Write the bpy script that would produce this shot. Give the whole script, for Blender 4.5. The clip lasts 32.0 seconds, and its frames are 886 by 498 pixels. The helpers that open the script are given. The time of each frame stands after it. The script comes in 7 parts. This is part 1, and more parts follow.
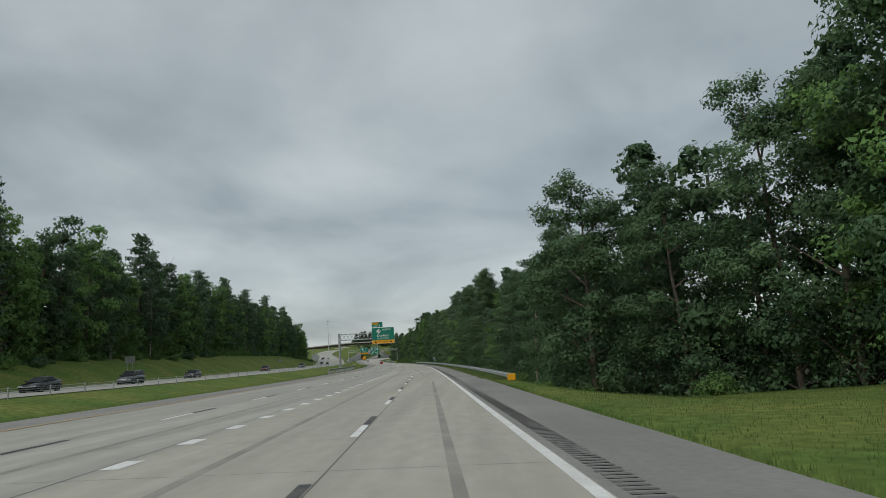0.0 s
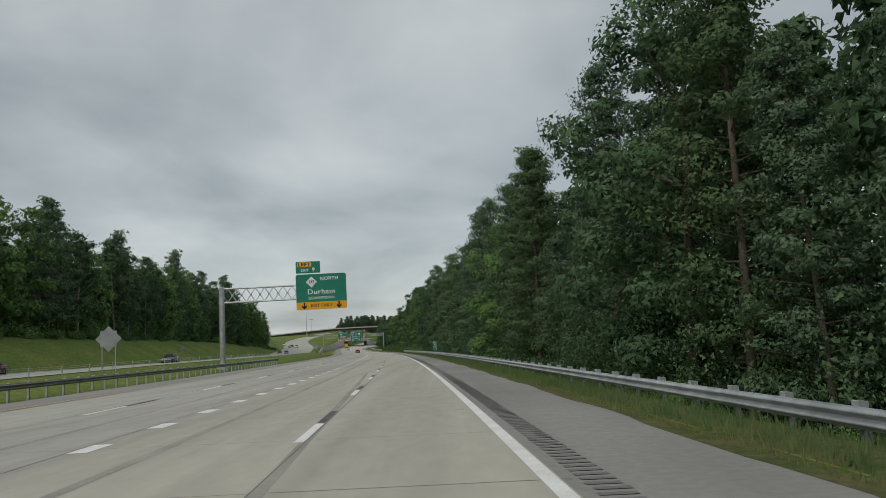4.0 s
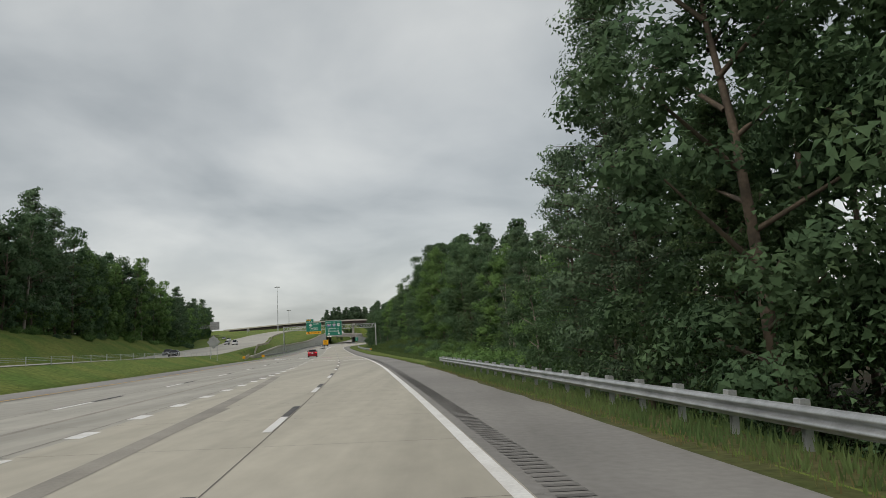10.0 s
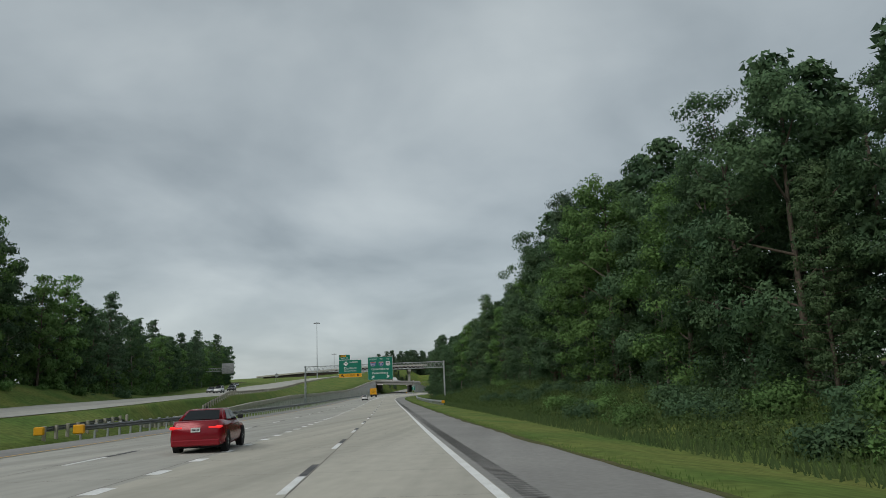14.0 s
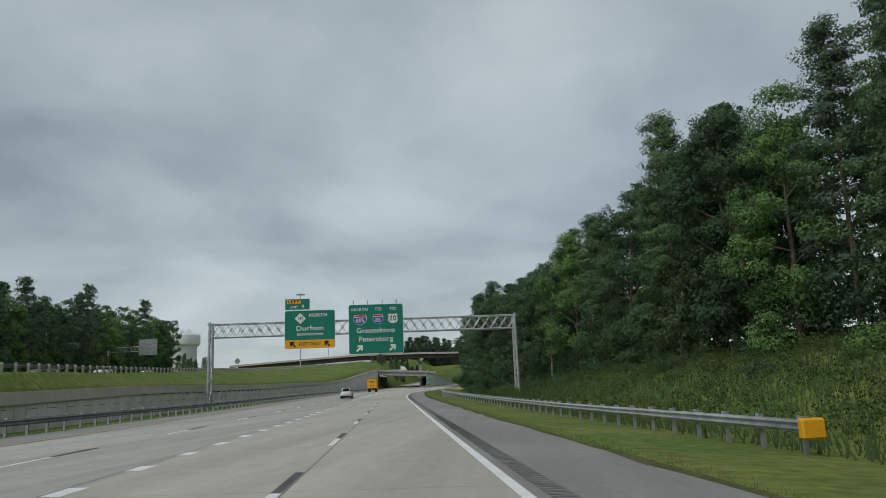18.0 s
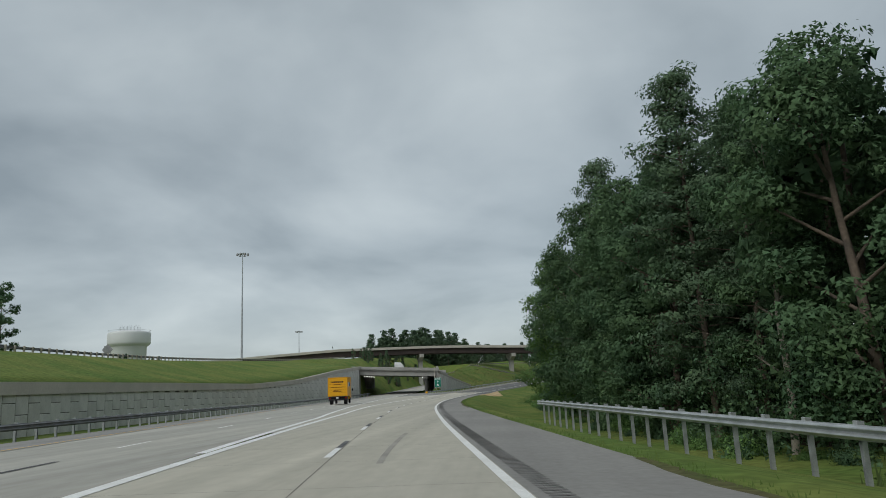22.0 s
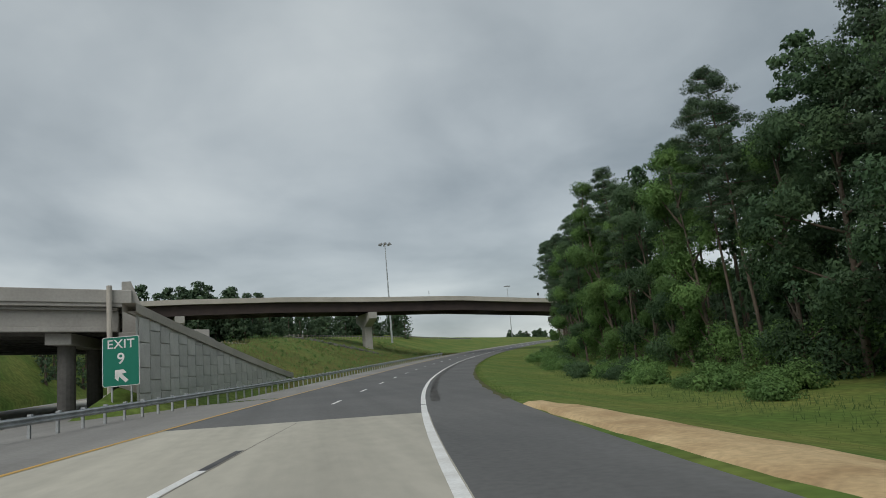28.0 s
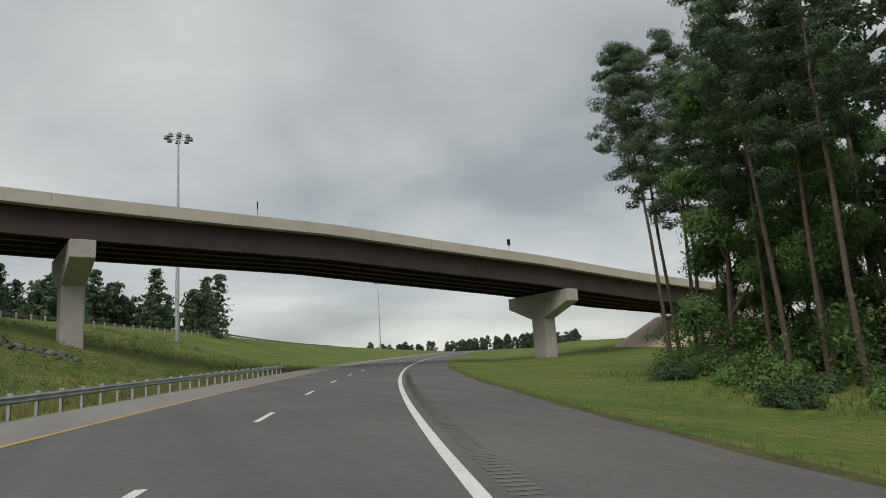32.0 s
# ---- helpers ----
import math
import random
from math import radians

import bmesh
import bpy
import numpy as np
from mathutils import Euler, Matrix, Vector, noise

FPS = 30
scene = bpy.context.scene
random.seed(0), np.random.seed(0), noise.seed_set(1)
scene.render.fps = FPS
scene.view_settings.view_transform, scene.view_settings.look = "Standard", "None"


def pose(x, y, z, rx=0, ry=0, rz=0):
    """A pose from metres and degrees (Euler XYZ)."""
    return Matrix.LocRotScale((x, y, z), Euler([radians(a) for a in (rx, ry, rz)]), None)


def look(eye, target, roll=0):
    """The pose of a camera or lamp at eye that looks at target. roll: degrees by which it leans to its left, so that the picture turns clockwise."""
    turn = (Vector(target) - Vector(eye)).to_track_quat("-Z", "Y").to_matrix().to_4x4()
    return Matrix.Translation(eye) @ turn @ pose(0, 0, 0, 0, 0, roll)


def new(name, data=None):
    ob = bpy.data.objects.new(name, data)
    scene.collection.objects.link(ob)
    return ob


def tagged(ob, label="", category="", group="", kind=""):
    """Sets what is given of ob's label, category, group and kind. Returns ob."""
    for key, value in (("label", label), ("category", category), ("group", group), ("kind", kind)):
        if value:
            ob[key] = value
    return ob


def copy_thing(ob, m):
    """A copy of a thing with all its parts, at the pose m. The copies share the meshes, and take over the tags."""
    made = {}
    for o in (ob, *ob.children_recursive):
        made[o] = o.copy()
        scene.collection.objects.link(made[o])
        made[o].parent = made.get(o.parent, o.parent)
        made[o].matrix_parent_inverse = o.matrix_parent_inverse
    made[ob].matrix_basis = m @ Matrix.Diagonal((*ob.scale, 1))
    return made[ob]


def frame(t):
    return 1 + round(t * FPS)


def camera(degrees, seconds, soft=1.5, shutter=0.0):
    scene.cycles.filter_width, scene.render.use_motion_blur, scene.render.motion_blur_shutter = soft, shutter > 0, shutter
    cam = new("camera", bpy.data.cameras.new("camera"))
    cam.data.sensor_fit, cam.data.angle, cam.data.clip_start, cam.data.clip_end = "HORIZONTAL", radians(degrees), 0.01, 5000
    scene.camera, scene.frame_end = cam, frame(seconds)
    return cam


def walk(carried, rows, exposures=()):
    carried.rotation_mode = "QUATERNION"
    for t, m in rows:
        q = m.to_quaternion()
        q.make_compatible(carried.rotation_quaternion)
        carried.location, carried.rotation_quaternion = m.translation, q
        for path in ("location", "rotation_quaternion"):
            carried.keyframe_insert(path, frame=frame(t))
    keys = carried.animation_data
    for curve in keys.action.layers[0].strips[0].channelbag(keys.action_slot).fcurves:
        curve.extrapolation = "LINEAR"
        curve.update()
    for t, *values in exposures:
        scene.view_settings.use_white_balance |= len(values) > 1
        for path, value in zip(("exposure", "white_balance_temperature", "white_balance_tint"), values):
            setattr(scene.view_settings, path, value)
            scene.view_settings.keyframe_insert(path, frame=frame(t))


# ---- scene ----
cam = camera(65.1, 32.0, soft=0.7)
PATH = [
    (0, (-0.000, 0.008, 1.580), (-0.0062, 1.9903, 1.8531), -3.21),
    (0.5, (-0.434, 14.163, 1.230), (-0.4266, 16.1460, 1.5033), -3.31),
    (1, (-0.868, 28.321, 0.897), (-0.8451, 30.3038, 1.1756), -3.51),
    (1.5, (-1.306, 42.484, 0.582), (-1.2727, 44.4669, 0.8523), -3.71),
    (2, (-1.770, 56.647, 0.276), (-1.7364, 58.6321, 0.5411), -3.70),
    (2.5, (-2.263, 70.817, -0.022), (-2.2338, 72.8031, 0.2346), -3.70),
    (3, (-2.787, 84.986, -0.309), (-2.7640, 86.9725, -0.0601), -3.70),
    (3.5, (-3.356, 99.123, -0.587), (-3.3387, 101.1114, -0.3464), -3.60),
    (4, (-3.976, 113.183, -0.855), (-3.9651, 115.1718, -0.6168), -3.27),
    (4.5, (-4.663, 127.159, -1.112), (-4.6636, 129.1470, -0.8741), -3.07),
    (6.5, (-8.168, 182.760, -2.108), (-8.1861, 184.7501, -1.8895), -2.55),
    (7, (-9.222, 196.607, -2.343), (-9.2267, 198.5977, -2.1299), -2.55),
    (7.5, (-10.355, 210.430, -2.584), (-10.3419, 212.4208, -2.3719), -2.46),
    (8, (-11.556, 224.221, -2.831), (-11.5264, 226.2118, -2.6160), -2.57),
    (8.5, (-12.810, 237.976, -3.084), (-12.7747, 239.9654, -2.8632), -2.38),
    (9, (-14.099, 251.686, -3.340), (-14.0670, 253.6757, -3.1133), -2.58),
    (9.5, (-15.398, 265.351, -3.594), (-15.3722, 267.3392, -3.3626), -2.50),
    (10, (-16.702, 278.970, -3.846), (-16.6821, 280.9582, -3.6115), -2.73),
    (10.5, (-18.050, 292.555, -4.091), (-18.0353, 294.5433, -3.8539), -3.09),
    (11, (-19.493, 306.126, -4.330), (-19.4949, 308.1147, -4.0880), -4.03),
    (11.5, (-21.064, 319.708, -4.557), (-21.0848, 321.6949, -4.3093), -4.57),
    (12, (-22.772, 333.313, -4.776), (-22.8156, 335.2991, -4.5237), -4.24),
    (12.5, (-24.622, 346.952, -4.992), (-24.6916, 348.9370, -4.7332), -3.77),
    (13, (-26.587, 360.630, -5.210), (-26.6826, 362.6065, -4.9016), -3.23),
    (13.5, (-28.638, 374.340, -5.446), (-28.7668, 376.3063, -5.0818), -3.08),
    (14, (-30.735, 388.093, -5.705), (-30.8656, 390.0549, -5.3213), -2.47),
    (14.5, (-32.825, 401.896, -5.985), (-32.9626, 403.8566, -5.5991), -2.25),
    (16.5, (-41.308, 458.387, -6.883), (-41.4681, 460.3486, -6.5154), -1.86),
    (17, (-43.458, 472.850, -7.036), (-43.6235, 474.8109, -6.6729), -2.44),
    (17.5, (-45.713, 487.371, -7.201), (-45.8742, 489.3323, -6.8358), -2.50),
    (18, (-48.021, 501.962, -7.367), (-48.1721, 503.9227, -6.9948), -2.24),
    (18.5, (-50.314, 516.627, -7.523), (-50.4596, 518.5851, -7.1404), -2.09),
    (19, (-52.560, 531.355, -7.665), (-52.7019, 533.3131, -7.2759), -2.03),
    (19.5, (-54.799, 546.130, -7.795), (-54.9345, 548.0873, -7.4000), -1.98),
    (20, (-57.061, 560.907, -7.908), (-57.1900, 562.8625, -7.5077), -1.98),
    (20.5, (-59.342, 575.644, -7.996), (-59.4684, 577.5990, -7.5916), -2.21),
    (21, (-61.640, 590.343, -8.059), (-61.7697, 592.2971, -7.6534), -1.92),
    (21.5, (-63.886, 605.026, -8.114), (-64.0147, 606.9821, -7.7177), -2.21),
    (22, (-65.977, 619.703, -8.170), (-66.1011, 621.6610, -7.7831), -2.70),
    (22.5, (-67.876, 634.369, -8.230), (-67.9936, 636.3266, -7.8436), -2.84),
    (23, (-69.587, 649.020, -8.289), (-69.6843, 650.9807, -7.9097), -2.66),
    (23.5, (-71.152, 663.666, -8.359), (-71.2171, 665.6285, -7.9825), -2.60),
    (24, (-72.586, 678.304, -8.450), (-72.6007, 680.2690, -8.0784), -2.87),
    (24.5, (-73.843, 692.924, -8.571), (-73.7732, 694.8893, -8.2135), -2.84),
    (26.5, (-75.367, 750.784, -8.961), (-75.1083, 752.7412, -8.6374), -4.40),
    (27, (-74.848, 765.034, -8.978), (-74.5562, 766.9866, -8.6525), -4.69),
    (27.5, (-74.025, 779.204, -8.972), (-73.6794, 781.1460, -8.6426), -4.80),
    (28, (-72.804, 793.255, -8.931), (-72.4004, 795.1851, -8.5973), -5.13),
    (28.5, (-71.165, 807.184, -8.846), (-70.7096, 809.1025, -8.5117), -5.15),
    (29, (-69.152, 821.018, -8.716), (-68.6486, 822.9242, -8.3794), -4.67),
    (29.5, (-66.777, 834.779, -8.541), (-66.2410, 836.6710, -8.1784), -4.47),
    (30, (-64.064, 848.477, -8.323), (-63.4808, 850.3557, -7.9627), -3.95),
    (30.5, (-61.111, 862.124, -8.059), (-60.4782, 863.9870, -7.6997), -3.56),
    (31, (-57.991, 875.721, -7.743), (-57.3166, 877.5690, -7.3857), -3.51),
    (31.5, (-54.669, 889.250, -7.379), (-53.9285, 891.0742, -7.0246), -3.37),
    (32, (-51.081, 902.698, -6.972), (-50.2786, 904.4961, -6.6221), -3.46),
]
walk(cam, [(t, look(eye, target, roll)) for t, eye, target, roll in PATH],
     [(0, -0.08, 6420, 8), (4, 0.0, 6600, 9.5), (7, 0.13, 6850, 11.5), (9, 0.2, 6950, 13.5), (11, 0.07, 6700, 11), (13, -0.1, 6450, 8.5), (16, -0.1, 6300, 8), (18, -0.05, 6250, 8), (22, -0.03, 6300, 8), (24, -0.08, 6350, 8), (27, -0.08, 6420, 9), (28, -0.03, 6480, 9.5), (30, 0.13, 6750, 11), (32, 0.15, 6950, 12.5)])

# ---- sky and light: a closed deck of grey cloud ----
world = bpy.data.worlds.new("overcast")
scene.world = world
world.use_nodes = True
wn, wl = world.node_tree.nodes, world.node_tree.links
wn.clear()


def wnode(kind, **values):
    n = wn.new(kind)
    for key, value in values.items():
        n.inputs[key].default_value = value
    return n


sky_out, sky_bg = wn.new("ShaderNodeOutputWorld"), wn.new("ShaderNodeBackground")
nishita = wn.new("ShaderNodeTexSky")
nishita.sky_type, nishita.sun_disc = "NISHITA", False
nishita.sun_elevation, nishita.sun_rotation = radians(43), radians(217)
geo = wn.new("ShaderNodeTexCoord")
parts_xyz = wn.new("ShaderNodeSeparateXYZ")
wl.new(geo.outputs["Generated"], parts_xyz.inputs[0])
lift = wn.new("ShaderNodeMath")
lift.operation, lift.inputs[1].default_value = "ADD", 0.26
wl.new(parts_xyz.outputs["Z"], lift.inputs[0])
floor_z = wn.new("ShaderNodeMath")
floor_z.operation, floor_z.inputs[1].default_value = "MAXIMUM", 0.1
wl.new(lift.outputs[0], floor_z.inputs[0])
flat = []
for axis in "XY":
    n = wn.new("ShaderNodeMath")
    n.operation = "DIVIDE"
    wl.new(parts_xyz.outputs[axis], n.inputs[0])
    wl.new(floor_z.outputs[0], n.inputs[1])
    flat.append(n)
plane = wn.new("ShaderNodeCombineXYZ")
wl.new(flat[0].outputs[0], plane.inputs[0])
wl.new(flat[1].outputs[0], plane.inputs[1])
big = wnode("ShaderNodeTexNoise", Scale=1.05, Detail=6.0, Roughness=0.46, Distortion=0.4)
fine = wnode("ShaderNodeTexNoise", Scale=2.1, Detail=5.0, Roughness=0.5, Distortion=0.3)
for n in (big, fine):
    wl.new(plane.outputs[0], n.inputs["Vector"])
blend = wn.new("ShaderNodeMix")
blend.data_type = "FLOAT"
blend.inputs[0].default_value = 0.22
wl.new(big.outputs["Fac"], blend.inputs[2])
wl.new(fine.outputs["Fac"], blend.inputs[3])
tone = wn.new("ShaderNodeValToRGB")
tone.color_ramp.elements[0].position, tone.color_ramp.elements[0].color = 0.36, (0.250, 0.283, 0.298, 1)
tone.color_ramp.elements[1].position, tone.color_ramp.elements[1].color = 0.66, (0.575, 0.612, 0.612, 1)
mid_tone = tone.color_ramp.elements.new(0.5)
mid_tone.color = (0.397, 0.435, 0.448, 1)
wl.new(blend.outputs[0], tone.inputs[0])
veil = wn.new("ShaderNodeMix")
veil.data_type = "RGBA"
veil.inputs[0].default_value = 0.016
wl.new(tone.outputs[0], veil.inputs[6])
wl.new(nishita.outputs[0], veil.inputs[7])
wl.new(veil.outputs[2], sky_bg.inputs[0])
sky_bg.inputs[1].default_value = 1.0
wl.new(sky_bg.outputs[0], sky_out.inputs[0])

sun = new("sun", bpy.data.lights.new("sun", "SUN"))
sun.data.energy, sun.data.angle, sun.data.color = 1.5, radians(40), (1.0, 0.97, 0.92)
sun.matrix_world = look((0, 0, 140), (90, 120, 0))
scene.view_settings.exposure = 0.0

# ---- materials ----


def material(name, base, rough=0.8, metal=0.0, vary=0.12, scale=1.0, fine_scale=20.0, bump=0.0, second=None, spec=0.3, by_object=0.0, by_island=0.0, stretch=None, streak=0.0):
    """Procedural surface: two scales of noise over the base colour, blended towards a second colour, with fine relief."""
    m = bpy.data.materials.new(name)
    m.use_nodes = True
    nt = m.node_tree
    nodes, links = nt.nodes, nt.links
    bsdf = nodes["Principled BSDF"]
    bsdf.inputs["Roughness"].default_value, bsdf.inputs["Metallic"].default_value = rough, metal
    bsdf.inputs["Specular IOR Level"].default_value = spec
    where = nodes.new("ShaderNodeTexCoord")
    source = where.outputs["Object"]
    if stretch:
        mp = nodes.new("ShaderNodeMapping")
        mp.inputs["Scale"].default_value = stretch
        links.new(source, mp.inputs[0])
        source = mp.outputs[0]
    coarse, grain = nodes.new("ShaderNodeTexNoise"), nodes.new("ShaderNodeTexNoise")
    coarse.inputs["Scale"].default_value, coarse.inputs["Detail"].default_value = scale, 4
    grain.inputs["Scale"].default_value, grain.inputs["Detail"].default_value = fine_scale, 3
    links.new(source, coarse.inputs["Vector"])
    links.new(source, grain.inputs["Vector"])
    other = second or tuple(c * 0.7 for c in base)
    ramp = nodes.new("ShaderNodeValToRGB")
    ramp.color_ramp.elements[0].position, ramp.color_ramp.elements[1].position = 0.35, 0.68
    ramp.color_ramp.elements[0].color, ramp.color_ramp.elements[1].color = (*base, 1), (*other, 1)
    links.new(coarse.outputs["Fac"], ramp.inputs[0])
    hsv = nodes.new("ShaderNodeHueSaturation")
    links.new(ramp.outputs[0], hsv.inputs["Color"])
    spread = nodes.new("ShaderNodeMapRange")
    spread.inputs[1].default_value, spread.inputs[2].default_value = 0.25, 0.75
    spread.inputs[3].default_value, spread.inputs[4].default_value = 1 - vary, 1 + vary
    links.new(grain.outputs["Fac"], spread.inputs[0])
    value = spread.outputs[0]
    if streak:
        # tyre-worn streaks along the road
        mp2, tracks = nodes.new("ShaderNodeMapping"), nodes.new("ShaderNodeTexNoise")
        mp2.inputs["Scale"].default_value = (0.9, 0.018, 1)
        tracks.inputs["Scale"].default_value, tracks.inputs["Detail"].default_value = 1.0, 5
        links.new(where.outputs["Object"], mp2.inputs[0])
        links.new(mp2.outputs[0], tracks.inputs["Vector"])
        worn, both = nodes.new("ShaderNodeMapRange"), nodes.new("ShaderNodeMath")
        worn.inputs[1].default_value, worn.inputs[2].default_value = 0.3, 0.7
        worn.inputs[3].default_value, worn.inputs[4].default_value = 1 - streak, 1 + streak * 0.6
        both.operation = "MULTIPLY"
        links.new(tracks.outputs["Fac"], worn.inputs[0])
        links.new(value, both.inputs[0])
        links.new(worn.outputs[0], both.inputs[1])
        value = both.outputs[0]
    for amount, kind, socket in ((by_object, "ShaderNodeObjectInfo", "Random"), (by_island, "ShaderNodeNewGeometry", "Random Per Island")):
        if amount:
            r = nodes.new(kind)
            mr = nodes.new("ShaderNodeMapRange")
            mr.inputs[3].default_value, mr.inputs[4].default_value = 1 - amount, 1 + amount
            links.new(r.outputs[socket], mr.inputs[0])
            mul = nodes.new("ShaderNodeMath")
            mul.operation = "MULTIPLY"
            links.new(value, mul.inputs[0])
            links.new(mr.outputs[0], mul.inputs[1])
            value = mul.outputs[0]
    links.new(value, hsv.inputs["Value"])
    links.new(hsv.outputs[0], bsdf.inputs["Base Color"])
    if bump:
        b = nodes.new("ShaderNodeBump")
        b.inputs["Strength"].default_value, b.inputs["Distance"].default_value = bump, 0.02
        links.new(grain.outputs["Fac"], b.inputs["Height"])
        links.new(b.outputs[0], bsdf.inputs["Normal"])
    return m


def leaf_material(name, dark, light):
    """Foliage: every leaf its own tone, every tree too, with light shining through."""
    m = material(name, dark, 0.75, vary=0.2, scale=0.35, fine_scale=3.0, second=light, spec=0.15, by_object=0.2, by_island=0.14)
    nt = m.node_tree
    bsdf, out = nt.nodes["Principled BSDF"], nt.nodes["Material Output"]
    thin = nt.nodes.new("ShaderNodeBsdfTranslucent")
    mix = nt.nodes.new("ShaderNodeMixShader")
    mix.inputs[0].default_value = 0.35
    nt.links.new(bsdf.inputs["Base Color"].links[0].from_socket, thin.inputs[0])
    nt.links.new(bsdf.outputs[0], mix.inputs[1])
    nt.links.new(thin.outputs[0], mix.inputs[2])
    nt.links.new(mix.outputs[0], out.inputs[0])
    return m


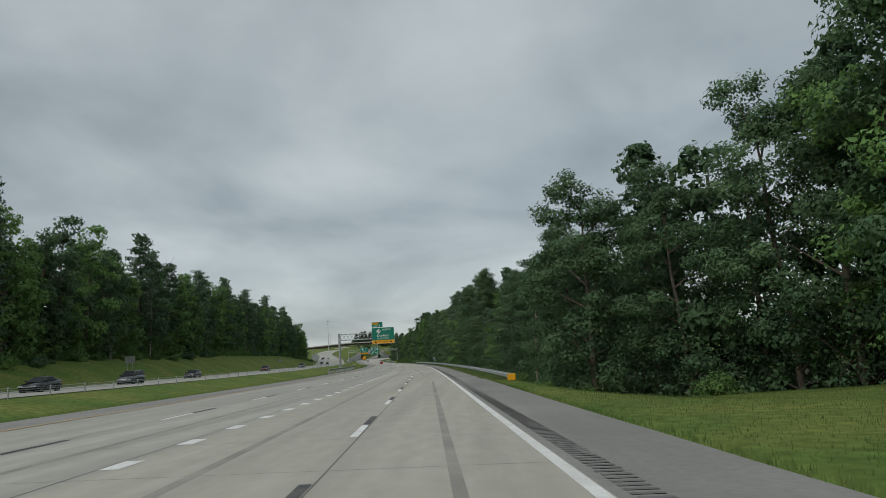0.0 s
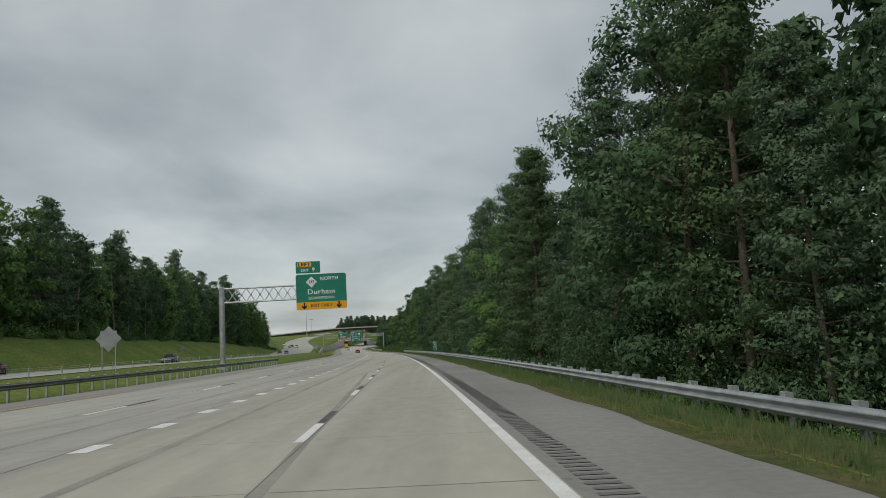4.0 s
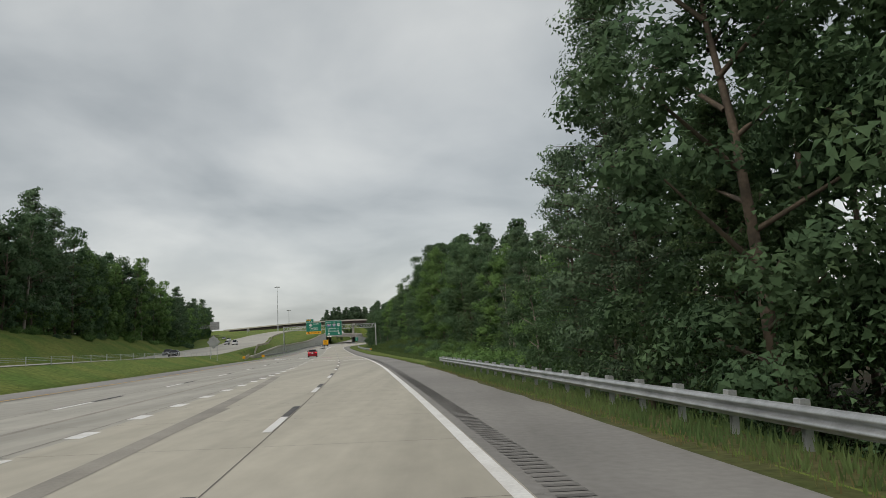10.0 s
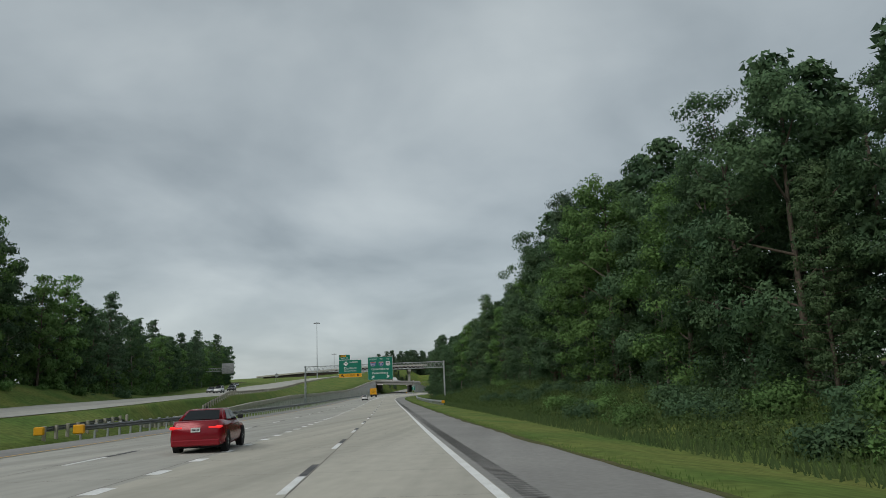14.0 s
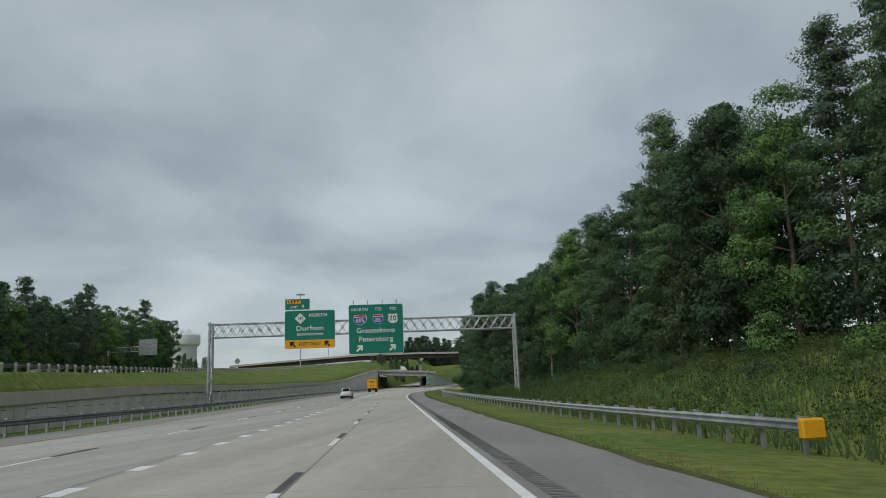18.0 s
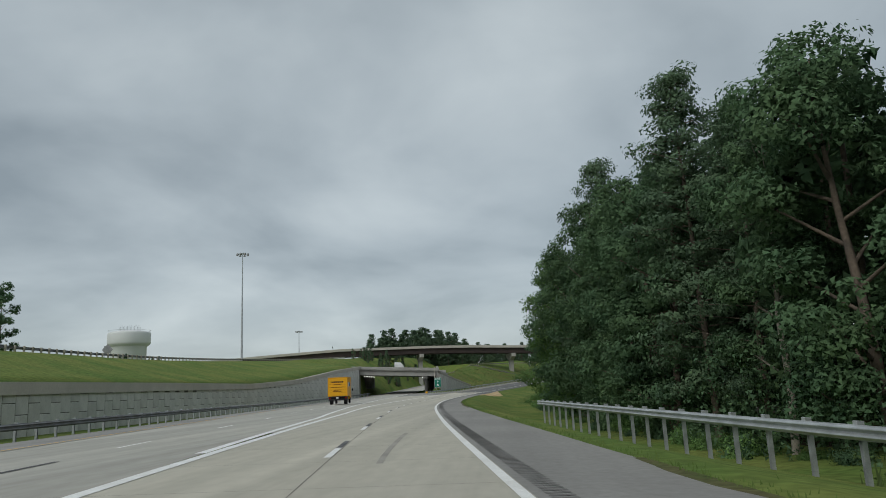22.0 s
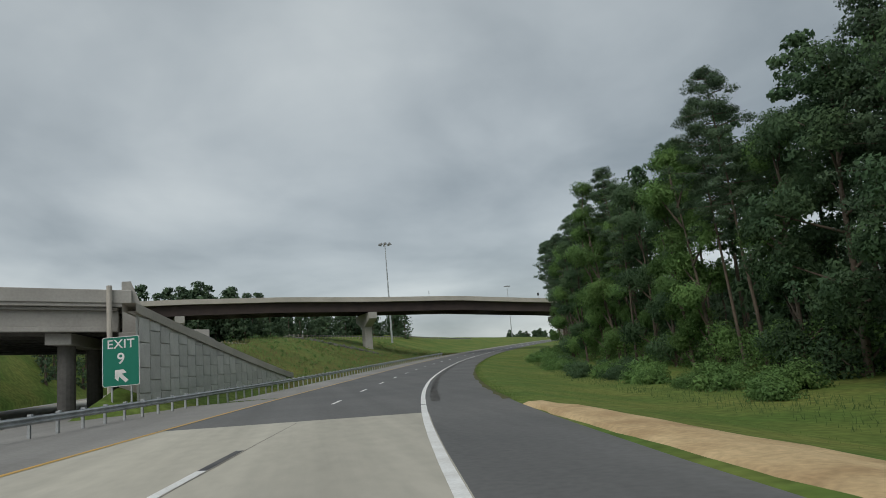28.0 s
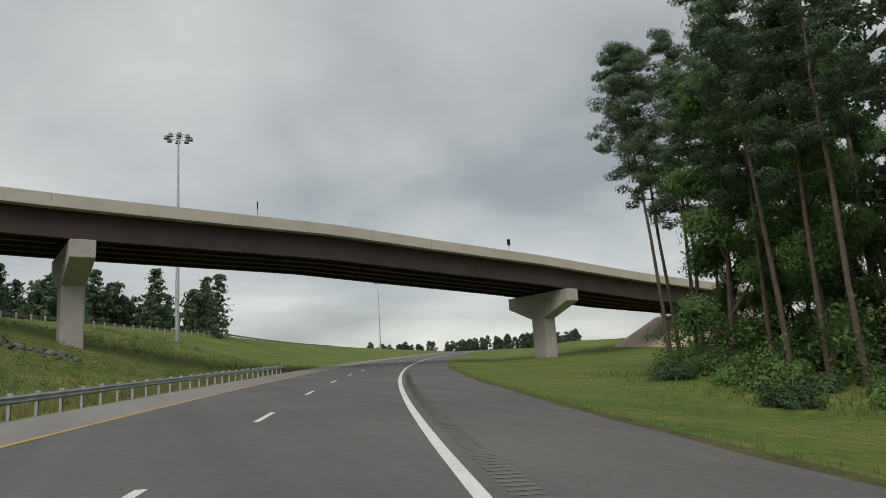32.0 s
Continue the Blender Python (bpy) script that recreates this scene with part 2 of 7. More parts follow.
M = dict(
    concrete_road=material("concrete_road", (0.42, 0.399, 0.345), 0.9, vary=0.07, scale=0.05, fine_scale=3.0, second=(0.475, 0.448, 0.375), stretch=(1, 0.35, 1), bump=0.1, streak=0.17),
    concrete_grey=material("concrete_grey", (0.37, 0.36, 0.325), 0.9, vary=0.08, scale=0.06, fine_scale=3.0, second=(0.43, 0.415, 0.365), stretch=(1, 0.3, 1), bump=0.1, streak=0.2),
    asphalt_grey=material("asphalt_grey", (0.235, 0.228, 0.215), 0.9, vary=0.10, scale=0.12, fine_scale=6.0, second=(0.295, 0.285, 0.268), bump=0.2, streak=0.1),
    asphalt_dark=material("asphalt_dark", (0.122, 0.123, 0.122), 0.85, vary=0.12, scale=0.15, fine_scale=6.0, second=(0.152, 0.151, 0.147), bump=0.2, streak=0.14),
    paint_white=material("paint_white", (0.82, 0.82, 0.80), 0.6, vary=0.1, scale=1.5, second=(0.70, 0.69, 0.66)),
    paint_yellow=material("paint_yellow", (0.62, 0.36, 0.07), 0.6, vary=0.1, scale=1.5, second=(0.5, 0.33, 0.12)),
    paint_black=material("paint_black", (0.06, 0.06, 0.062), 0.7, vary=0.1, scale=1.5, second=(0.12, 0.115, 0.11)),
    tar=material("tar", (0.27, 0.255, 0.225), 0.85, vary=0.1, scale=0.6, second=(0.36, 0.34, 0.30)),
    grass=material("grass", (0.094, 0.152, 0.034), 0.95, vary=0.35, scale=0.16, fine_scale=2.2, second=(0.168, 0.19, 0.05), spec=0.1, bump=0.6),
    blades=leaf_material("blades", (0.08, 0.14, 0.034), (0.145, 0.19, 0.055)),
    meadow_leaf=leaf_material("meadow_leaf", (0.074, 0.124, 0.042), (0.116, 0.162, 0.055)),
    dry_blades=leaf_material("dry_blades", (0.2, 0.165, 0.075), (0.13, 0.14, 0.05)),
    dry_verge=material("dry_verge", (0.115, 0.105, 0.05), 0.95, vary=0.3, scale=0.9, fine_scale=6.0, second=(0.07, 0.09, 0.03), spec=0.1, bump=0.6),
    litter=material("litter", (0.05, 0.038, 0.024), 0.95, vary=0.3, scale=0.4, fine_scale=4.0, second=(0.03, 0.032, 0.014), spec=0.1, bump=0.6),
    rumble=material("rumble", (0.2, 0.194, 0.184), 0.9, vary=0.1, scale=0.5),
    rumble_pale=material("rumble_pale", (0.2, 0.196, 0.186), 0.9, vary=0.1, scale=0.5),
    sand=material("sand", (0.58, 0.43, 0.24), 0.95, vary=0.18, scale=0.6, fine_scale=7.0, second=(0.40, 0.27, 0.14), bump=0.6),
    galvanised=material("galvanised", (0.50, 0.52, 0.53), 0.45, 0.55, vary=0.1, scale=2.0, fine_scale=25, second=(0.33, 0.345, 0.35)),
    weathered_steel=material("weathered_steel", (0.24, 0.245, 0.25), 0.55, 0.6, vary=0.12, scale=1.2, second=(0.17, 0.17, 0.165)),
    post_wood=material("post_wood", (0.40, 0.375, 0.315), 0.9, vary=0.2, scale=2.0, second=(0.30, 0.275, 0.225)),
    rubber_black=material("rubber_black", (0.018, 0.018, 0.019), 0.8, vary=0.1),
    concrete=material("concrete", (0.42, 0.405, 0.375), 0.9, vary=0.08, scale=0.35, fine_scale=7.0, second=(0.33, 0.315, 0.29), bump=0.15),
    concrete_pale=material("concrete_pale", (0.50, 0.465, 0.41), 0.9, vary=0.07, scale=0.3, fine_scale=7.0, second=(0.42, 0.39, 0.34), bump=0.1),
    concrete_tan=material("concrete_tan", (0.56, 0.45, 0.34), 0.9, vary=0.08, scale=0.4, fine_scale=6.0, second=(0.46, 0.37, 0.28), bump=0.1),
    concrete_panel=material("concrete_panel", (0.62, 0.61, 0.575), 0.9, vary=0.08, scale=0.5, fine_scale=8.0, second=(0.48, 0.475, 0.445), by_object=0.09, bump=0.2),
    # weathered concrete, its colour darkened further to stand for shade under the deck
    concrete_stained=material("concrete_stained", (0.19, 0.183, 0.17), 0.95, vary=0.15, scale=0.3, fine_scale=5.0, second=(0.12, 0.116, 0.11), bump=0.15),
    joint=material("joint", (0.19, 0.18, 0.165), 0.95),
    girder_brown=material("girder_brown", (0.075, 0.055, 0.05), 0.7, 0.15, vary=0.1, scale=0.4, second=(0.055, 0.042, 0.04)),
    steel_dark=material("steel_dark", (0.06, 0.055, 0.055), 0.7, vary=0.1),
    sign_green=material("sign_green", (0.012, 0.17, 0.115), 0.45, vary=0.04, scale=0.3, fine_scale=4, second=(0.016, 0.19, 0.13)),
    sign_yellow=material("sign_yellow", (0.75, 0.36, 0.015), 0.45, vary=0.04, scale=0.4, second=(0.68, 0.33, 0.02)),
    sign_white=material("sign_white", (0.80, 0.80, 0.78), 0.45, vary=0.03),
    sign_blue=material("sign_blue", (0.02, 0.06, 0.30), 0.45, vary=0.04),
    sign_red=material("sign_red", (0.50, 0.03, 0.03), 0.45, vary=0.04),
    sign_black=material("sign_black", (0.015, 0.015, 0.015), 0.5, vary=0.04),
    sign_back=material("sign_back", (0.40, 0.41, 0.415), 0.45, 0.6, vary=0.08, scale=1.0),
    bark=material("bark", (0.16, 0.125, 0.095), 0.95, vary=0.25, scale=1.5, fine_scale=8, second=(0.09, 0.075, 0.06), bump=0.5),
    bark_pale=material("bark_pale", (0.30, 0.27, 0.225), 0.95, vary=0.2, scale=1.5, fine_scale=8, second=(0.19, 0.17, 0.14), bump=0.4),
    bark_dead=material("bark_dead", (0.40, 0.37, 0.32), 0.95, vary=0.2, scale=1.2, fine_scale=8, second=(0.28, 0.255, 0.215), bump=0.4),
    pine=leaf_material("pine", (0.088, 0.142, 0.086), (0.132, 0.198, 0.108)),
    pine_bright=leaf_material("pine_bright", (0.105, 0.172, 0.083), (0.155, 0.235, 0.1)),
    leaf=leaf_material("leaf", (0.078, 0.142, 0.074), (0.122, 0.195, 0.09)),
    leaf_bright=leaf_material("leaf_bright", (0.125, 0.228, 0.076), (0.178, 0.292, 0.09)),
    car_red=material("car_red", (0.27, 0.006, 0.016), 0.22, 0.2, vary=0.03, scale=0.5, spec=0.6),
    car_white=material("car_white", (0.72, 0.72, 0.71), 0.25, vary=0.03, scale=0.5, spec=0.6),
    car_black=material("car_black", (0.012, 0.013, 0.015), 0.2, vary=0.03, scale=0.5, spec=0.6),
    car_grey=material("car_grey", (0.12, 0.125, 0.13), 0.25, 0.4, vary=0.03, scale=0.5, spec=0.6),
    car_silver=material("car_silver", (0.45, 0.46, 0.47), 0.25, 0.5, vary=0.03, scale=0.5, spec=0.6),
    car_maroon=material("car_maroon", (0.10, 0.012, 0.015), 0.25, 0.3, vary=0.03, scale=0.5, spec=0.6),
    van_yellow=material("van_yellow", (0.80, 0.40, 0.012), 0.4, vary=0.04, scale=0.6, second=(0.74, 0.36, 0.012)),
    glass_dark=material("glass_dark", (0.012, 0.015, 0.017), 0.14, vary=0.02, spec=0.12),
    plastic_dark=material("plastic_dark", (0.022, 0.022, 0.024), 0.6, vary=0.08),
    lamp_red=material("lamp_red", (0.32, 0.012, 0.012), 0.2, vary=0.05, spec=0.6),
    lamp_clear=material("lamp_clear", (0.55, 0.56, 0.57), 0.15, vary=0.05, spec=0.7),
    alloy=material("alloy", (0.40, 0.41, 0.42), 0.3, 0.8, vary=0.05),
    tank_white=material("tank_white", (0.66, 0.67, 0.66), 0.6, vary=0.04, scale=0.05, second=(0.58, 0.59, 0.585)),
    rock=material("rock", (0.17, 0.165, 0.155), 0.95, vary=0.25, scale=0.6, second=(0.10, 0.10, 0.095), by_island=0.3, bump=0.4),
)


def emitting(name, colour, strength):
    m = bpy.data.materials.new(name)
    m.use_nodes = True
    b = m.node_tree.nodes["Principled BSDF"]
    b.inputs["Base Color"].default_value = b.inputs["Emission Color"].default_value = (*colour, 1)
    b.inputs["Emission Strength"].default_value = strength
    return m


M["brake_glow"] = emitting("brake_glow", (0.8, 0.02, 0.02), 0.9)
M["lamp_glow"] = emitting("lamp_glow", (1.0, 0.95, 0.85), 2.2)

# ---- the line of the road: heading in degrees and grade in per cent, every 40 m from 160 m behind the start ----
HEADING = (2.1, 2.1, 2.1, 2.1, 1.87, 1.92, 2.27, 2.82, 3.68, 4.66, 5.38, 5.53, 6.67, 8.43, 8.69, 8.46, 8.75, 8.76, 8.74, 8.93, 6.97, 5.78, 2.85, -1.5, -6.07, -10.89, -13.72, -17.24, -20.76, -24.28, -27.8, -31.32, -34.84, -38.36, -41.88, -43.22, -43.22, -43.22, -43.22, -43.22, -43.22)
GRADE = (-3, -3, -3, -3, -2.56, -2.18, -2, -1.83, -1.8, -1.72, -1.86, -1.82, -1.63, -1.59, -2.01, -1.51, -1.11, -0.99, -0.73, -0.36, -0.41, -0.66, -0.86, -0.14, 0.5, 1.41, 2.39, 3.07, 3.33, 3.6, 3.6, 3.6, 3.6, 2.65, 1.69, 0.74, 0.5, 0.5, 0.5, 0.5, 0.5)
KNOT = np.arange(-160, 1441, 40.0)
LINE_S = np.arange(-160, 1441, 2.0)
LINE_H = np.radians(np.interp(LINE_S, KNOT, HEADING))
_mid = (LINE_H[1:] + LINE_H[:-1]) / 2
_g = np.interp(LINE_S, KNOT, GRADE) / 100
LINE_X = np.r_[0, np.cumsum(-np.sin(_mid) * 2)]
LINE_Y = np.r_[0, np.cumsum(np.cos(_mid) * 2)]
LINE_Z = np.r_[0, np.cumsum((_g[1:] + _g[:-1]))]
LINE_X, LINE_Y, LINE_Z = LINE_X - LINE_X[80] + 1.946, LINE_Y - LINE_Y[80] + 0.126, LINE_Z - LINE_Z[80]


FAR_TURN, FAR_SHIFT = 0.776, (10.906, 1.129, 4.398)


def far_plan(x, y, z=0.0):
    """A point of the interchange's own plan, which is turned and shifted against the road's."""
    return Matrix.Rotation(radians(FAR_TURN), 4, "Z") @ Vector((x, y, z)) + Vector(FAR_SHIFT)


def heading(s):
    return float(np.interp(s, LINE_S, LINE_H))


def place(s, d, h=0.0):
    """A point s metres along the right edge line, d to its right, h above the road's level there."""
    a = heading(s)
    c = min(max(s, -160), 1440)
    x, y, z = (float(np.interp(c, LINE_S, v)) for v in (LINE_X, LINE_Y, LINE_Z))
    return Vector((x + d * math.cos(a) - (s - c) * math.sin(a), y + d * math.sin(a) + (s - c) * math.cos(a), z + h))


def stand(s, d, h=0.0, turn=0.0):
    """A pose there, +y along the road, turned by so many degrees to the left."""
    return Matrix.Translation(place(s, d, h)) @ Matrix.Rotation(heading(s) + radians(turn), 4, "Z")


def at_s(s, *table):
    """A value along the road from pairs of (s, value)."""
    return float(np.interp(s, [p[0] for p in table], [p[1] for p in table]))


def verge_edge(s):
    """Where the right shoulder's asphalt ends."""
    return at_s(s, (60, 2.8), (150, 2.9), (240, 3.05), (330, 3.05), (400, 3.5), (560, 3.7), (790, 3.2), (830, 3.3), (915, 4.2), (1000, 4.2)) + 0.05 * noise.noise(Vector((s * 0.21, 0.0, 7.7)))


def crown(d):
    return -0.02 * (min(max(d, -15.0), 4.0) + 1.7)


def edge_shift(s):
    """How far the painted edge strays from the line of the road."""
    return at_s(s, (0, -0.02), (122, -0.17), (250, -0.08), (318, -0.22), (400, 0.05), (490, 0.2), (600, 0.2), (660, 0.08), (715, 0.3), (745, 0.1), (768, -0.07), (800, -0.15), (825, -0.15), (855, -0.3), (895, -0.12), (922, -0.22), (1000, -0.2))


def ramp_left(s):
    """The left edge line of the two right lanes, and past the fork of the ramp."""
    return at_s(s, (620, -7.4), (680, -7.1), (720, -8.0), (780, -8.5), (860, -8.9), (1440, -8.9))


def fork_right(s):
    """The right edge line of the left branch."""
    return at_s(s, (630, -7.4), (673, -8.0), (700, -9.6), (733, -12.3), (760, -15.2), (790, -18.5), (815, -22.0), (840, -26.5), (900, -40), (960, -57), (1010, -73))


def yellow_left(s):
    return at_s(s, (-200, -14.9), (600, -14.9), (640, -15.0), (673, -15.6), (700, -17.2), (733, -20.0), (760, -23.0), (790, -26.4), (840, -34.2), (900, -48), (960, -65), (1010, -81))


def opp_near(s):
    return at_s(s, (-200, -30), (480, -30), (560, -31), (640, -37), (720, -47), (800, -60), (880, -76), (960, -100), (1100, -160))


def opp_rise(s):
    return at_s(s, (-200, 0.8), (50, 0.8), (165, 0.98), (200, 1.2), (320, 1.4), (442, 1.48), (462, 1.95), (490, 2.7), (540, 3.6), (600, 4.8), (650, 6.1), (720, 8.2), (800, 11.2), (860, 13.0), (960, 16.0), (1100, 14), (1440, 8))


def wall_line(s):
    return yellow_left(s) - at_s(s, (455, 11.4), (600, 12.3), (680, 11.6), (740, 9.6), (790, 7.6), (830, 7.0))


def wall_top(s):
    return at_s(s, (455, 0.15), (500, 0.95), (520, 1.6), (577, 2.75), (645, 2.95), (700, 3.6), (735, 3.95), (765, 4.9), (800, 7.4), (831, 9.0))


def right_verge(s, d):
    """Height of the grass on the right over the road's level."""
    e = max(0.0, d - 3.3)
    drop = at_s(s, (20, 0.0), (60, 1.0), (320, 1.0), (380, 0.5), (470, 0.2), (620, 0.15), (660, 1.0), (760, 1.0), (800, 0.6), (900, 0.5), (960, 0.2))
    bank = at_s(s, (30, 0.1), (60, 0.0), (380, 0.0), (470, 0.5), (520, 1.0), (600, 1.0), (640, 0.3), (690, 0.0), (880, 0.0), (990, 0.0), (1040, 0.2), (1440, 0.6))
    low = -0.12 - drop * 2.4 * min(1.0, max(0.0, e - 1.2) / 7.0)
    up = bank * 5.0 * max(0.0, min(1.0, (e - 9.0) / 16.0))
    far = -0.02 * max(0.0, e - 30) * (1 - bank)
    return low + up + far


def hillside(s, d):
    """The hill left of the ramp, past the low bridge, cut through by the exit branch."""
    if d > -14.0:
        return -0.1 + crown(-9)
    t = min(1.0, (-14.0 - d) / at_s(s, (842, 14), (900, 22), (960, 34), (1050, 45), (1440, 120)))
    top = at_s(s, (842, 6.4), (870, 7.4), (950, 8.2), (1050, 9.0), (1150, 6.5), (1440, 2.5))
    h = crown(-9) - 0.1 + (top + 0.1) * t * t * (3 - 2 * t)
    if s < 1010:
        gap = max(d - (fork_right(s) + 3.0), (yellow_left(s) - 6.0) - d, 0.0)
        h = min(h + max(0.0, min(6.0, (yellow_left(s) - 6.0 - d) * 0.3)), -0.5 + gap * 1.0)
    return h


def left_land(s, d):
    """Height of the land left of the road over the road's level."""
    if s > 838:
        return hillside(s, d)
    o, rise = opp_near(s), opp_rise(s)
    edge = yellow_left(s) - 3.8
    base = crown(-15) - 0.12
    if d > edge:
        return base
    w = wall_line(s) if s > 455 else edge - 4.0
    if d > w - 0.34:
        return base - 0.35 * min(1.0, (edge - d) / 3.0)
    low = wall_top(s) - 0.2 if s > 455 else base - 0.35
    rail = o + 2.0
    if d > rail:
        t = (w - d) / max(0.5, w - rail)
        return low + (rise - 0.15 - low) * t
    far = o - 20.5
    if d > far:
        return rise - 0.06
    bank = at_s(s, (-200, 3.0), (110, 4.2), (250, 6.0), (410, 6.8), (490, 5.4), (530, 2.2), (570, 0.2))
    return rise - 0.4 + bank * math.sin(1.5708 * min(1.0, (far - d) / 15.0)) + 0.02 * min(60, far - d) * min(1.0, bank)


def land(s, d):
    if d > 3.2:
        return right_verge(s, d)
    if -14.0 < d:
        return -0.5
    if 829 < s < 890 and wall_line(s) - 0.34 < d < -18.4 + yellow_left(s) - yellow_left(838):
        return -0.75
    return left_land(s, d)


def part(name, bm, material_name, parent=None, label="", smooth=False):
    """Links a bmesh as one mesh object under a thing or a part."""
    me = bpy.data.meshes.new(name)
    if smooth:
        for f in bm.faces:
            f.smooth = True
    bm.to_mesh(me)
    bm.free()
    if material_name:
        for one in material_name if isinstance(material_name, tuple) else (material_name,):
            me.materials.append(M[one])
    ob = new(name, me)
    if parent:
        ob.parent = parent
    return tagged(ob, label)


def mesh_part(name, verts, faces, material_name, parent=None, label="", smooth=False):
    me = bpy.data.meshes.new(name)
    me.from_pydata([tuple(v) for v in verts], [], faces)
    me.validate()
    if smooth:
        me.polygons.foreach_set("use_smooth", [True] * len(me.polygons))
    me.materials.append(M[material_name])
    ob = new(name, me)
    if parent:
        ob.parent = parent
    return tagged(ob, label)


def empty(name, m, label, category, group="", kind=""):
    ob = new(name)
    ob.matrix_world = m
    ob.empty_display_size = 0.3
    return tagged(ob, label, category, group, kind)


def box(bm, x0, y0, z0, x1, y1, z1, bevel=0.0, m=None):
    """A box between two corners, with its edges taken off."""
    v = [bm.verts.new(p) for p in ((x0, y0, z0), (x1, y0, z0), (x1, y1, z0), (x0, y1, z0), (x0, y0, z1), (x1, y0, z1), (x1, y1, z1), (x0, y1, z1))]
    fs = [bm.faces.new([v[i] for i in q]) for q in ((0, 3, 2, 1), (4, 5, 6, 7), (0, 1, 5, 4), (1, 2, 6, 5), (2, 3, 7, 6), (3, 0, 4, 7))]
    made = v
    if bevel:
        es = list({e for f in fs for e in f.edges})
        made = list({x for f in bmesh.ops.bevel(bm, geom=es, offset=bevel, segments=1, affect="EDGES")["faces"] for x in f.verts} | {x for x in v if x.is_valid})
    if m is not None:
        bmesh.ops.transform(bm, matrix=m, verts=[x for x in made if x.is_valid])
    return made


def tube(bm, a, b, r0, r1=None, n=10, caps=True):
    """A round bar from a to b."""
    a, b = Vector(a), Vector(b)
    r1 = r0 if r1 is None else r1
    q = (b - a).to_track_quat("Z", "Y").to_matrix()
    rings = []
    for c, r in ((a, r0), (b, r1)):
        rings.append([bm.verts.new(c + q @ Vector((r * math.cos(6.28318 * k / n), r * math.sin(6.28318 * k / n), 0))) for k in range(n)])
    for k in range(n):
        bm.faces.new((rings[0][k], rings[0][(k + 1) % n], rings[1][(k + 1) % n], rings[1][k]))
    if caps:
        bm.faces.new(rings[0][::-1])
        bm.faces.new(rings[1])


def strip(name, s0, s1, step, section, material_name, parent=None, label="", kind=""):
    """A sheet along the road: section(s) gives its points (d, h) across from left to right."""
    count = max(1, round((s1 - s0) / step))
    verts, faces = [], []
    for i in range(count + 1):
        s = s0 + (s1 - s0) * i / count
        row = section(s)
        n = len(row)
        verts += [place(s, d, h) for d, h in row]
        if i:
            a, b = (i - 1) * n, i * n
            faces += [(a + k, a + k + 1, b + k + 1, b + k) for k in range(n - 1)]
    return tagged(mesh_part(name, verts, faces, material_name, parent, label), kind=kind)


# ---- ground: one sheet to the horizon ----
def build_ground():
    right = [-12, -6, 0, 2.6, 3.25, 3.6, 4.5, 5.5, 6.5, 8, 9.5, 11, 13, 15, 17, 20, 23, 27, 32, 40, 55, 80, 130, 210, 330, 430]
    far = [-1600, -900, -500, -330, -250]
    rows = [-900, -500, -300, -220] + list(np.arange(-160, 1441, 5.0)) + [1500, 1600, 1800, 2300, 3200]
    verts, faces = [], []
    for s in rows:
        if s <= 1000:
            o, e = opp_near(s), yellow_left(s) - 3.8
            w = wall_line(s) if s > 455 else e - 4.0
            r = o + 2.0
            steps = [(q * (o - 80) + (1 - q) * (-250)) for q in (0.3, 0.6, 0.8, 1.0)]
            left = steps + [o - 65, o - 55, o - 46, o - 40, o - 35, o - 30, o - 26, o - 22, o - 20.4, o - 19, o - 10, o - 1, o + 0.6, r] + [r + (w - 0.38 - r) * q for q in (0.25, 0.5, 0.75, 1.0)]
            left += [w - 0.3, w + 0.4, w + (e - w) * 0.4, e - 0.5, e + 0.02] + list(np.linspace(e + 1.0, -13.9, 16))
        else:
            left = list(np.linspace(-240, -110, 5)) + list(np.linspace(-105, -13.9, 38))
        cols = far + left + right
        for d in cols:
            h = land(s, d)
            if -15 < d < 3.2 or (600 < s <= 838 and 3.2 > d > yellow_left(s) - 3.79):
                h = -0.5
            hump = noise.noise(Vector((s * 0.06, d * 0.06, 3.1))) * 0.35 * min(1.0, max(0.0, abs(d + 6) - 12) / 12)
            if s <= 838 and d > opp_near(s) - 22:
                hump *= 0.3 if d > opp_near(s) + 1 else 0.0
            verts.append(place(s, d, h + (hump if d > 3.2 or d < -19 else 0.0) - (0.0 if abs(d) < 300 else 4.0)))
    n = len(cols)
    for i in range(len(rows) - 1):
        faces += [(i * n + k, i * n + k + 1, i * n + n + k + 1, i * n + n + k) for k in range(n - 1)]
    tagged(mesh_part("ground", verts, faces, "grass", smooth=True), "mown green roadside grass with drier yellow patches", "ground", kind="structure")


build_ground()

# ---- carriageways ----
CONC_END = 821.5
tagged(strip("road", -160, CONC_END, 5, lambda s: [(q, crown(q)) for q in np.linspace(-7.4 if s < 641 else ramp_left(s) - 0.12, edge_shift(s) + 0.14, 4)], "concrete_road"),
       "pale tan concrete carriageway of two lanes with grey wear", "road", kind="structure")
tagged(strip("road_left", -160, 640, 5, lambda s: [(q, crown(q)) for q in (-14.95, -11.1, -7.4)], "concrete_grey"),
       "greyer worn concrete of the two left lanes", "road", kind="structure")
tagged(strip("road_branch", 640, 1005, 5, lambda s: [(yellow_left(s) - 0.05, crown(-15)), (fork_right(s) - 3.6, crown(-11)), (fork_right(s) + 0.05, crown(-7.4) - 0.004)], "concrete_grey"),
       "concrete exit branch of two lanes running under the low bridge", "road", kind="structure")
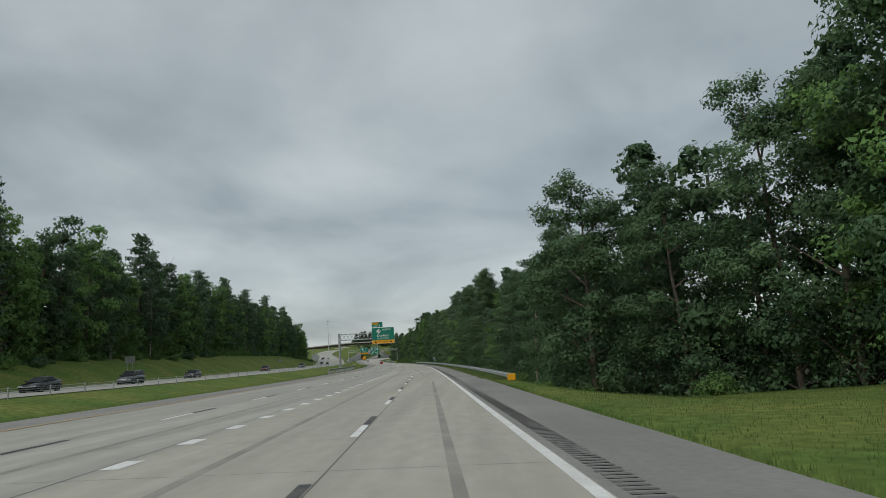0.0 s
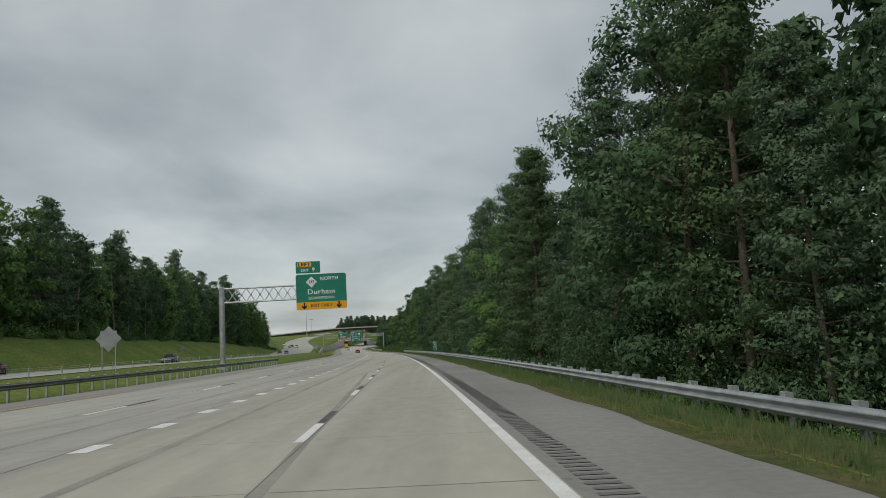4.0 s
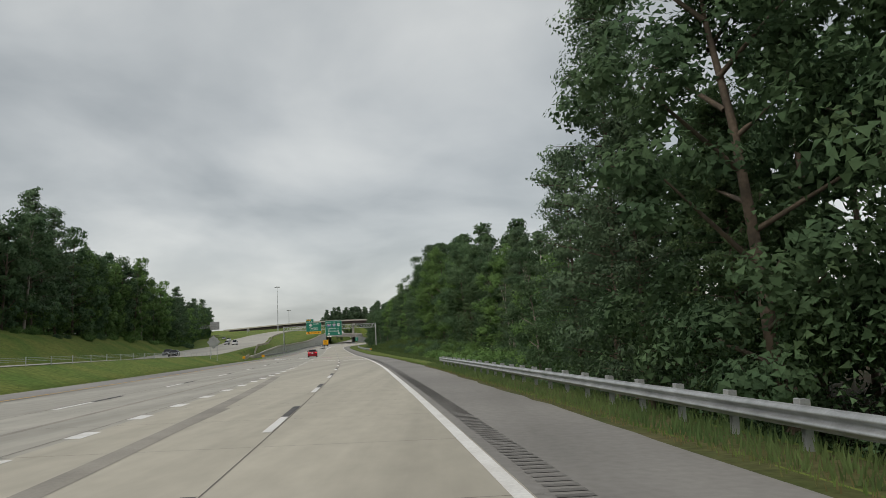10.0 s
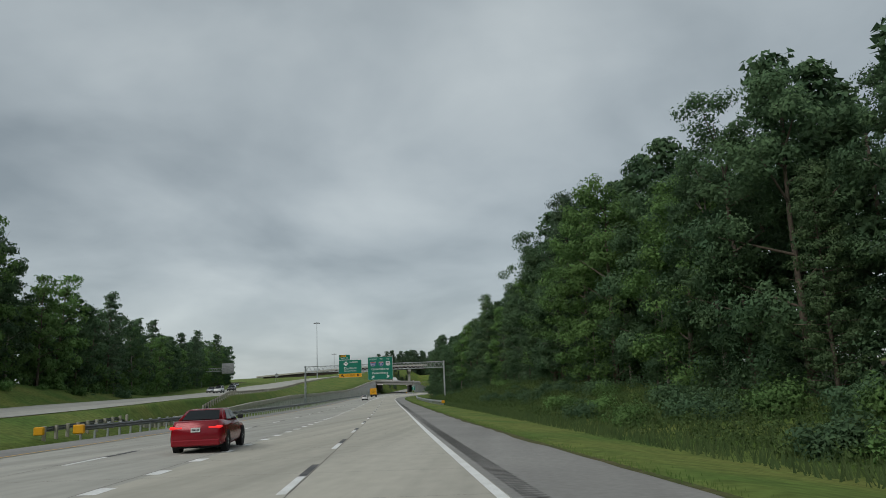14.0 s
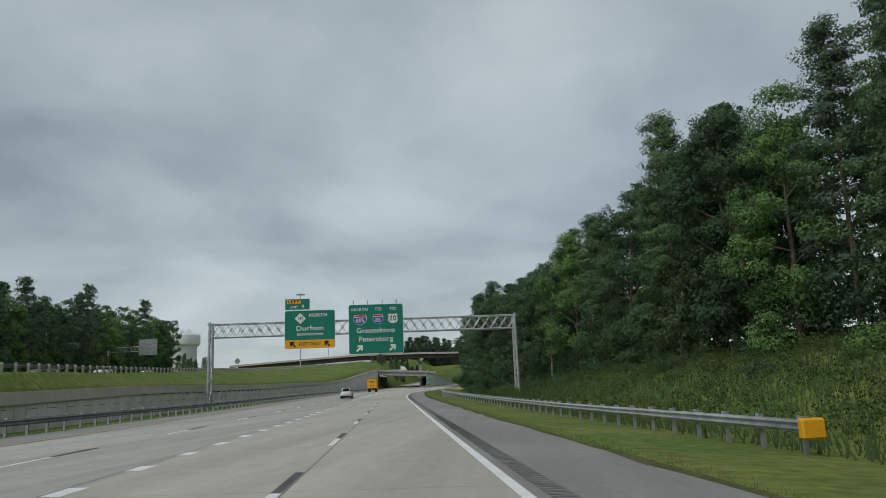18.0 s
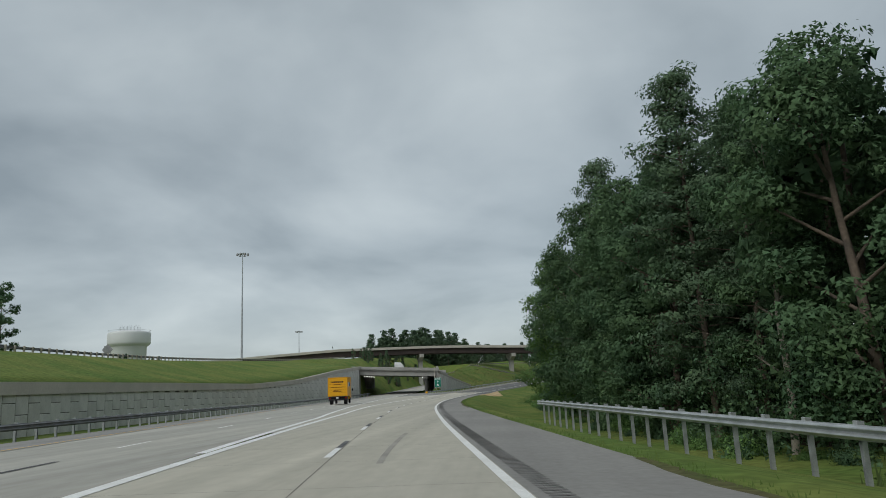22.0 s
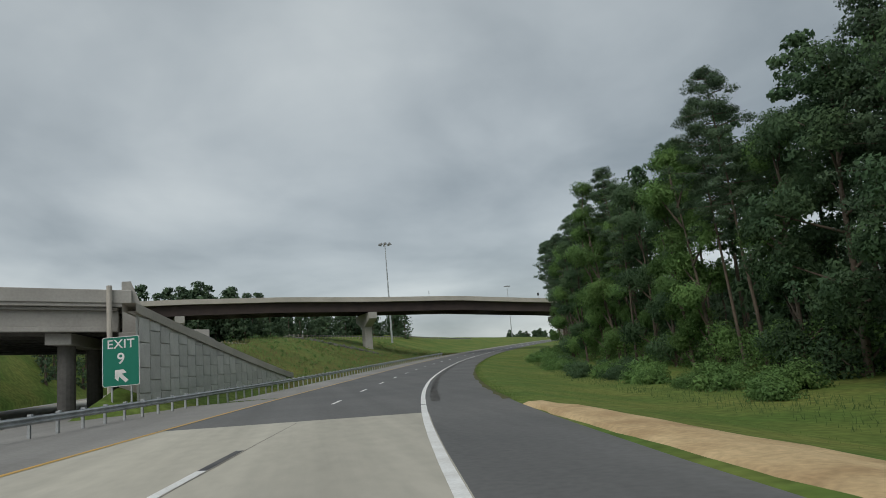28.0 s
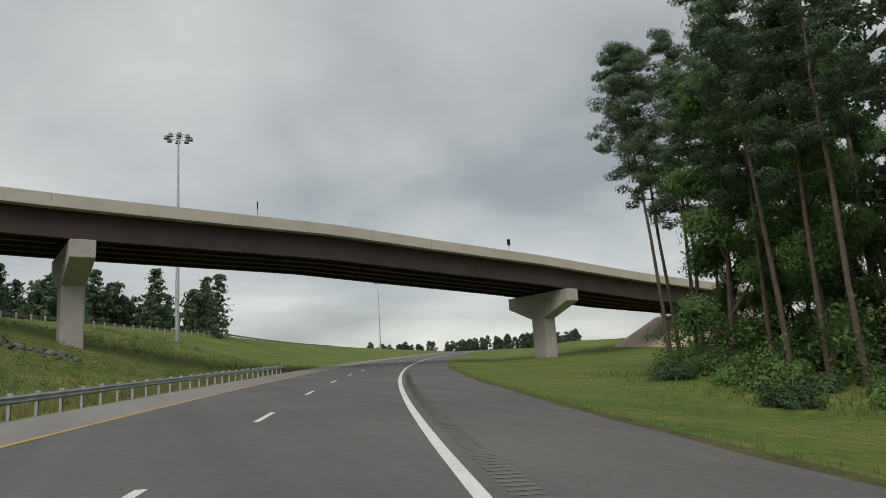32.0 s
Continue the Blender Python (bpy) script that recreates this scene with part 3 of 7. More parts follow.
for name, a, b, mat, label in (("gore", 655, 806, "concrete_road", "paved concrete gore between the two branches"), ("gore_shoulder", 806, 842, "asphalt_grey", "grey asphalt shoulder at the gore's tip")):
    tagged(strip(name, a, b, 4, lambda s: [(fork_right(s) + 0.05, crown(-7.4) - 0.01), (ramp_left(s) - 0.12, crown(ramp_left(s)) - 0.004)], mat), label, "road", kind="structure")
tagged(strip("ramp_road", CONC_END, 1440, 5, lambda s: [(d, crown(d)) for d in (-9.0, -4.5, edge_shift(s) + 0.14)], "asphalt_dark"), "dark new asphalt ramp of two lanes", "road", kind="structure")
tagged(strip("shoulder_right", -160, 798, 5, lambda s: [(edge_shift(s) + 0.14, crown(0.14) - 0.004), (verge_edge(s), crown(3.2) - 0.01)], "asphalt_grey"), "grey asphalt hard shoulder", "shoulder", kind="structure")
tagged(strip("shoulder_ramp", 798, 1440, 5, lambda s: [(edge_shift(s) + 0.14, crown(0.14) - 0.004), (verge_edge(s), crown(3.2) - 0.01)], "asphalt_dark"), "dark asphalt ramp shoulder", "shoulder", kind="structure")
tagged(strip("shoulder_left", -160, 1005, 5, lambda s: [(yellow_left(s) - 3.7, crown(-15) - 0.06), (yellow_left(s) - 0.05, crown(-15) - 0.004)], "asphalt_grey"), "grey asphalt median shoulder", "shoulder", kind="structure")
tagged(strip("shoulder_ramp_left", 842, 1440, 5, lambda s: [(-12.7, crown(-12.7) - 0.02), (-9.0, crown(-9) - 0.004)], "asphalt_grey"), "grey asphalt shoulder left of the ramp", "shoulder", kind="structure")
tagged(strip("opposite_road", -160, 900, 5, lambda s: [(opp_near(s) - 19.0, opp_rise(s)), (opp_near(s) - 9, opp_rise(s) + 0.05), (opp_near(s), opp_rise(s))], "concrete_grey"), "pale concrete carriageway of the opposite direction", "road", kind="structure")


# ---- road markings: thin paint on the surface ----
def bar(name, s0, s1, d0, d1, material_name, label, group="", step=5.0, h=0.006, level=crown):
    """Paint from s0 to s1 between two offsets, which may change along the road."""
    f0 = d0 if callable(d0) else (lambda s: d0)
    f1 = d1 if callable(d1) else (lambda s: d1)
    ob = strip(name, s0, s1, step, lambda s: [(f0(s), level(f0(s)) + h), (f1(s), level(f1(s)) + h)], material_name)
    return tagged(ob, label, "road marking", group, "structure")


bar("edge_line", -160, 825.7, lambda s: edge_shift(s) - 0.10, lambda s: edge_shift(s) + 0.11, "paint_white", "solid white edge line", step=4)
bar("edge_line", 826.0, 1440, lambda s: edge_shift(s) - 0.10, lambda s: edge_shift(s) + 0.11, "paint_white", "solid white edge line", step=4)
bar("median_line", -160, 1005, lambda s: yellow_left(s), lambda s: yellow_left(s) + 0.13, "paint_yellow", "solid yellow median line", h=0.03)
bar("gore_line", 604, 806, lambda s: ramp_left(s) - 0.15, lambda s: ramp_left(s) + 0.17, "paint_white", "wide solid white gore line", step=4, h=0.01)
bar("gore_line", 645, 1005, lambda s: fork_right(s) - 0.2, lambda s: fork_right(s) + 0.14, "paint_white", "wide solid white gore line", step=4, h=0.008, level=lambda d: crown(-7.4))
bar("ramp_median_line", 806, 1440, lambda s: at_s(s, (806, -8.72), (845, -9.15)), lambda s: at_s(s, (806, -8.53), (845, -8.97)), "paint_yellow", "solid yellow ramp edge line", step=4, h=0.01)

def dash_at(k):
    s = 16.0 + 12.19 * k
    return s + at_s(s, (126, 0.0), (258, -1.8), (300, -2.8), (382, -3.0), (480, -4.0), (552, 0.0), (650, 5.4), (662, 5.0), (698, 9.6), (760, 11.1), (800, 11.7))


for k in range(-5, 68):
    s = dash_at(k)
    if s > CONC_END - 7:
        break
    w = at_s(s, (740, -3.71), (770, -4.15), (808, -4.4))
    bar("lane_dash", s, s + 3.05, w - 0.09, w + 0.09, "paint_white", "white lane dash on concrete", "lane dashes", 3.1)
    bar("lane_dash_shadow", s + 3.05, s + 6.0, w - 0.09, w + 0.09, "paint_black", "black contrast dash", "contrast dashes", 3.1)
    if s < 632:
        bar("lane_dash", s + 8.2, s + 11.25, -11.12, -10.94, "paint_white", "white lane dash on concrete", "lane dashes", 3.1)
        bar("lane_dash_shadow", s + 11.25, s + 14.2, -11.12, -10.94, "paint_black", "black contrast dash", "contrast dashes", 3.1)
    elif s < 800:
        bar("lane_dash", s + 6, s + 9.05, lambda q: fork_right(q) - 3.78, lambda q: fork_right(q) - 3.62, "paint_white", "white lane dash on concrete", "lane dashes", 3.1, 0.01, lambda d: crown(-11))
for k in range(0, 48):
    s = 830.7 + 12.19 * k
    bar("lane_dash", s, s + 3.05, -4.47, -4.30, "paint_white", "white lane dash on dark asphalt", "lane dashes", 3.1)
for k in range(-8, 172):
    s = 1.12 + 3.66 * k
    if s < 602:
        bar("dotted_dash", s, s + 1.1, -7.58, -7.23, "paint_white", "short wide white dotted line", "dotted lane line", 1.0)


# ---- guardrails: W-beam on posts with block-outs ----
POST_MESH = {}


def post_mesh(kind):
    if kind not in POST_MESH:
        bm = bmesh.new()
        if kind == "steel":
            box(bm, -0.055, -0.05, -0.9, 0.055, -0.042, 0.82)
            box(bm, -0.055, 0.042, -0.9, 0.055, 0.05, 0.82)
            box(bm, -0.004, -0.042, -0.9, 0.004, 0.042, 0.82)
            box(bm, -0.118, -0.075, 0.45, -0.055, 0.075, 0.83, 0.006)
        else:
            box(bm, -0.09, -0.09, -0.9, 0.09, 0.09, 0.82, 0.012)
            box(bm, -0.116, -0.08, 0.42, -0.09, 0.08, 0.78, 0.01)
        me = bpy.data.meshes.new("post")
        bm.to_mesh(me)
        bm.free()
        me.materials.append(M["galvanised" if kind == "steel" else "post_wood"])
        POST_MESH[kind] = me
    return POST_MESH[kind]


W_FACE = tuple((-0.04 + 0.041 * math.cos(2 * math.pi * k / 8) - (0.0 if 0 < k < 16 else 0.02), 0.445 + 0.312 * k / 16) for k in range(17))


def beam_mesh(name, s0, s1, line, level, side, parent, material_name, step=3.81):
    """The corrugated beam: a closed W section swept along the rail. side: -1 faces left, 1 faces right."""
    loop = [(x, z) for x, z in W_FACE] + [(x + 0.012, z) for x, z in W_FACE[::-1]]
    n, verts, faces = len(loop), [], []
    count = max(2, round((s1 - s0) / step))
    for i in range(count + 1):
        s = s0 + (s1 - s0) * i / count
        verts += [place(s, line(s) - side * (x - 0.13), level(s) + z) for x, z in loop]
        if i:
            a, b = (i - 1) * n, i * n
            faces += [(a + k, a + (k + 1) % n, b + (k + 1) % n, b + k) for k in range(n)]
    faces += [tuple(range(n)), tuple(range((count + 1) * n - 1, count * n - 1, -1))]
    return mesh_part(name, verts, faces, material_name, parent, smooth=True)


def guardrail(s0, s1, line, level, label, side=-1, spacing=1.905, kind="steel", beam="galvanised", start_panel=False, end_panel=False):
    rail = empty("guardrail", Matrix.Identity(4), label, "guardrail", "roadside guardrails")
    beam_mesh("beam", s0, s1, line, level, side, rail, beam)
    s = s0 + 0.4
    while s < s1:
        ob = new("post", post_mesh(kind))
        ob.parent = rail
        ob.matrix_local = stand(s, line(s), level(s)) @ (Matrix.Rotation(math.pi, 4, "Z") if side > 0 else Matrix.Identity(4))
        s += spacing
    for wanted, at, sign in ((start_panel, s0, -1), (end_panel, s1, 1)):
        if wanted:
            bm = bmesh.new()
            box(bm, -0.3, -0.12, 0.3, 0.3, 0.12, 0.8, 0.05)
            p = part("end_panel", bm, "sign_yellow", rail, "yellow impact head panel")
            p.matrix_local = stand(at + sign * 0.1, line(at) + side * 0.1, level(at))
    return rail


def low(d):
    return lambda s: crown(d) - 0.05


def hilltop_line(s):
    return at_s(s, (885, -28), (897, -30.5), (907, -33), (930, -40), (955, -44), (1010, -43), (1120, -44))


def cable_barrier(s0, s1):
    """Three taut cables on thin posts along the near edge of the opposite carriageway."""
    rail = empty("cable_barrier", Matrix.Identity(4), "thin steel cable barrier on slim posts in the grass", "barrier")
    d = -28.4
    me = None
    s = s0
    while s < s1:
        if me is None:
            bm = bmesh.new()
            box(bm, -0.03, -0.04, -0.8, 0.03, 0.04, 0.86, 0.006)
            ob = part("post", bm, "galvanised", rail)
            me = ob.data
        else:
            ob = new("post", me)
            ob.parent = rail
        ob.matrix_local = stand(s, d, opp_rise(s) - 0.15)
        s += 5.0
    for z in (0.5, 0.64, 0.78):
        bm = bmesh.new()
        for k in range(int((s1 - s0) / 10)):
            tube(bm, place(s0 + 10 * k, d, opp_rise(s0 + 10 * k) - 0.15 + z), place(s0 + 10 * k + 10, d, opp_rise(s0 + 10 * k + 10) - 0.15 + z), 0.012, n=4, caps=False)
        part("cable", bm, "galvanised", rail)


guardrail(52, 332, lambda s: at_s(s, (52, 4.25), (75, 4.6), (100, 4.75), (160, 4.4), (250, 4.15), (332, 4.15)), lambda s: at_s(s, (52, -0.4), (110, -0.38), (180, -0.28), (250, -0.22), (332, -0.22)), "galvanised steel guardrail on posts beside the wooded verge", start_panel=True)
guardrail(521.5, 676, lambda s: at_s(s, (521.5, 8.3), (545, 7.6), (565, 7.6), (640, 7.6), (676, 7.7)), lambda s: -0.24, "galvanised steel guardrail along the grass bank", start_panel=True)
guardrail(431, 640, lambda s: yellow_left(s) - 4.2, low(-15), "galvanised steel guardrail at the foot of the retaining wall", side=1, start_panel=True, beam="weathered_steel")
guardrail(640, 832, lambda s: yellow_left(s) - 4.4, low(-15), "galvanised steel guardrail along the exit branch wall", side=1, beam="weathered_steel")
guardrail(145, 232, lambda s: yellow_left(s) - 6.5, lambda s: 0.15, "weathered guardrail shielding the sign post in the median", side=1, beam="weathered_steel")
cable_barrier(-80, 428)
guardrail(436, 520, lambda s: at_s(s, (430, -23.0), (520, -29.0)), lambda s: land(s, at_s(s, (430, -23.0), (520, -29.0))) + at_s(s, (430, 0.1), (470, 0.0)), "timber-post guardrail dividing the carriageways", side=-1, kind="wood", beam="weathered_steel", start_panel=True)
guardrail(520, 640, lambda s: opp_near(s) + 1.6, lambda s: opp_rise(s) - 0.2, "timber-post guardrail on the raised embankment", side=-1, kind="wood", beam="weathered_steel")
guardrail(640, 905, lambda s: opp_near(s) + 1.6, lambda s: opp_rise(s) - 0.2, "timber-post guardrail on top of the grass slope", side=-1, kind="wood", beam="weathered_steel")
guardrail(814.5, 985, lambda s: at_s(s, (814.5, -14.8), (835, -14.4), (860, -14.1), (985, -13.7)), low(-13), "steel guardrail beside the ramp with a yellow crash head", side=1, start_panel=True)
guardrail(885, 1120, hilltop_line, lambda s: land(s, hilltop_line(s)), "timber-post guardrail along the hilltop road", side=-1, kind="wood", beam="weathered_steel", spacing=2.6)

# ---- retaining wall of the exit branch ----
tagged(strip("retaining_wall", 455, 831, 4, lambda s: [(wall_line(s), -1.2), (wall_line(s), wall_top(s) - 0.55), (wall_line(s) - 0.35, wall_top(s) - 0.5), (wall_line(s) - 0.35, -1.2)][::-1], "joint"), "grey precast panel retaining wall", "wall", kind="structure")
retaining_wall = bpy.data.objects["retaining_wall"]
tagged(strip("coping", 455, 831, 4, lambda s: [(wall_line(s) - 0.4, wall_top(s) - 0.55), (wall_line(s) - 0.4, wall_top(s) + 0.12), (wall_line(s) + 0.22, wall_top(s) + 0.12), (wall_line(s) + 0.24, wall_top(s) - 0.72), (wall_line(s) + 0.01, wall_top(s) - 0.64)], "concrete_pale", retaining_wall), "pale cast concrete coping")

PANEL = {}


def panel_mesh(w, h):
    """A wall panel with chamfered edges, standing proud of the wall."""
    key = (round(w, 2), round(h, 1))
    if key not in PANEL:
        bm = bmesh.new()
        box(bm, 0, -key[0] / 2 + 0.025, 0.025, 0.08, key[0] / 2 - 0.025, key[1] - 0.025, 0.02)
        me = bpy.data.meshes.new("panel")
        bm.to_mesh(me)
        bm.free()
        me.materials.append(M["concrete_panel"])
        PANEL[key] = me
    return PANEL[key]


def wall_panels():
    near, rest = 0, []
    s, k = 480.0, 0
    while s < 829:
        z = -0.25 + (0.75 if k % 2 else 0.0)
        if k % 2:
            rest.append((s, -0.25, 0.75))
        while z < wall_top(s) - 0.7:
            h = min(1.5, wall_top(s) - 0.68 - z)
            if h > 0.25:
                rest.append((s, z, h))
            z += 1.5
        s, k = s + 1.52, k + 1
    chosen = sorted(rest, key=lambda p: abs(p[0] - 735))[:290]
    for s, z, h in chosen:
        ob = new("panel", panel_mesh(1.5, round(h, 1)))
        ob.parent = retaining_wall
        ob.matrix_local = stand(s, wall_line(s), z)
    verts, faces = [], []
    picked = set(chosen)
    for s, z, h in rest:
        if (s, z, h) in picked:
            continue
        m = stand(s, wall_line(s), z)
        b = len(verts)
        verts += [m @ Vector((x, y, q)) for x in (0.0, 0.08) for y, q in ((-0.73, 0.02), (0.73, 0.02), (0.73, h - 0.02), (-0.73, h - 0.02))]
        faces += [(b + 4, b + 5, b + 6, b + 7)] + [(b + i, b + (i + 1) % 4, b + 4 + (i + 1) % 4, b + 4 + i) for i in range(4)]
    tagged(mesh_part("far_panels", verts, faces, "concrete_panel", retaining_wall), kind="stuff")


# ---- low bridge over the exit branch ----
def low_bridge():
    left, right = far_plan(-107.6, 831.6, -5.55), far_plan(-83.4, 838.9, -6.9)
    along = (right - left).normalized()
    flat_along = Vector((along.x, along.y, 0)).normalized()
    back = Vector((-flat_along.y, flat_along.x, 0))
    turn = Matrix(((flat_along.x, back.x, 0, 0), (flat_along.y, back.y, 0, 0), (0, 0, 1, 0), (0, 0, 0, 1)))
    length, depth, fall = (right - left).to_2d().length, 34.0, right.z - left.z
    bridge = empty("road_bridge", Matrix.Translation(left) @ turn, "low concrete girder bridge over the exit lanes", "bridge")
    slant = Matrix.Identity(4)
    slant[2][0] = fall / length
    run = place(872, yellow_left(872)) - place(834, yellow_left(834))
    slant[0][1] = (run.x * flat_along.x + run.y * flat_along.y) / (run.x * back.x + run.y * back.y)

    def piece(name, x0, y0, z0, x1, y1, z1, mat, label="", bevel=0.03):
        bm = bmesh.new()
        box(bm, x0, y0, z0, x1, y1, z1, bevel)
        bmesh.ops.transform(bm, matrix=slant, verts=bm.verts)
        return part(name, bm, mat, bridge, label)

    piece("parapet", -1.0, 0.0, -0.82, length + 0.7, 0.32, 0.0, "concrete", "weathered concrete parapet")
    piece("parapet", -1.0, depth - 0.3, -0.82, length + 0.7, depth, 0.0, "concrete")
    piece("deck", -1.0, 0.1, -1.05, length + 0.7, depth - 0.1, -0.80, "concrete")
    for k in range(9):
        y = 0.35 + k * (depth - 1.6) / 8
        bm = bmesh.new()
        for x0, z0, x1, z1 in ((0.0, -1.25, 0.8, -1.07), (0.28, -2.25, 0.52, -1.25), (0.1, -2.55, 0.7, -2.25)):
            box(bm, 0.2, y + x0, z0, length - 0.2, y + x1, z1, 0.02)
        bmesh.ops.transform(bm, matrix=slant, verts=bm.verts)
        # inner girders get the darker copy: the deck's shade is in their colour
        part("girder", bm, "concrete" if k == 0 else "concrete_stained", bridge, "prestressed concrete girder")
    base = -11.5
    # under-deck shade is painted into this wall's weathered concrete
    piece("abutment", -3.0, 0.3, base, 0.0, depth - 0.3, -1.05, "concrete_stained", "stained concrete abutment wall with the deck's shade in its colour", 0.02)
    piece("abutment", length, 0.6, -4.6, length + 1.3, depth - 0.6, -1.07, "concrete", "stepped concrete abutment seat")
    piece("abutment_face", length - 0.1, 0.2, base, length + 1.6, 1.1, -2.6, "concrete", "tall concrete end post")
    for k in range(6):
        bm = bmesh.new()
        y = 2.5 + k * 5.6
        tube(bm, (length - 3.6, y, base), (length - 3.6, y, -3.2), 0.5, n=14)
        bmesh.ops.transform(bm, matrix=slant, verts=bm.verts)
        # columns carry the same painted-in shade as the inner girders
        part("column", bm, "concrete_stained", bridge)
    piece("pier_cap", length - 4.3, 1.0, -3.3, length - 2.9, depth - 1.0, -2.6, "concrete")
    # slender white drain pipe at the corner
    bm = bmesh.new()
    tube(bm, (length - 0.55, -0.12, base), (length - 0.55, -0.12, -1.1), 0.16, n=10)
    part("drain_pipe", bm, "concrete_pale", bridge, "pale drain pipe")
    for k in range(7):
        bm = bmesh.new()
        y = 3 + k * 4.3
        box(bm, 0.5, y, -2.95, 0.8, y + 0.3, -2.75, 0.02)
        bmesh.ops.transform(bm, matrix=slant, verts=bm.verts)
        part("under_lamp", bm, "lamp_glow", bridge, "small lit lamp under the deck")
    for k in range(4):
        bm = bmesh.new()
        box(bm, length - 4.9, 3.0 + k * 6.5, -2.95, length - 4.6, 3.3 + k * 6.5, -2.75, 0.02)
        bmesh.ops.transform(bm, matrix=slant, verts=bm.verts)
        part("under_lamp", bm, "lamp_glow", bridge, "small lit lamp under the deck")
    # slanted cheek and sloping wing wall beside the ramp
    bm = bmesh.new()
    side = [(length + 0.2, -0.8), (length + 0.7, -0.8), (length + 1.7, -3.4), (length + 1.7, base), (length + 0.2, base)]
    for y0, y1 in ((0.25, 0.75),):
        a = [bm.verts.new((x, y0, z)) for x, z in side]
        b = [bm.verts.new((x, y1, z)) for x, z in side]
        bm.faces.new(a)
        bm.faces.new(b[::-1])
        for i in range(5):
            bm.faces.new((a[(i + 1) % 5], a[i], b[i], b[(i + 1) % 5]))
    part("cheek_wall", bm, "concrete", bridge)
    return bridge


low_bridge()
tagged(strip("wing_wall", 839, 876, 2, lambda s: [(-17.4, at_s(s, (838, 6.2), (876, 0.9))), (-16.9, at_s(s, (838, 6.2), (876, 0.9))), (-16.88, -1.0)], "concrete_panel"), "grey precast panel wing wall beside the ramp", "wall", kind="structure")
wing_wall = bpy.data.objects["wing_wall"]
tagged(strip("coping", 838.6, 876.6, 3, lambda s: [(-17.5, at_s(s, (838, 6.15), (876, 0.85))), (-17.5, at_s(s, (838, 6.6), (876, 1.35))), (-16.7, at_s(s, (838, 6.6), (876, 1.35))), (-16.7, at_s(s, (838, 6.05), (876, 0.75))), (-16.88, at_s(s, (838, 6.05), (876, 0.75)))], "concrete_pale", wing_wall), "pale sloping coping")
for k in range(24):
    s = 840 + k * 1.52
    top, z = at_s(s, (838, 6.0), (876, 0.7)), -0.3 - (0.75 if k % 2 else 0)
    while z < top - 0.2:
        h = min(1.5, top - z)
        ob = new("panel", panel_mesh(1.5, round(h, 1)))
        ob.parent = wing_wall
        ob.matrix_local = stand(s, -16.88, z)
        z += 1.5


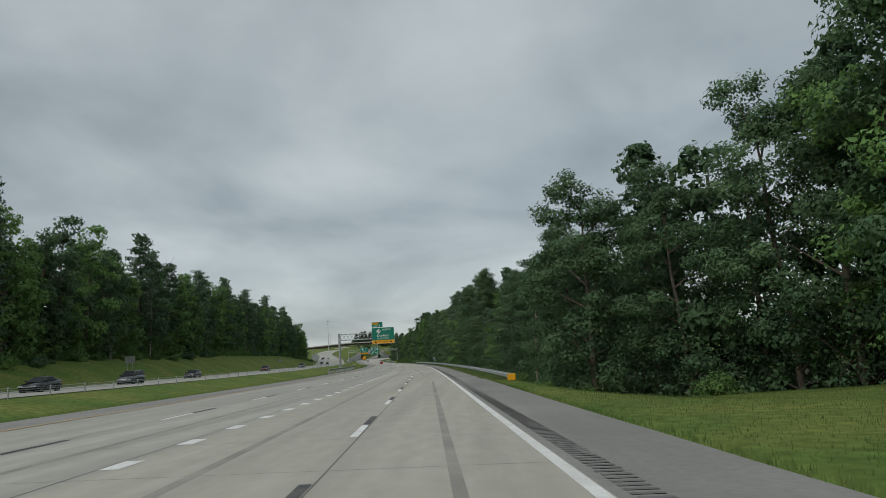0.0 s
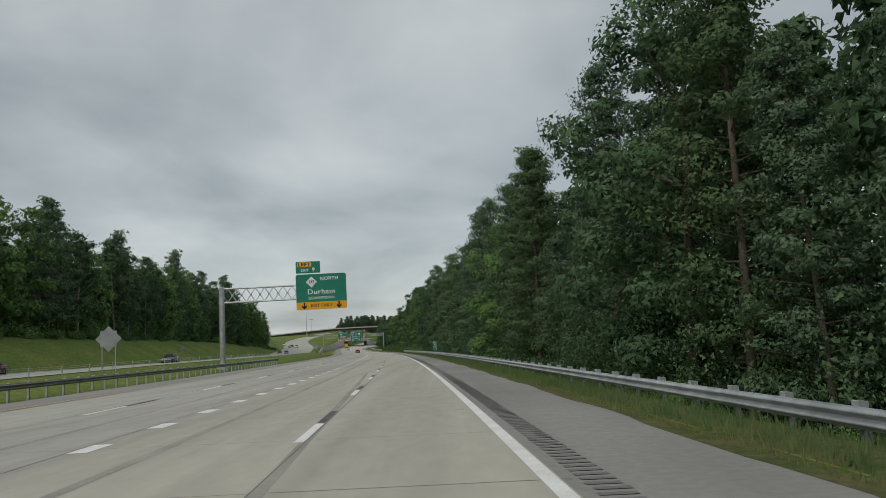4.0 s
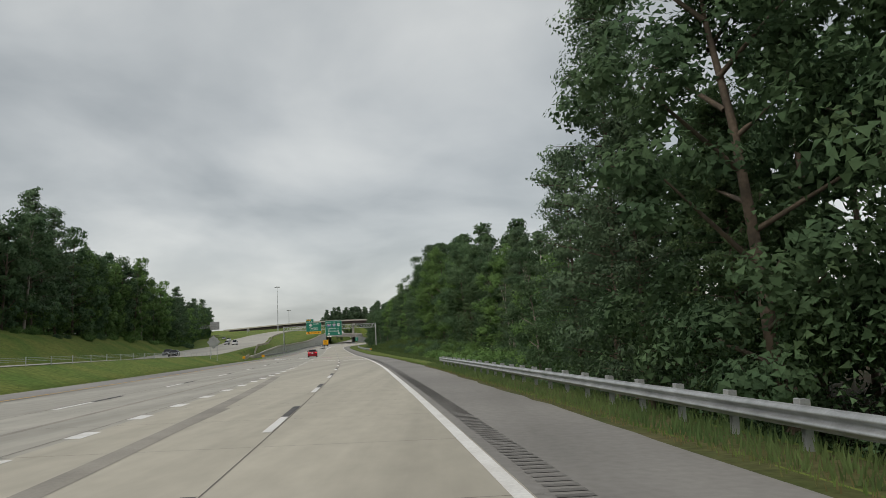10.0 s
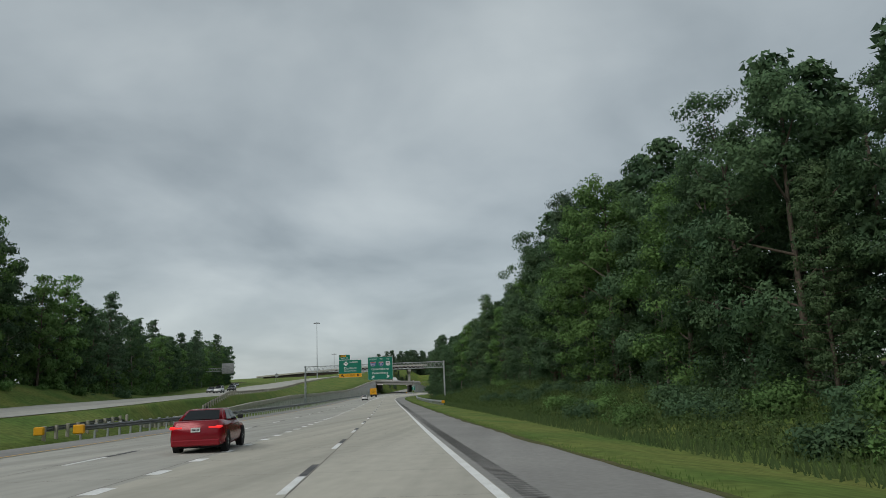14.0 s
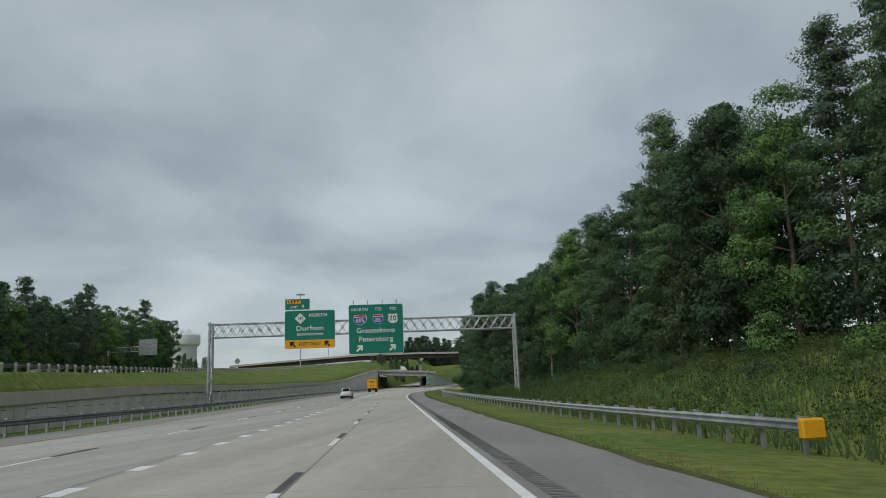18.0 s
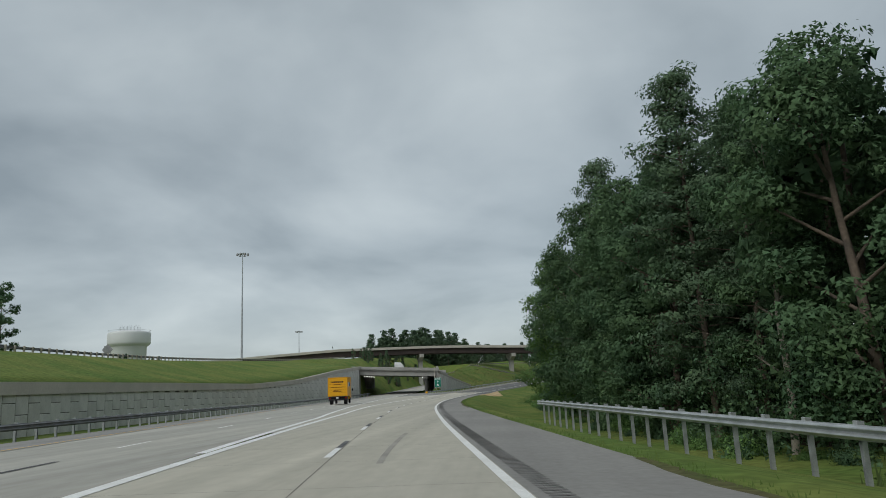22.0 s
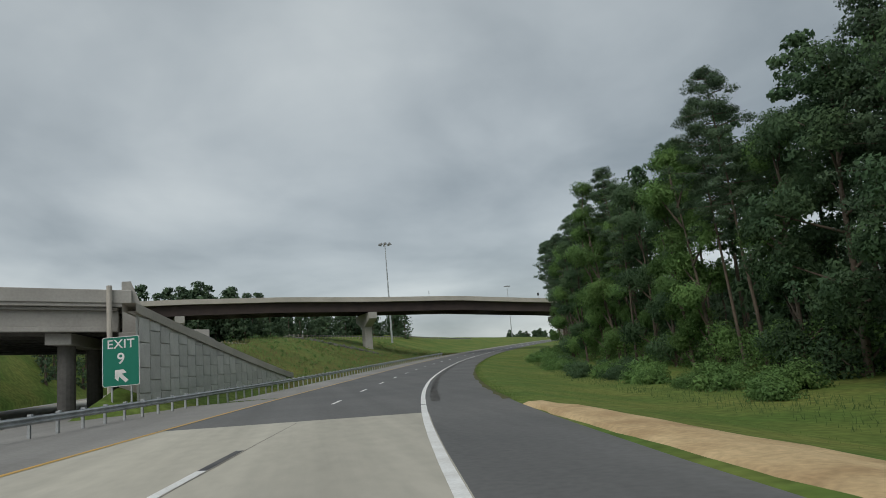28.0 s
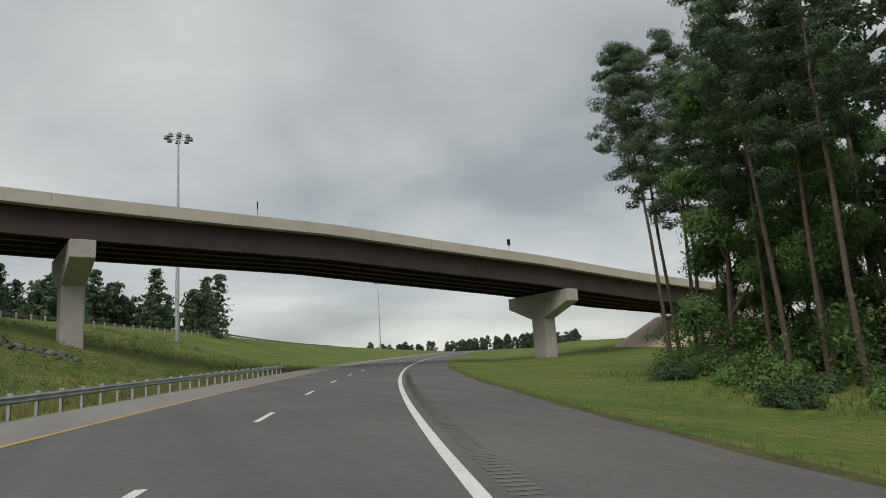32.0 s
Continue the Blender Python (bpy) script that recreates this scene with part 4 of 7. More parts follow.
# ---- curved steel flyover on hammerhead piers ----
def flyover():
    centre, radius, width = far_plan(231.7, -497.1), 1500.0, 13.0
    top = ((96.0, -2.4), (97.2, -0.6), (98.17, 1.0), (98.94, 2.9), (99.5, 3.9), (100.08, 5.0), (101, 5.7), (101.84, 6.6), (102.7, 7.0), (104.3, 6.9), (105.55, 5.2), (107.5, 2.2))

    def spot(a, off, z):
        r = radius + off
        return Vector((centre.x + r * math.cos(radians(a + FAR_TURN)), centre.y + r * math.sin(radians(a + FAR_TURN)), z + FAR_SHIFT[2]))

    def level(a):
        return at_s(a, *top)

    bridge = empty("flyover", Matrix.Identity(4), "curved steel girder flyover with pale concrete parapets", "bridge")

    def sweep(name, section, a0, a1, count, mat, label="", parent=bridge):
        verts, faces, n = [], [], len(section)
        for i in range(count + 1):
            a = a0 + (a1 - a0) * i / count
            verts += [spot(a, off, level(a) + z) for off, z in section]
            if i:
                p, q = (i - 1) * n, i * n
                faces += [(p + k, p + (k + 1) % n, q + (k + 1) % n, q + k) for k in range(n)]
        faces += [tuple(range(n))[::-1], tuple(range(count * n, count * n + n))]
        return mesh_part(name, verts, faces, mat, parent, label)

    half = width / 2
    sweep("deck", [(-half, -1.15), (half, -1.15), (half, -0.88), (-half, -0.88)], 96.6, 107.4, 80, "concrete_pale")
    for side in (-1, 1):
        a = 96.6
        while a < 107.2:
            lip = [(side * half, -1.13), (side * (half + 0.02), 0.0), (side * (half - 0.22), 0.0), (side * (half - 0.4), -0.86)]
            sweep("parapet", lip if side < 0 else lip[::-1], a + 0.0006, a + 0.2994, 2, "concrete_pale", "pale concrete parapet length with open joints")
            a += 0.3
    for k in range(5):
        o = -5.2 + k * 2.6
        sweep("girder", [(o - 0.28, -3.62), (o + 0.28, -3.62), (o + 0.28, -3.55), (o + 0.02, -3.55), (o + 0.02, -1.25), (o + 0.25, -1.25), (o + 0.25, -1.16), (o - 0.25, -1.16), (o - 0.25, -1.25), (o - 0.02, -1.25), (o - 0.02, -3.55), (o - 0.28, -3.55)], 97.0, 107.2, 60, "girder_brown", "dark brown steel plate girder")
    for a in np.arange(97.2, 107.0, 0.24):
        bm = bmesh.new()
        for z in (-1.7, -3.2):
            tube(bm, spot(a, -5.1, level(a) + z), spot(a, 5.1, level(a) + z), 0.08, n=5)
        part("cross_brace", bm, "girder_brown", bridge)
    feet = {102.76: -12.5, 101.0: -13.0, 98.75: -13.5, 104.5: -12.0, 106.1: -10.0}
    for a, foot in feet.items():
        bm = bmesh.new()
        t = level(a) - 3.75
        for y0, y1, z0, z1, z2, z3 in ((-1.05, 1.05, -3.4, -1.6, -1.2, 0.0),):
            prof = [(-1.5, z0), (1.5, z0), (6.2, z1), (6.2, z3), (-6.2, z3), (-6.2, z1)]
            fr = [bm.verts.new((x, y0, z)) for x, z in prof]
            bk = [bm.verts.new((x, y1, z)) for x, z in prof]
            bm.faces.new(fr)
            bm.faces.new(bk[::-1])
            for i in range(6):
                bm.faces.new((fr[(i + 1) % 6], fr[i], bk[i], bk[(i + 1) % 6]))
        bmesh.ops.bevel(bm, geom=bm.edges[:], offset=0.05, segments=1, affect="EDGES")
        m = Matrix.Translation(spot(a, 0, t)) @ Matrix.Rotation(radians(a + FAR_TURN), 4, "Z")
        cap = part("pier_cap", bm, "concrete", bridge, "pale hammerhead pier cap")
        cap.matrix_local = m
        bm = bmesh.new()
        box(bm, -1.4, -1.0, foot - t - 2.0, 1.4, 1.0, -3.2, 0.12)
        col = part("column", bm, "concrete", bridge, "square concrete column")
        col.matrix_local = m
        for k in range(5):
            bm = bmesh.new()
            o = -5.2 + k * 2.6
            box(bm, o - 0.3, -0.35, -0.02, o + 0.3, 0.35, 0.16, 0.01)
            b = part("bearing", bm, "steel_dark", bridge)
            b.matrix_local = m
    # paved slope below the right end
    verts, faces = [], []
    for i, a in enumerate(np.linspace(98.25, 97.5, 6)):
        up = (level(97.5) - 3.9) * i / 5 + (-12.5) * (1 - i / 5)
        for o in (-8, 0, 8):
            verts.append(spot(a, o, up))
    faces += [(i * 3 + k, i * 3 + k + 1, i * 3 + k + 4, i * 3 + k + 3) for i in range(5) for k in range(2)]
    n = len(verts)
    verts += [Vector((v.x, v.y, -16.0)) for v in verts]
    faces += [(0, 3, n + 3, n), (3, 6, n + 6, n + 3), (6, 9, n + 9, n + 6), (9, 12, n + 12, n + 9), (12, 15, n + 15, n + 12), (2, 5, n + 5, n + 2), (5, 8, n + 8, n + 5), (8, 11, n + 11, n + 8), (11, 14, n + 14, n + 11), (14, 17, n + 17, n + 14), (0, 1, n + 1, n), (1, 2, n + 2, n + 1)]
    mesh_part("slope_paving", verts, faces, "concrete_tan", bridge, "tan paved concrete slope")
    bm = bmesh.new()
    box(bm, -6.6, -1.0, -12, 6.6, 1.5, -0.9, 0.05)
    ab = part("abutment", bm, "concrete_pale", bridge)
    ab.matrix_local = Matrix.Translation(spot(97.3, 0, level(97.3))) @ Matrix.Rotation(radians(97.3 + FAR_TURN), 4, "Z")
    return spot, level


fly_spot, fly_level = flyover()
wall_panels()


# ---- signs ----
def text_part(text, size, at, parent, mat, name="lettering", bold=0.012, squeeze=1.0, depth=0.004, label=""):
    """Raised lettering in the local x-z plane, centred at (x, y, z), read from -y."""
    cu = bpy.data.curves.new(name, "FONT")
    cu.body, cu.size, cu.align_x, cu.align_y = text, size, "CENTER", "CENTER"
    cu.extrude, cu.offset, cu.space_character = depth, bold * size, 1.08
    tmp = bpy.data.objects.new(name, cu)
    me = bpy.data.meshes.new_from_object(tmp)
    bpy.data.objects.remove(tmp)
    bpy.data.curves.remove(cu)
    me.materials.clear()
    me.materials.append(M[mat])
    ob = new(name, me)
    ob.parent = parent
    ob.matrix_local = Matrix.Translation(at) @ Matrix.Rotation(math.pi / 2, 4, "X") @ Matrix.Diagonal((squeeze, 1, 1, 1))
    return tagged(ob, label)


def plate(name, x0, z0, x1, z1, y, thick, mat, parent, radius=0.0, label=""):
    """A flat panel in the x-z plane with rounded corners; its front is at y."""
    bm = bmesh.new()
    pts = []
    r = radius
    if r:
        for cx, cz, a0 in ((x1 - r, z1 - r, 0), (x0 + r, z1 - r, 90), (x0 + r, z0 + r, 180), (x1 - r, z0 + r, 270)):
            for k in range(5):
                a = radians(a0 + 22.5 * k)
                pts.append((cx + r * math.cos(a), cz + r * math.sin(a)))
    else:
        pts = [(x1, z1), (x0, z1), (x0, z0), (x1, z0)]
    return poly_plate(name, pts, y, thick, mat, parent, label, bm)


def poly_plate(name, pts, y, thick, mat, parent, label="", bm=None):
    bm = bm or bmesh.new()
    a = [bm.verts.new((x, y, z)) for x, z in pts]
    b = [bm.verts.new((x, y + thick, z)) for x, z in pts]
    n = len(pts)
    bm.faces.new(a)
    bm.faces.new(b[::-1])
    for i in range(n):
        bm.faces.new((a[(i + 1) % n], a[i], b[i], b[(i + 1) % n]))
    bmesh.ops.recalc_face_normals(bm, faces=bm.faces[:])
    return part(name, bm, mat, parent, label)


def bordered(panel_name, x0, z0, x1, z1, parent, label=""):
    """A green panel with a white border line."""
    p = plate(panel_name, x0, z0, x1, z1, 0, 0.05, "sign_white", parent, 0.3, label)
    plate("face", x0 + 0.05, z0 + 0.05, x1 - 0.05, z1 - 0.05, -0.006, 0.004, "sign_green", p, 0.26)
    return p


def arrow(parent, x, z, size, turn, mat, y=-0.014):
    """A short sign arrow, pointing up when turn is 0."""
    pts = [(-0.11, -0.5), (0.11, -0.5), (0.11, 0.05), (0.36, -0.12), (0.36, 0.16), (0, 0.5), (-0.36, 0.16), (-0.36, -0.12), (-0.11, 0.05)]
    c, s = math.cos(radians(turn)), math.sin(radians(turn))
    return poly_plate("arrow", [(x + size * (px * c - pz * s), z + size * (px * s + pz * c)) for px, pz in pts], y, 0.006, mat, parent)


def shield_outline(w, h):
    half = [(0, -0.5), (0.22, -0.42), (0.4, -0.22), (0.49, 0.05), (0.46, 0.28), (0.40, 0.46), (0.28, 0.42), (0.14, 0.42), (0, 0.47)]
    pts = half + [(-x, z) for x, z in half[-2:0:-1]]
    return [(x * w, z * h) for x, z in pts]


def route_shield(parent, x, z, w, h, number, y=-0.012):
    """An interstate shield: white rim, red band, blue field."""
    grow = lambda k: [(x + px * k, z + pz * k) for px, pz in shield_outline(w, h)]
    p = poly_plate("route_shield", grow(1.0), y, 0.006, "sign_white", parent)
    field = [(px, min(pz, z + 0.2 * h)) for px, pz in grow(0.93)]
    poly_plate("field", field, y - 0.006, 0.004, "sign_blue", p)
    band = [(px, max(pz, z + 0.235 * h)) for px, pz in grow(0.93) if pz > z + 0.1 * h]
    if len(band) > 3:
        poly_plate("band", band, y - 0.006, 0.004, "sign_red", p)
    text_part(number, h * 0.52, (x, y - 0.014, z - 0.1 * h), p, "sign_white", "number", squeeze=0.95)
    return p


def us_shield(parent, x, z, w, h, number, y=-0.012):
    half = [(0, -0.5), (0.14, -0.44), (0.36, -0.36), (0.46, -0.18), (0.44, 0.02), (0.37, 0.18), (0.47, 0.36), (0.30, 0.5), (0.15, 0.44), (0, 0.47)]
    pts = half + [(-px, pz) for px, pz in half[-2:0:-1]]
    p = poly_plate("route_shield", [(x + px * w, z + pz * h) for px, pz in pts], y, 0.006, "sign_white", parent, "white highway shield")
    text_part(number, h * 0.7, (x, y - 0.008, z), p, "sign_black", "number")
    return p


def diamond(parent, x, z, r, number, y=-0.012):
    p = poly_plate("route_diamond", [(x + r, z), (x, z + r), (x - r, z), (x, z - r)], y, 0.006, "sign_white", parent, "white diamond route marker")
    text_part(number, r * 0.78, (x, y - 0.008, z), p, "sign_black", "number", squeeze=0.85)
    return p


def left_exit_sign(m, left_x, w, z0, z1, tab_w, tab_h, strip_h, arrow_turn, label):
    """Green exit sign with a yellow strip below and an exit tab above its left corner."""
    sign = empty("overhead_sign", m, label, "road sign", "overhead guide signs")
    x0, x1 = left_x, left_x + w
    body = bordered("panel", x0, z0, x1, z1, sign)
    plate("yellow_strip", x0 + 0.05, z0 + 0.05, x1 - 0.05, z0 + strip_h, -0.012, 0.004, "sign_yellow", body, 0.18, "yellow exit-only strip")
    k = w / 6.5
    diamond(body, x0 + 0.31 * w, z1 - 1.05 * k, 0.72 * k, "147")
    text_part("NORTH", 0.64 * k, (x0 + 0.66 * w, -0.012, z1 - 0.68 * k), body, "sign_white")
    text_part("Durham", 0.9 * k, (x0 + 0.5 * w, -0.012, z1 - 2.35 * k), body, "sign_white", squeeze=1.12)
    text_part("DOWNTOWN", 0.48 * k, (x0 + 0.5 * w, -0.012, z1 - 3.15 * k), body, "sign_white")
    text_part("EXIT ONLY", 0.55 * k, (x0 + 0.5 * w, -0.018, z0 + strip_h * 0.52), body, "sign_black", squeeze=0.95)
    for f in (0.16, 0.84):
        arrow(body, x0 + f * w, z0 + strip_h * 0.52, strip_h * 0.85, arrow_turn, "sign_black", -0.022)
    tab = plate("exit_tab", x0 + 0.05, z1 + 0.08, x0 + tab_w, z1 + 0.08 + tab_h, 0, 0.05, "sign_white", sign, 0.1)
    plate("face", x0 + 0.09, z1 + 0.12, x0 + tab_w - 0.04, z1 + 0.04 + tab_h, -0.006, 0.004, "sign_green", tab, 0.08)
    plate("left_plaque", x0 + 0.3, z1 + 0.1 + tab_h * 0.54, x0 + tab_w * 0.64, z1 + tab_h * 0.98, -0.012, 0.004, "sign_yellow", tab, 0.05, "yellow plaque")
    text_part("LEFT", tab_h * 0.4, (x0 + tab_w * 0.36, -0.018, z1 + 0.04 + tab_h * 0.76), tab, "sign_black", squeeze=1.15)
    text_part("EXIT", tab_h * 0.30, (x0 + tab_w * 0.38, -0.012, z1 + 0.08 + tab_h * 0.25), tab, "sign_white")
    text_part("9", tab_h * 0.46, (x0 + tab_w * 0.72, -0.012, z1 + 0.08 + tab_h * 0.28), tab, "sign_white")
    for f in (0.2, 0.5, 0.8):
        bm = bmesh.new()
        box(bm, x0 + f * w - 0.05, 0.055, z0 + 0.2, x0 + f * w + 0.05, 0.15, z1 + (tab_h if f < 0.4 else 0))
        part("bracket", bm, "galvanised", sign)
    return sign


def truss(parent, p0, p1, height, depth, panels, r=0.07):
    """A four-chord truss between two ends, top chord first, with zigzag webs on both faces."""
    p0, p1 = Vector(p0), Vector(p1)
    d = p1 - p0
    for y in ((-depth / 2, depth / 2) if depth else (0.0,)):
        for z in (0.0, -height):
            bm = bmesh.new()
            tube(bm, p0 + Vector((0, y, z)), p1 + Vector((0, y, z)), r, n=8)
            part("chord", bm, "galvanised", parent)
        for k in range(panels):
            a, b, c = p0 + d * (k / panels), p0 + d * ((k + 0.5) / panels), p0 + d * ((k + 1) / panels)
            bm = bmesh.new()
            tube(bm, a + Vector((0, y, 0)), b + Vector((0, y, -height)), r * 0.5, n=6)
            tube(bm, b + Vector((0, y, -height)), c + Vector((0, y, 0)), r * 0.5, n=6)
            part("web", bm, "galvanised", parent)
            bm = bmesh.new()
            tube(bm, a + Vector((0, y + 0.06, -height)), b + Vector((0, y + 0.06, 0)), r * 0.5, n=6)
            tube(bm, b + Vector((0, y + 0.06, 0)), c + Vector((0, y + 0.06, -height)), r * 0.5, n=6)
            part("web", bm, "galvanised", parent)
            for q in (0.25, 0.75):
                m = a + (c - a) * q + Vector((0, y + 0.03, -height / 2))
                bm = bmesh.new()
                box(bm, m.x - 0.13, m.y - 0.05, m.z - 0.13, m.x + 0.13, m.y + 0.05, m.z + 0.13, 0.02)
                part("gusset", bm, "galvanised", parent)
    if depth:
        for k in range(panels + 1):
            a = p0 + d * (k / panels)
            bm = bmesh.new()
            for z in (0, -height):
                tube(bm, a + Vector((0, -depth / 2, z)), a + Vector((0, depth / 2, z)), r * 0.5, n=6)
            part("tie", bm, "galvanised", parent)


# cantilever gantry over the median
gantry = empty("sign_gantry", stand(203.5, 0, 0), "grey cantilever sign gantry on one stout post", "sign gantry")
bm = bmesh.new()
tube(bm, (-23.9, 0, -0.6), (-23.9, 0, 10.4), 0.36, 0.33, n=18)
tube(bm, (-23.9, 0, 10.4), (-23.9, 0, 10.48), 0.36, 0.3, n=18)
part("post", bm, "galvanised", gantry, smooth=False)
bm = bmesh.new()
tube(bm, (-23.9, 0, -0.6), (-23.9, 0, 0.45), 0.75, n=18)
part("footing", bm, "concrete", gantry)
truss(gantry, (-24.3, 0, 10.2), (-8.2, 0, 10.2), 1.75, 0, 7, 0.11)
left_exit_sign(stand(203.0, 0, 0), -14.55, 6.45, 6.95, 11.55, 3.2, 1.55, 1.0, 180, "green overhead exit sign with a yellow exit-only strip and down arrows")

# full-span gantry
span_gantry = empty("sign_gantry", stand(600.3, 0, 0), "grey full-span truss sign gantry over all lanes", "sign gantry")
truss(span_gantry, (-26.3, 0, 10.85), (15.3, 0, 10.85), 1.75, 1.5, 17, 0.09)
for x in (-26.0, 15.0):
    for y in (-0.75, 0.75):
        bm = bmesh.new()
        tube(bm, (x, y * 1.6, -1.2), (x, y, 11.1), 0.2, 0.17, n=12)
        part("leg", bm, "galvanised", span_gantry)
    bm = bmesh.new()
    for k in range(4):
        z0, z1 = k * 2.6, k * 2.6 + 2.6
        tube(bm, (x, -1.1 + 0.03 * z0, z0), (x, 1.1 - 0.03 * z1, z1), 0.06, n=6)
    part("brace", bm, "galvanised", span_gantry)
    bm = bmesh.new()
    tube(bm, (x, -1.2, -1.3), (x, -1.2, 0.15), 0.45, n=14)
    tube(bm, (x, 1.2, -1.3), (x, 1.2, 0.15), 0.45, n=14)
    part("footing", bm, "concrete", span_gantry)
left_exit_sign(stand(599.2, 0, 0), -16.15, 6.7, 7.2, 12.3, 3.35, 1.5, 1.15, 45, "green overhead exit sign with a yellow strip and slanting arrows")
guide = empty("overhead_sign", stand(599.2, 0, 0), "large green overhead guide sign with three route shields", "road sign", "overhead guide signs")
board = bordered("panel", -7.65, 6.2, -0.3, 12.85, guide)
for x, word in ((-6.15, "NORTH"), (-3.7, "TO"), (-1.7, "TO")):
    text_part(word, 0.6, (x, -0.012, 12.15), board, "sign_white")
route_shield(board, -6.1, 10.8, 1.85, 1.45, "885")
route_shield(board, -3.7, 10.8, 1.45, 1.45, "85")
us_shield(board, -1.7, 10.85, 1.45, 1.35, "70")
text_part("Greensboro", 0.95, (-4.05, -0.012, 9.3), board, "sign_white", squeeze=1.02)
text_part("Petersburg", 0.95, (-4.05, -0.012, 8.15), board, "sign_white", squeeze=1.02)
arrow(board, -6.2, 6.98, 1.15, -45, "sign_white")
arrow(board, -1.8, 6.98, 1.15, -45, "sign_white")
for x in (-7.0, -5.1, -3.1, -1.2):
    bm = bmesh.new()
    box(bm, x - 0.06, 0.06, 6.1, x + 0.06, 0.16, 13.45, 0.01)
    part("bracket", bm, "galvanised", guide)

# exit gore sign at the fork
gore_sign = empty("gore_sign", stand(838.6, -17.6, 0.0, 3), "green exit gore sign with a slanting arrow on two posts", "road sign")
gp = plate("panel", -1.05, 1.75, 1.05, 4.6, 0, 0.04, "sign_white", gore_sign, 0.12)
plate("face", -1.01, 1.79, 1.01, 4.56, -0.006, 0.004, "sign_green", gp, 0.1)
text_part("EXIT", 0.72, (0, -0.012, 4.15), gp, "sign_white")
text_part("9", 0.9, (0, -0.012, 3.3), gp, "sign_white")
arrow(gp, 0, 2.35, 0.95, 45, "sign_white")
for x in (-0.55, 0.55):
    bm = bmesh.new()
    box(bm, x - 0.05, 0.045, -0.4, x + 0.05, 0.14, 4.4, 0.01)
    part("post", bm, "galvanised", gore_sign)

# mile marker behind the rail
mile = empty("mile_marker", stand(243.3, 5.8, -1.05), "tall narrow green mile marker with a route shield", "road sign")
mp = plate("panel", -0.32, 1.75, 0.32, 3.35, 0, 0.02, "sign_white", mile, 0.04)
plate("face", -0.295, 1.775, 0.295, 3.325, -0.006, 0.004, "sign_green", mp, 0.03)
text_part("NORTH", 0.19, (0, -0.012, 3.15), mp, "sign_white")
route_shield(mp, 0, 2.78, 0.5, 0.42, "885")
text_part("MILE", 0.24, (0, -0.012, 2.37), mp, "sign_white")
text_part("9", 0.32, (0, -0.012, 2.02), mp, "sign_white")
bm = bmesh.new()
box(bm, -0.04, 0.022, -0.6, 0.04, 0.09, 3.2, 0.008)
part("post", bm, "galvanised", mile)


def sign_back(s, d, h, size, label, shape="diamond"):
    """The unpainted back of a warning sign on two posts."""
    ob = empty("warning_sign", stand(s, d, h), label, "road sign", "sign backs")
    z = 3.1
    if shape == "diamond":
        poly_plate("panel", [(size, z), (0, z + size), (-size, z), (0, z - size)], -0.02, 0.02, "sign_back", ob, "bare aluminium back")
        plate("backing", -size * 0.62, z - size * 0.62, size * 0.62, z + size * 0.62, -0.045, 0.02, "sign_back", ob)
    else:
        plate("panel", -size, z - size * 0.7, size, z + size * 0.7, -0.02, 0.02, "sign_back", ob, 0.05, "bare aluminium back")
    for x in (-size * 0.5, size * 0.5):
        bm = bmesh.new()
        box(bm, x - 0.04, 0.002, -0.5, x + 0.04, 0.07, z + size * 0.45, 0.008)
        part("post", bm, "galvanised", ob)
    return ob


sign_back(178, -28.0, 0.75, 1.15, "bare back of a diamond warning sign in the median")
sign_back(410.5, -25.6, 0.7, 1.2, "bare back of a diamond warning sign in the median")
sign_back(128, -54.5, 1.6, 0.9, "bare back of a route marker on the far bank", "square")
sign_back(300, -55.0, 1.4, 0.9, "bare back of a diamond warning sign on the far bank")
sign_back(770, -77.0, 10.6, 1.3, "bare back of a diamond warning sign on the raised road")

# gantry of the other carriageway, seen from behind
back_gantry = empty("sign_gantry", pose(*far_plan(-166.6, 704, -8.6)), "grey cantilever gantry with a sign seen from behind", "sign gantry")
bm = bmesh.new()
tube(bm, (0, 0, -6), (0, 0, 10.6), 0.35, 0.3, n=14)
part("post", bm, "galvanised", back_gantry)
truss(back_gantry, (0, 0, 10.2), (11, 0, 10.2), 1.4, 0, 5, 0.1)
plate("panel", 9.6, 7.6, 15.2, 12.3, -0.1, 0.06, "sign_back", back_gantry, 0.1, "bare aluminium sign back")
for z in (8.1, 9.2, 10.4, 11.6):
    bm = bmesh.new()
    box(bm, 9.7, -0.2, z, 15.1, -0.11, z + 0.1)
    part("stiffener", bm, "galvanised", back_gantry)


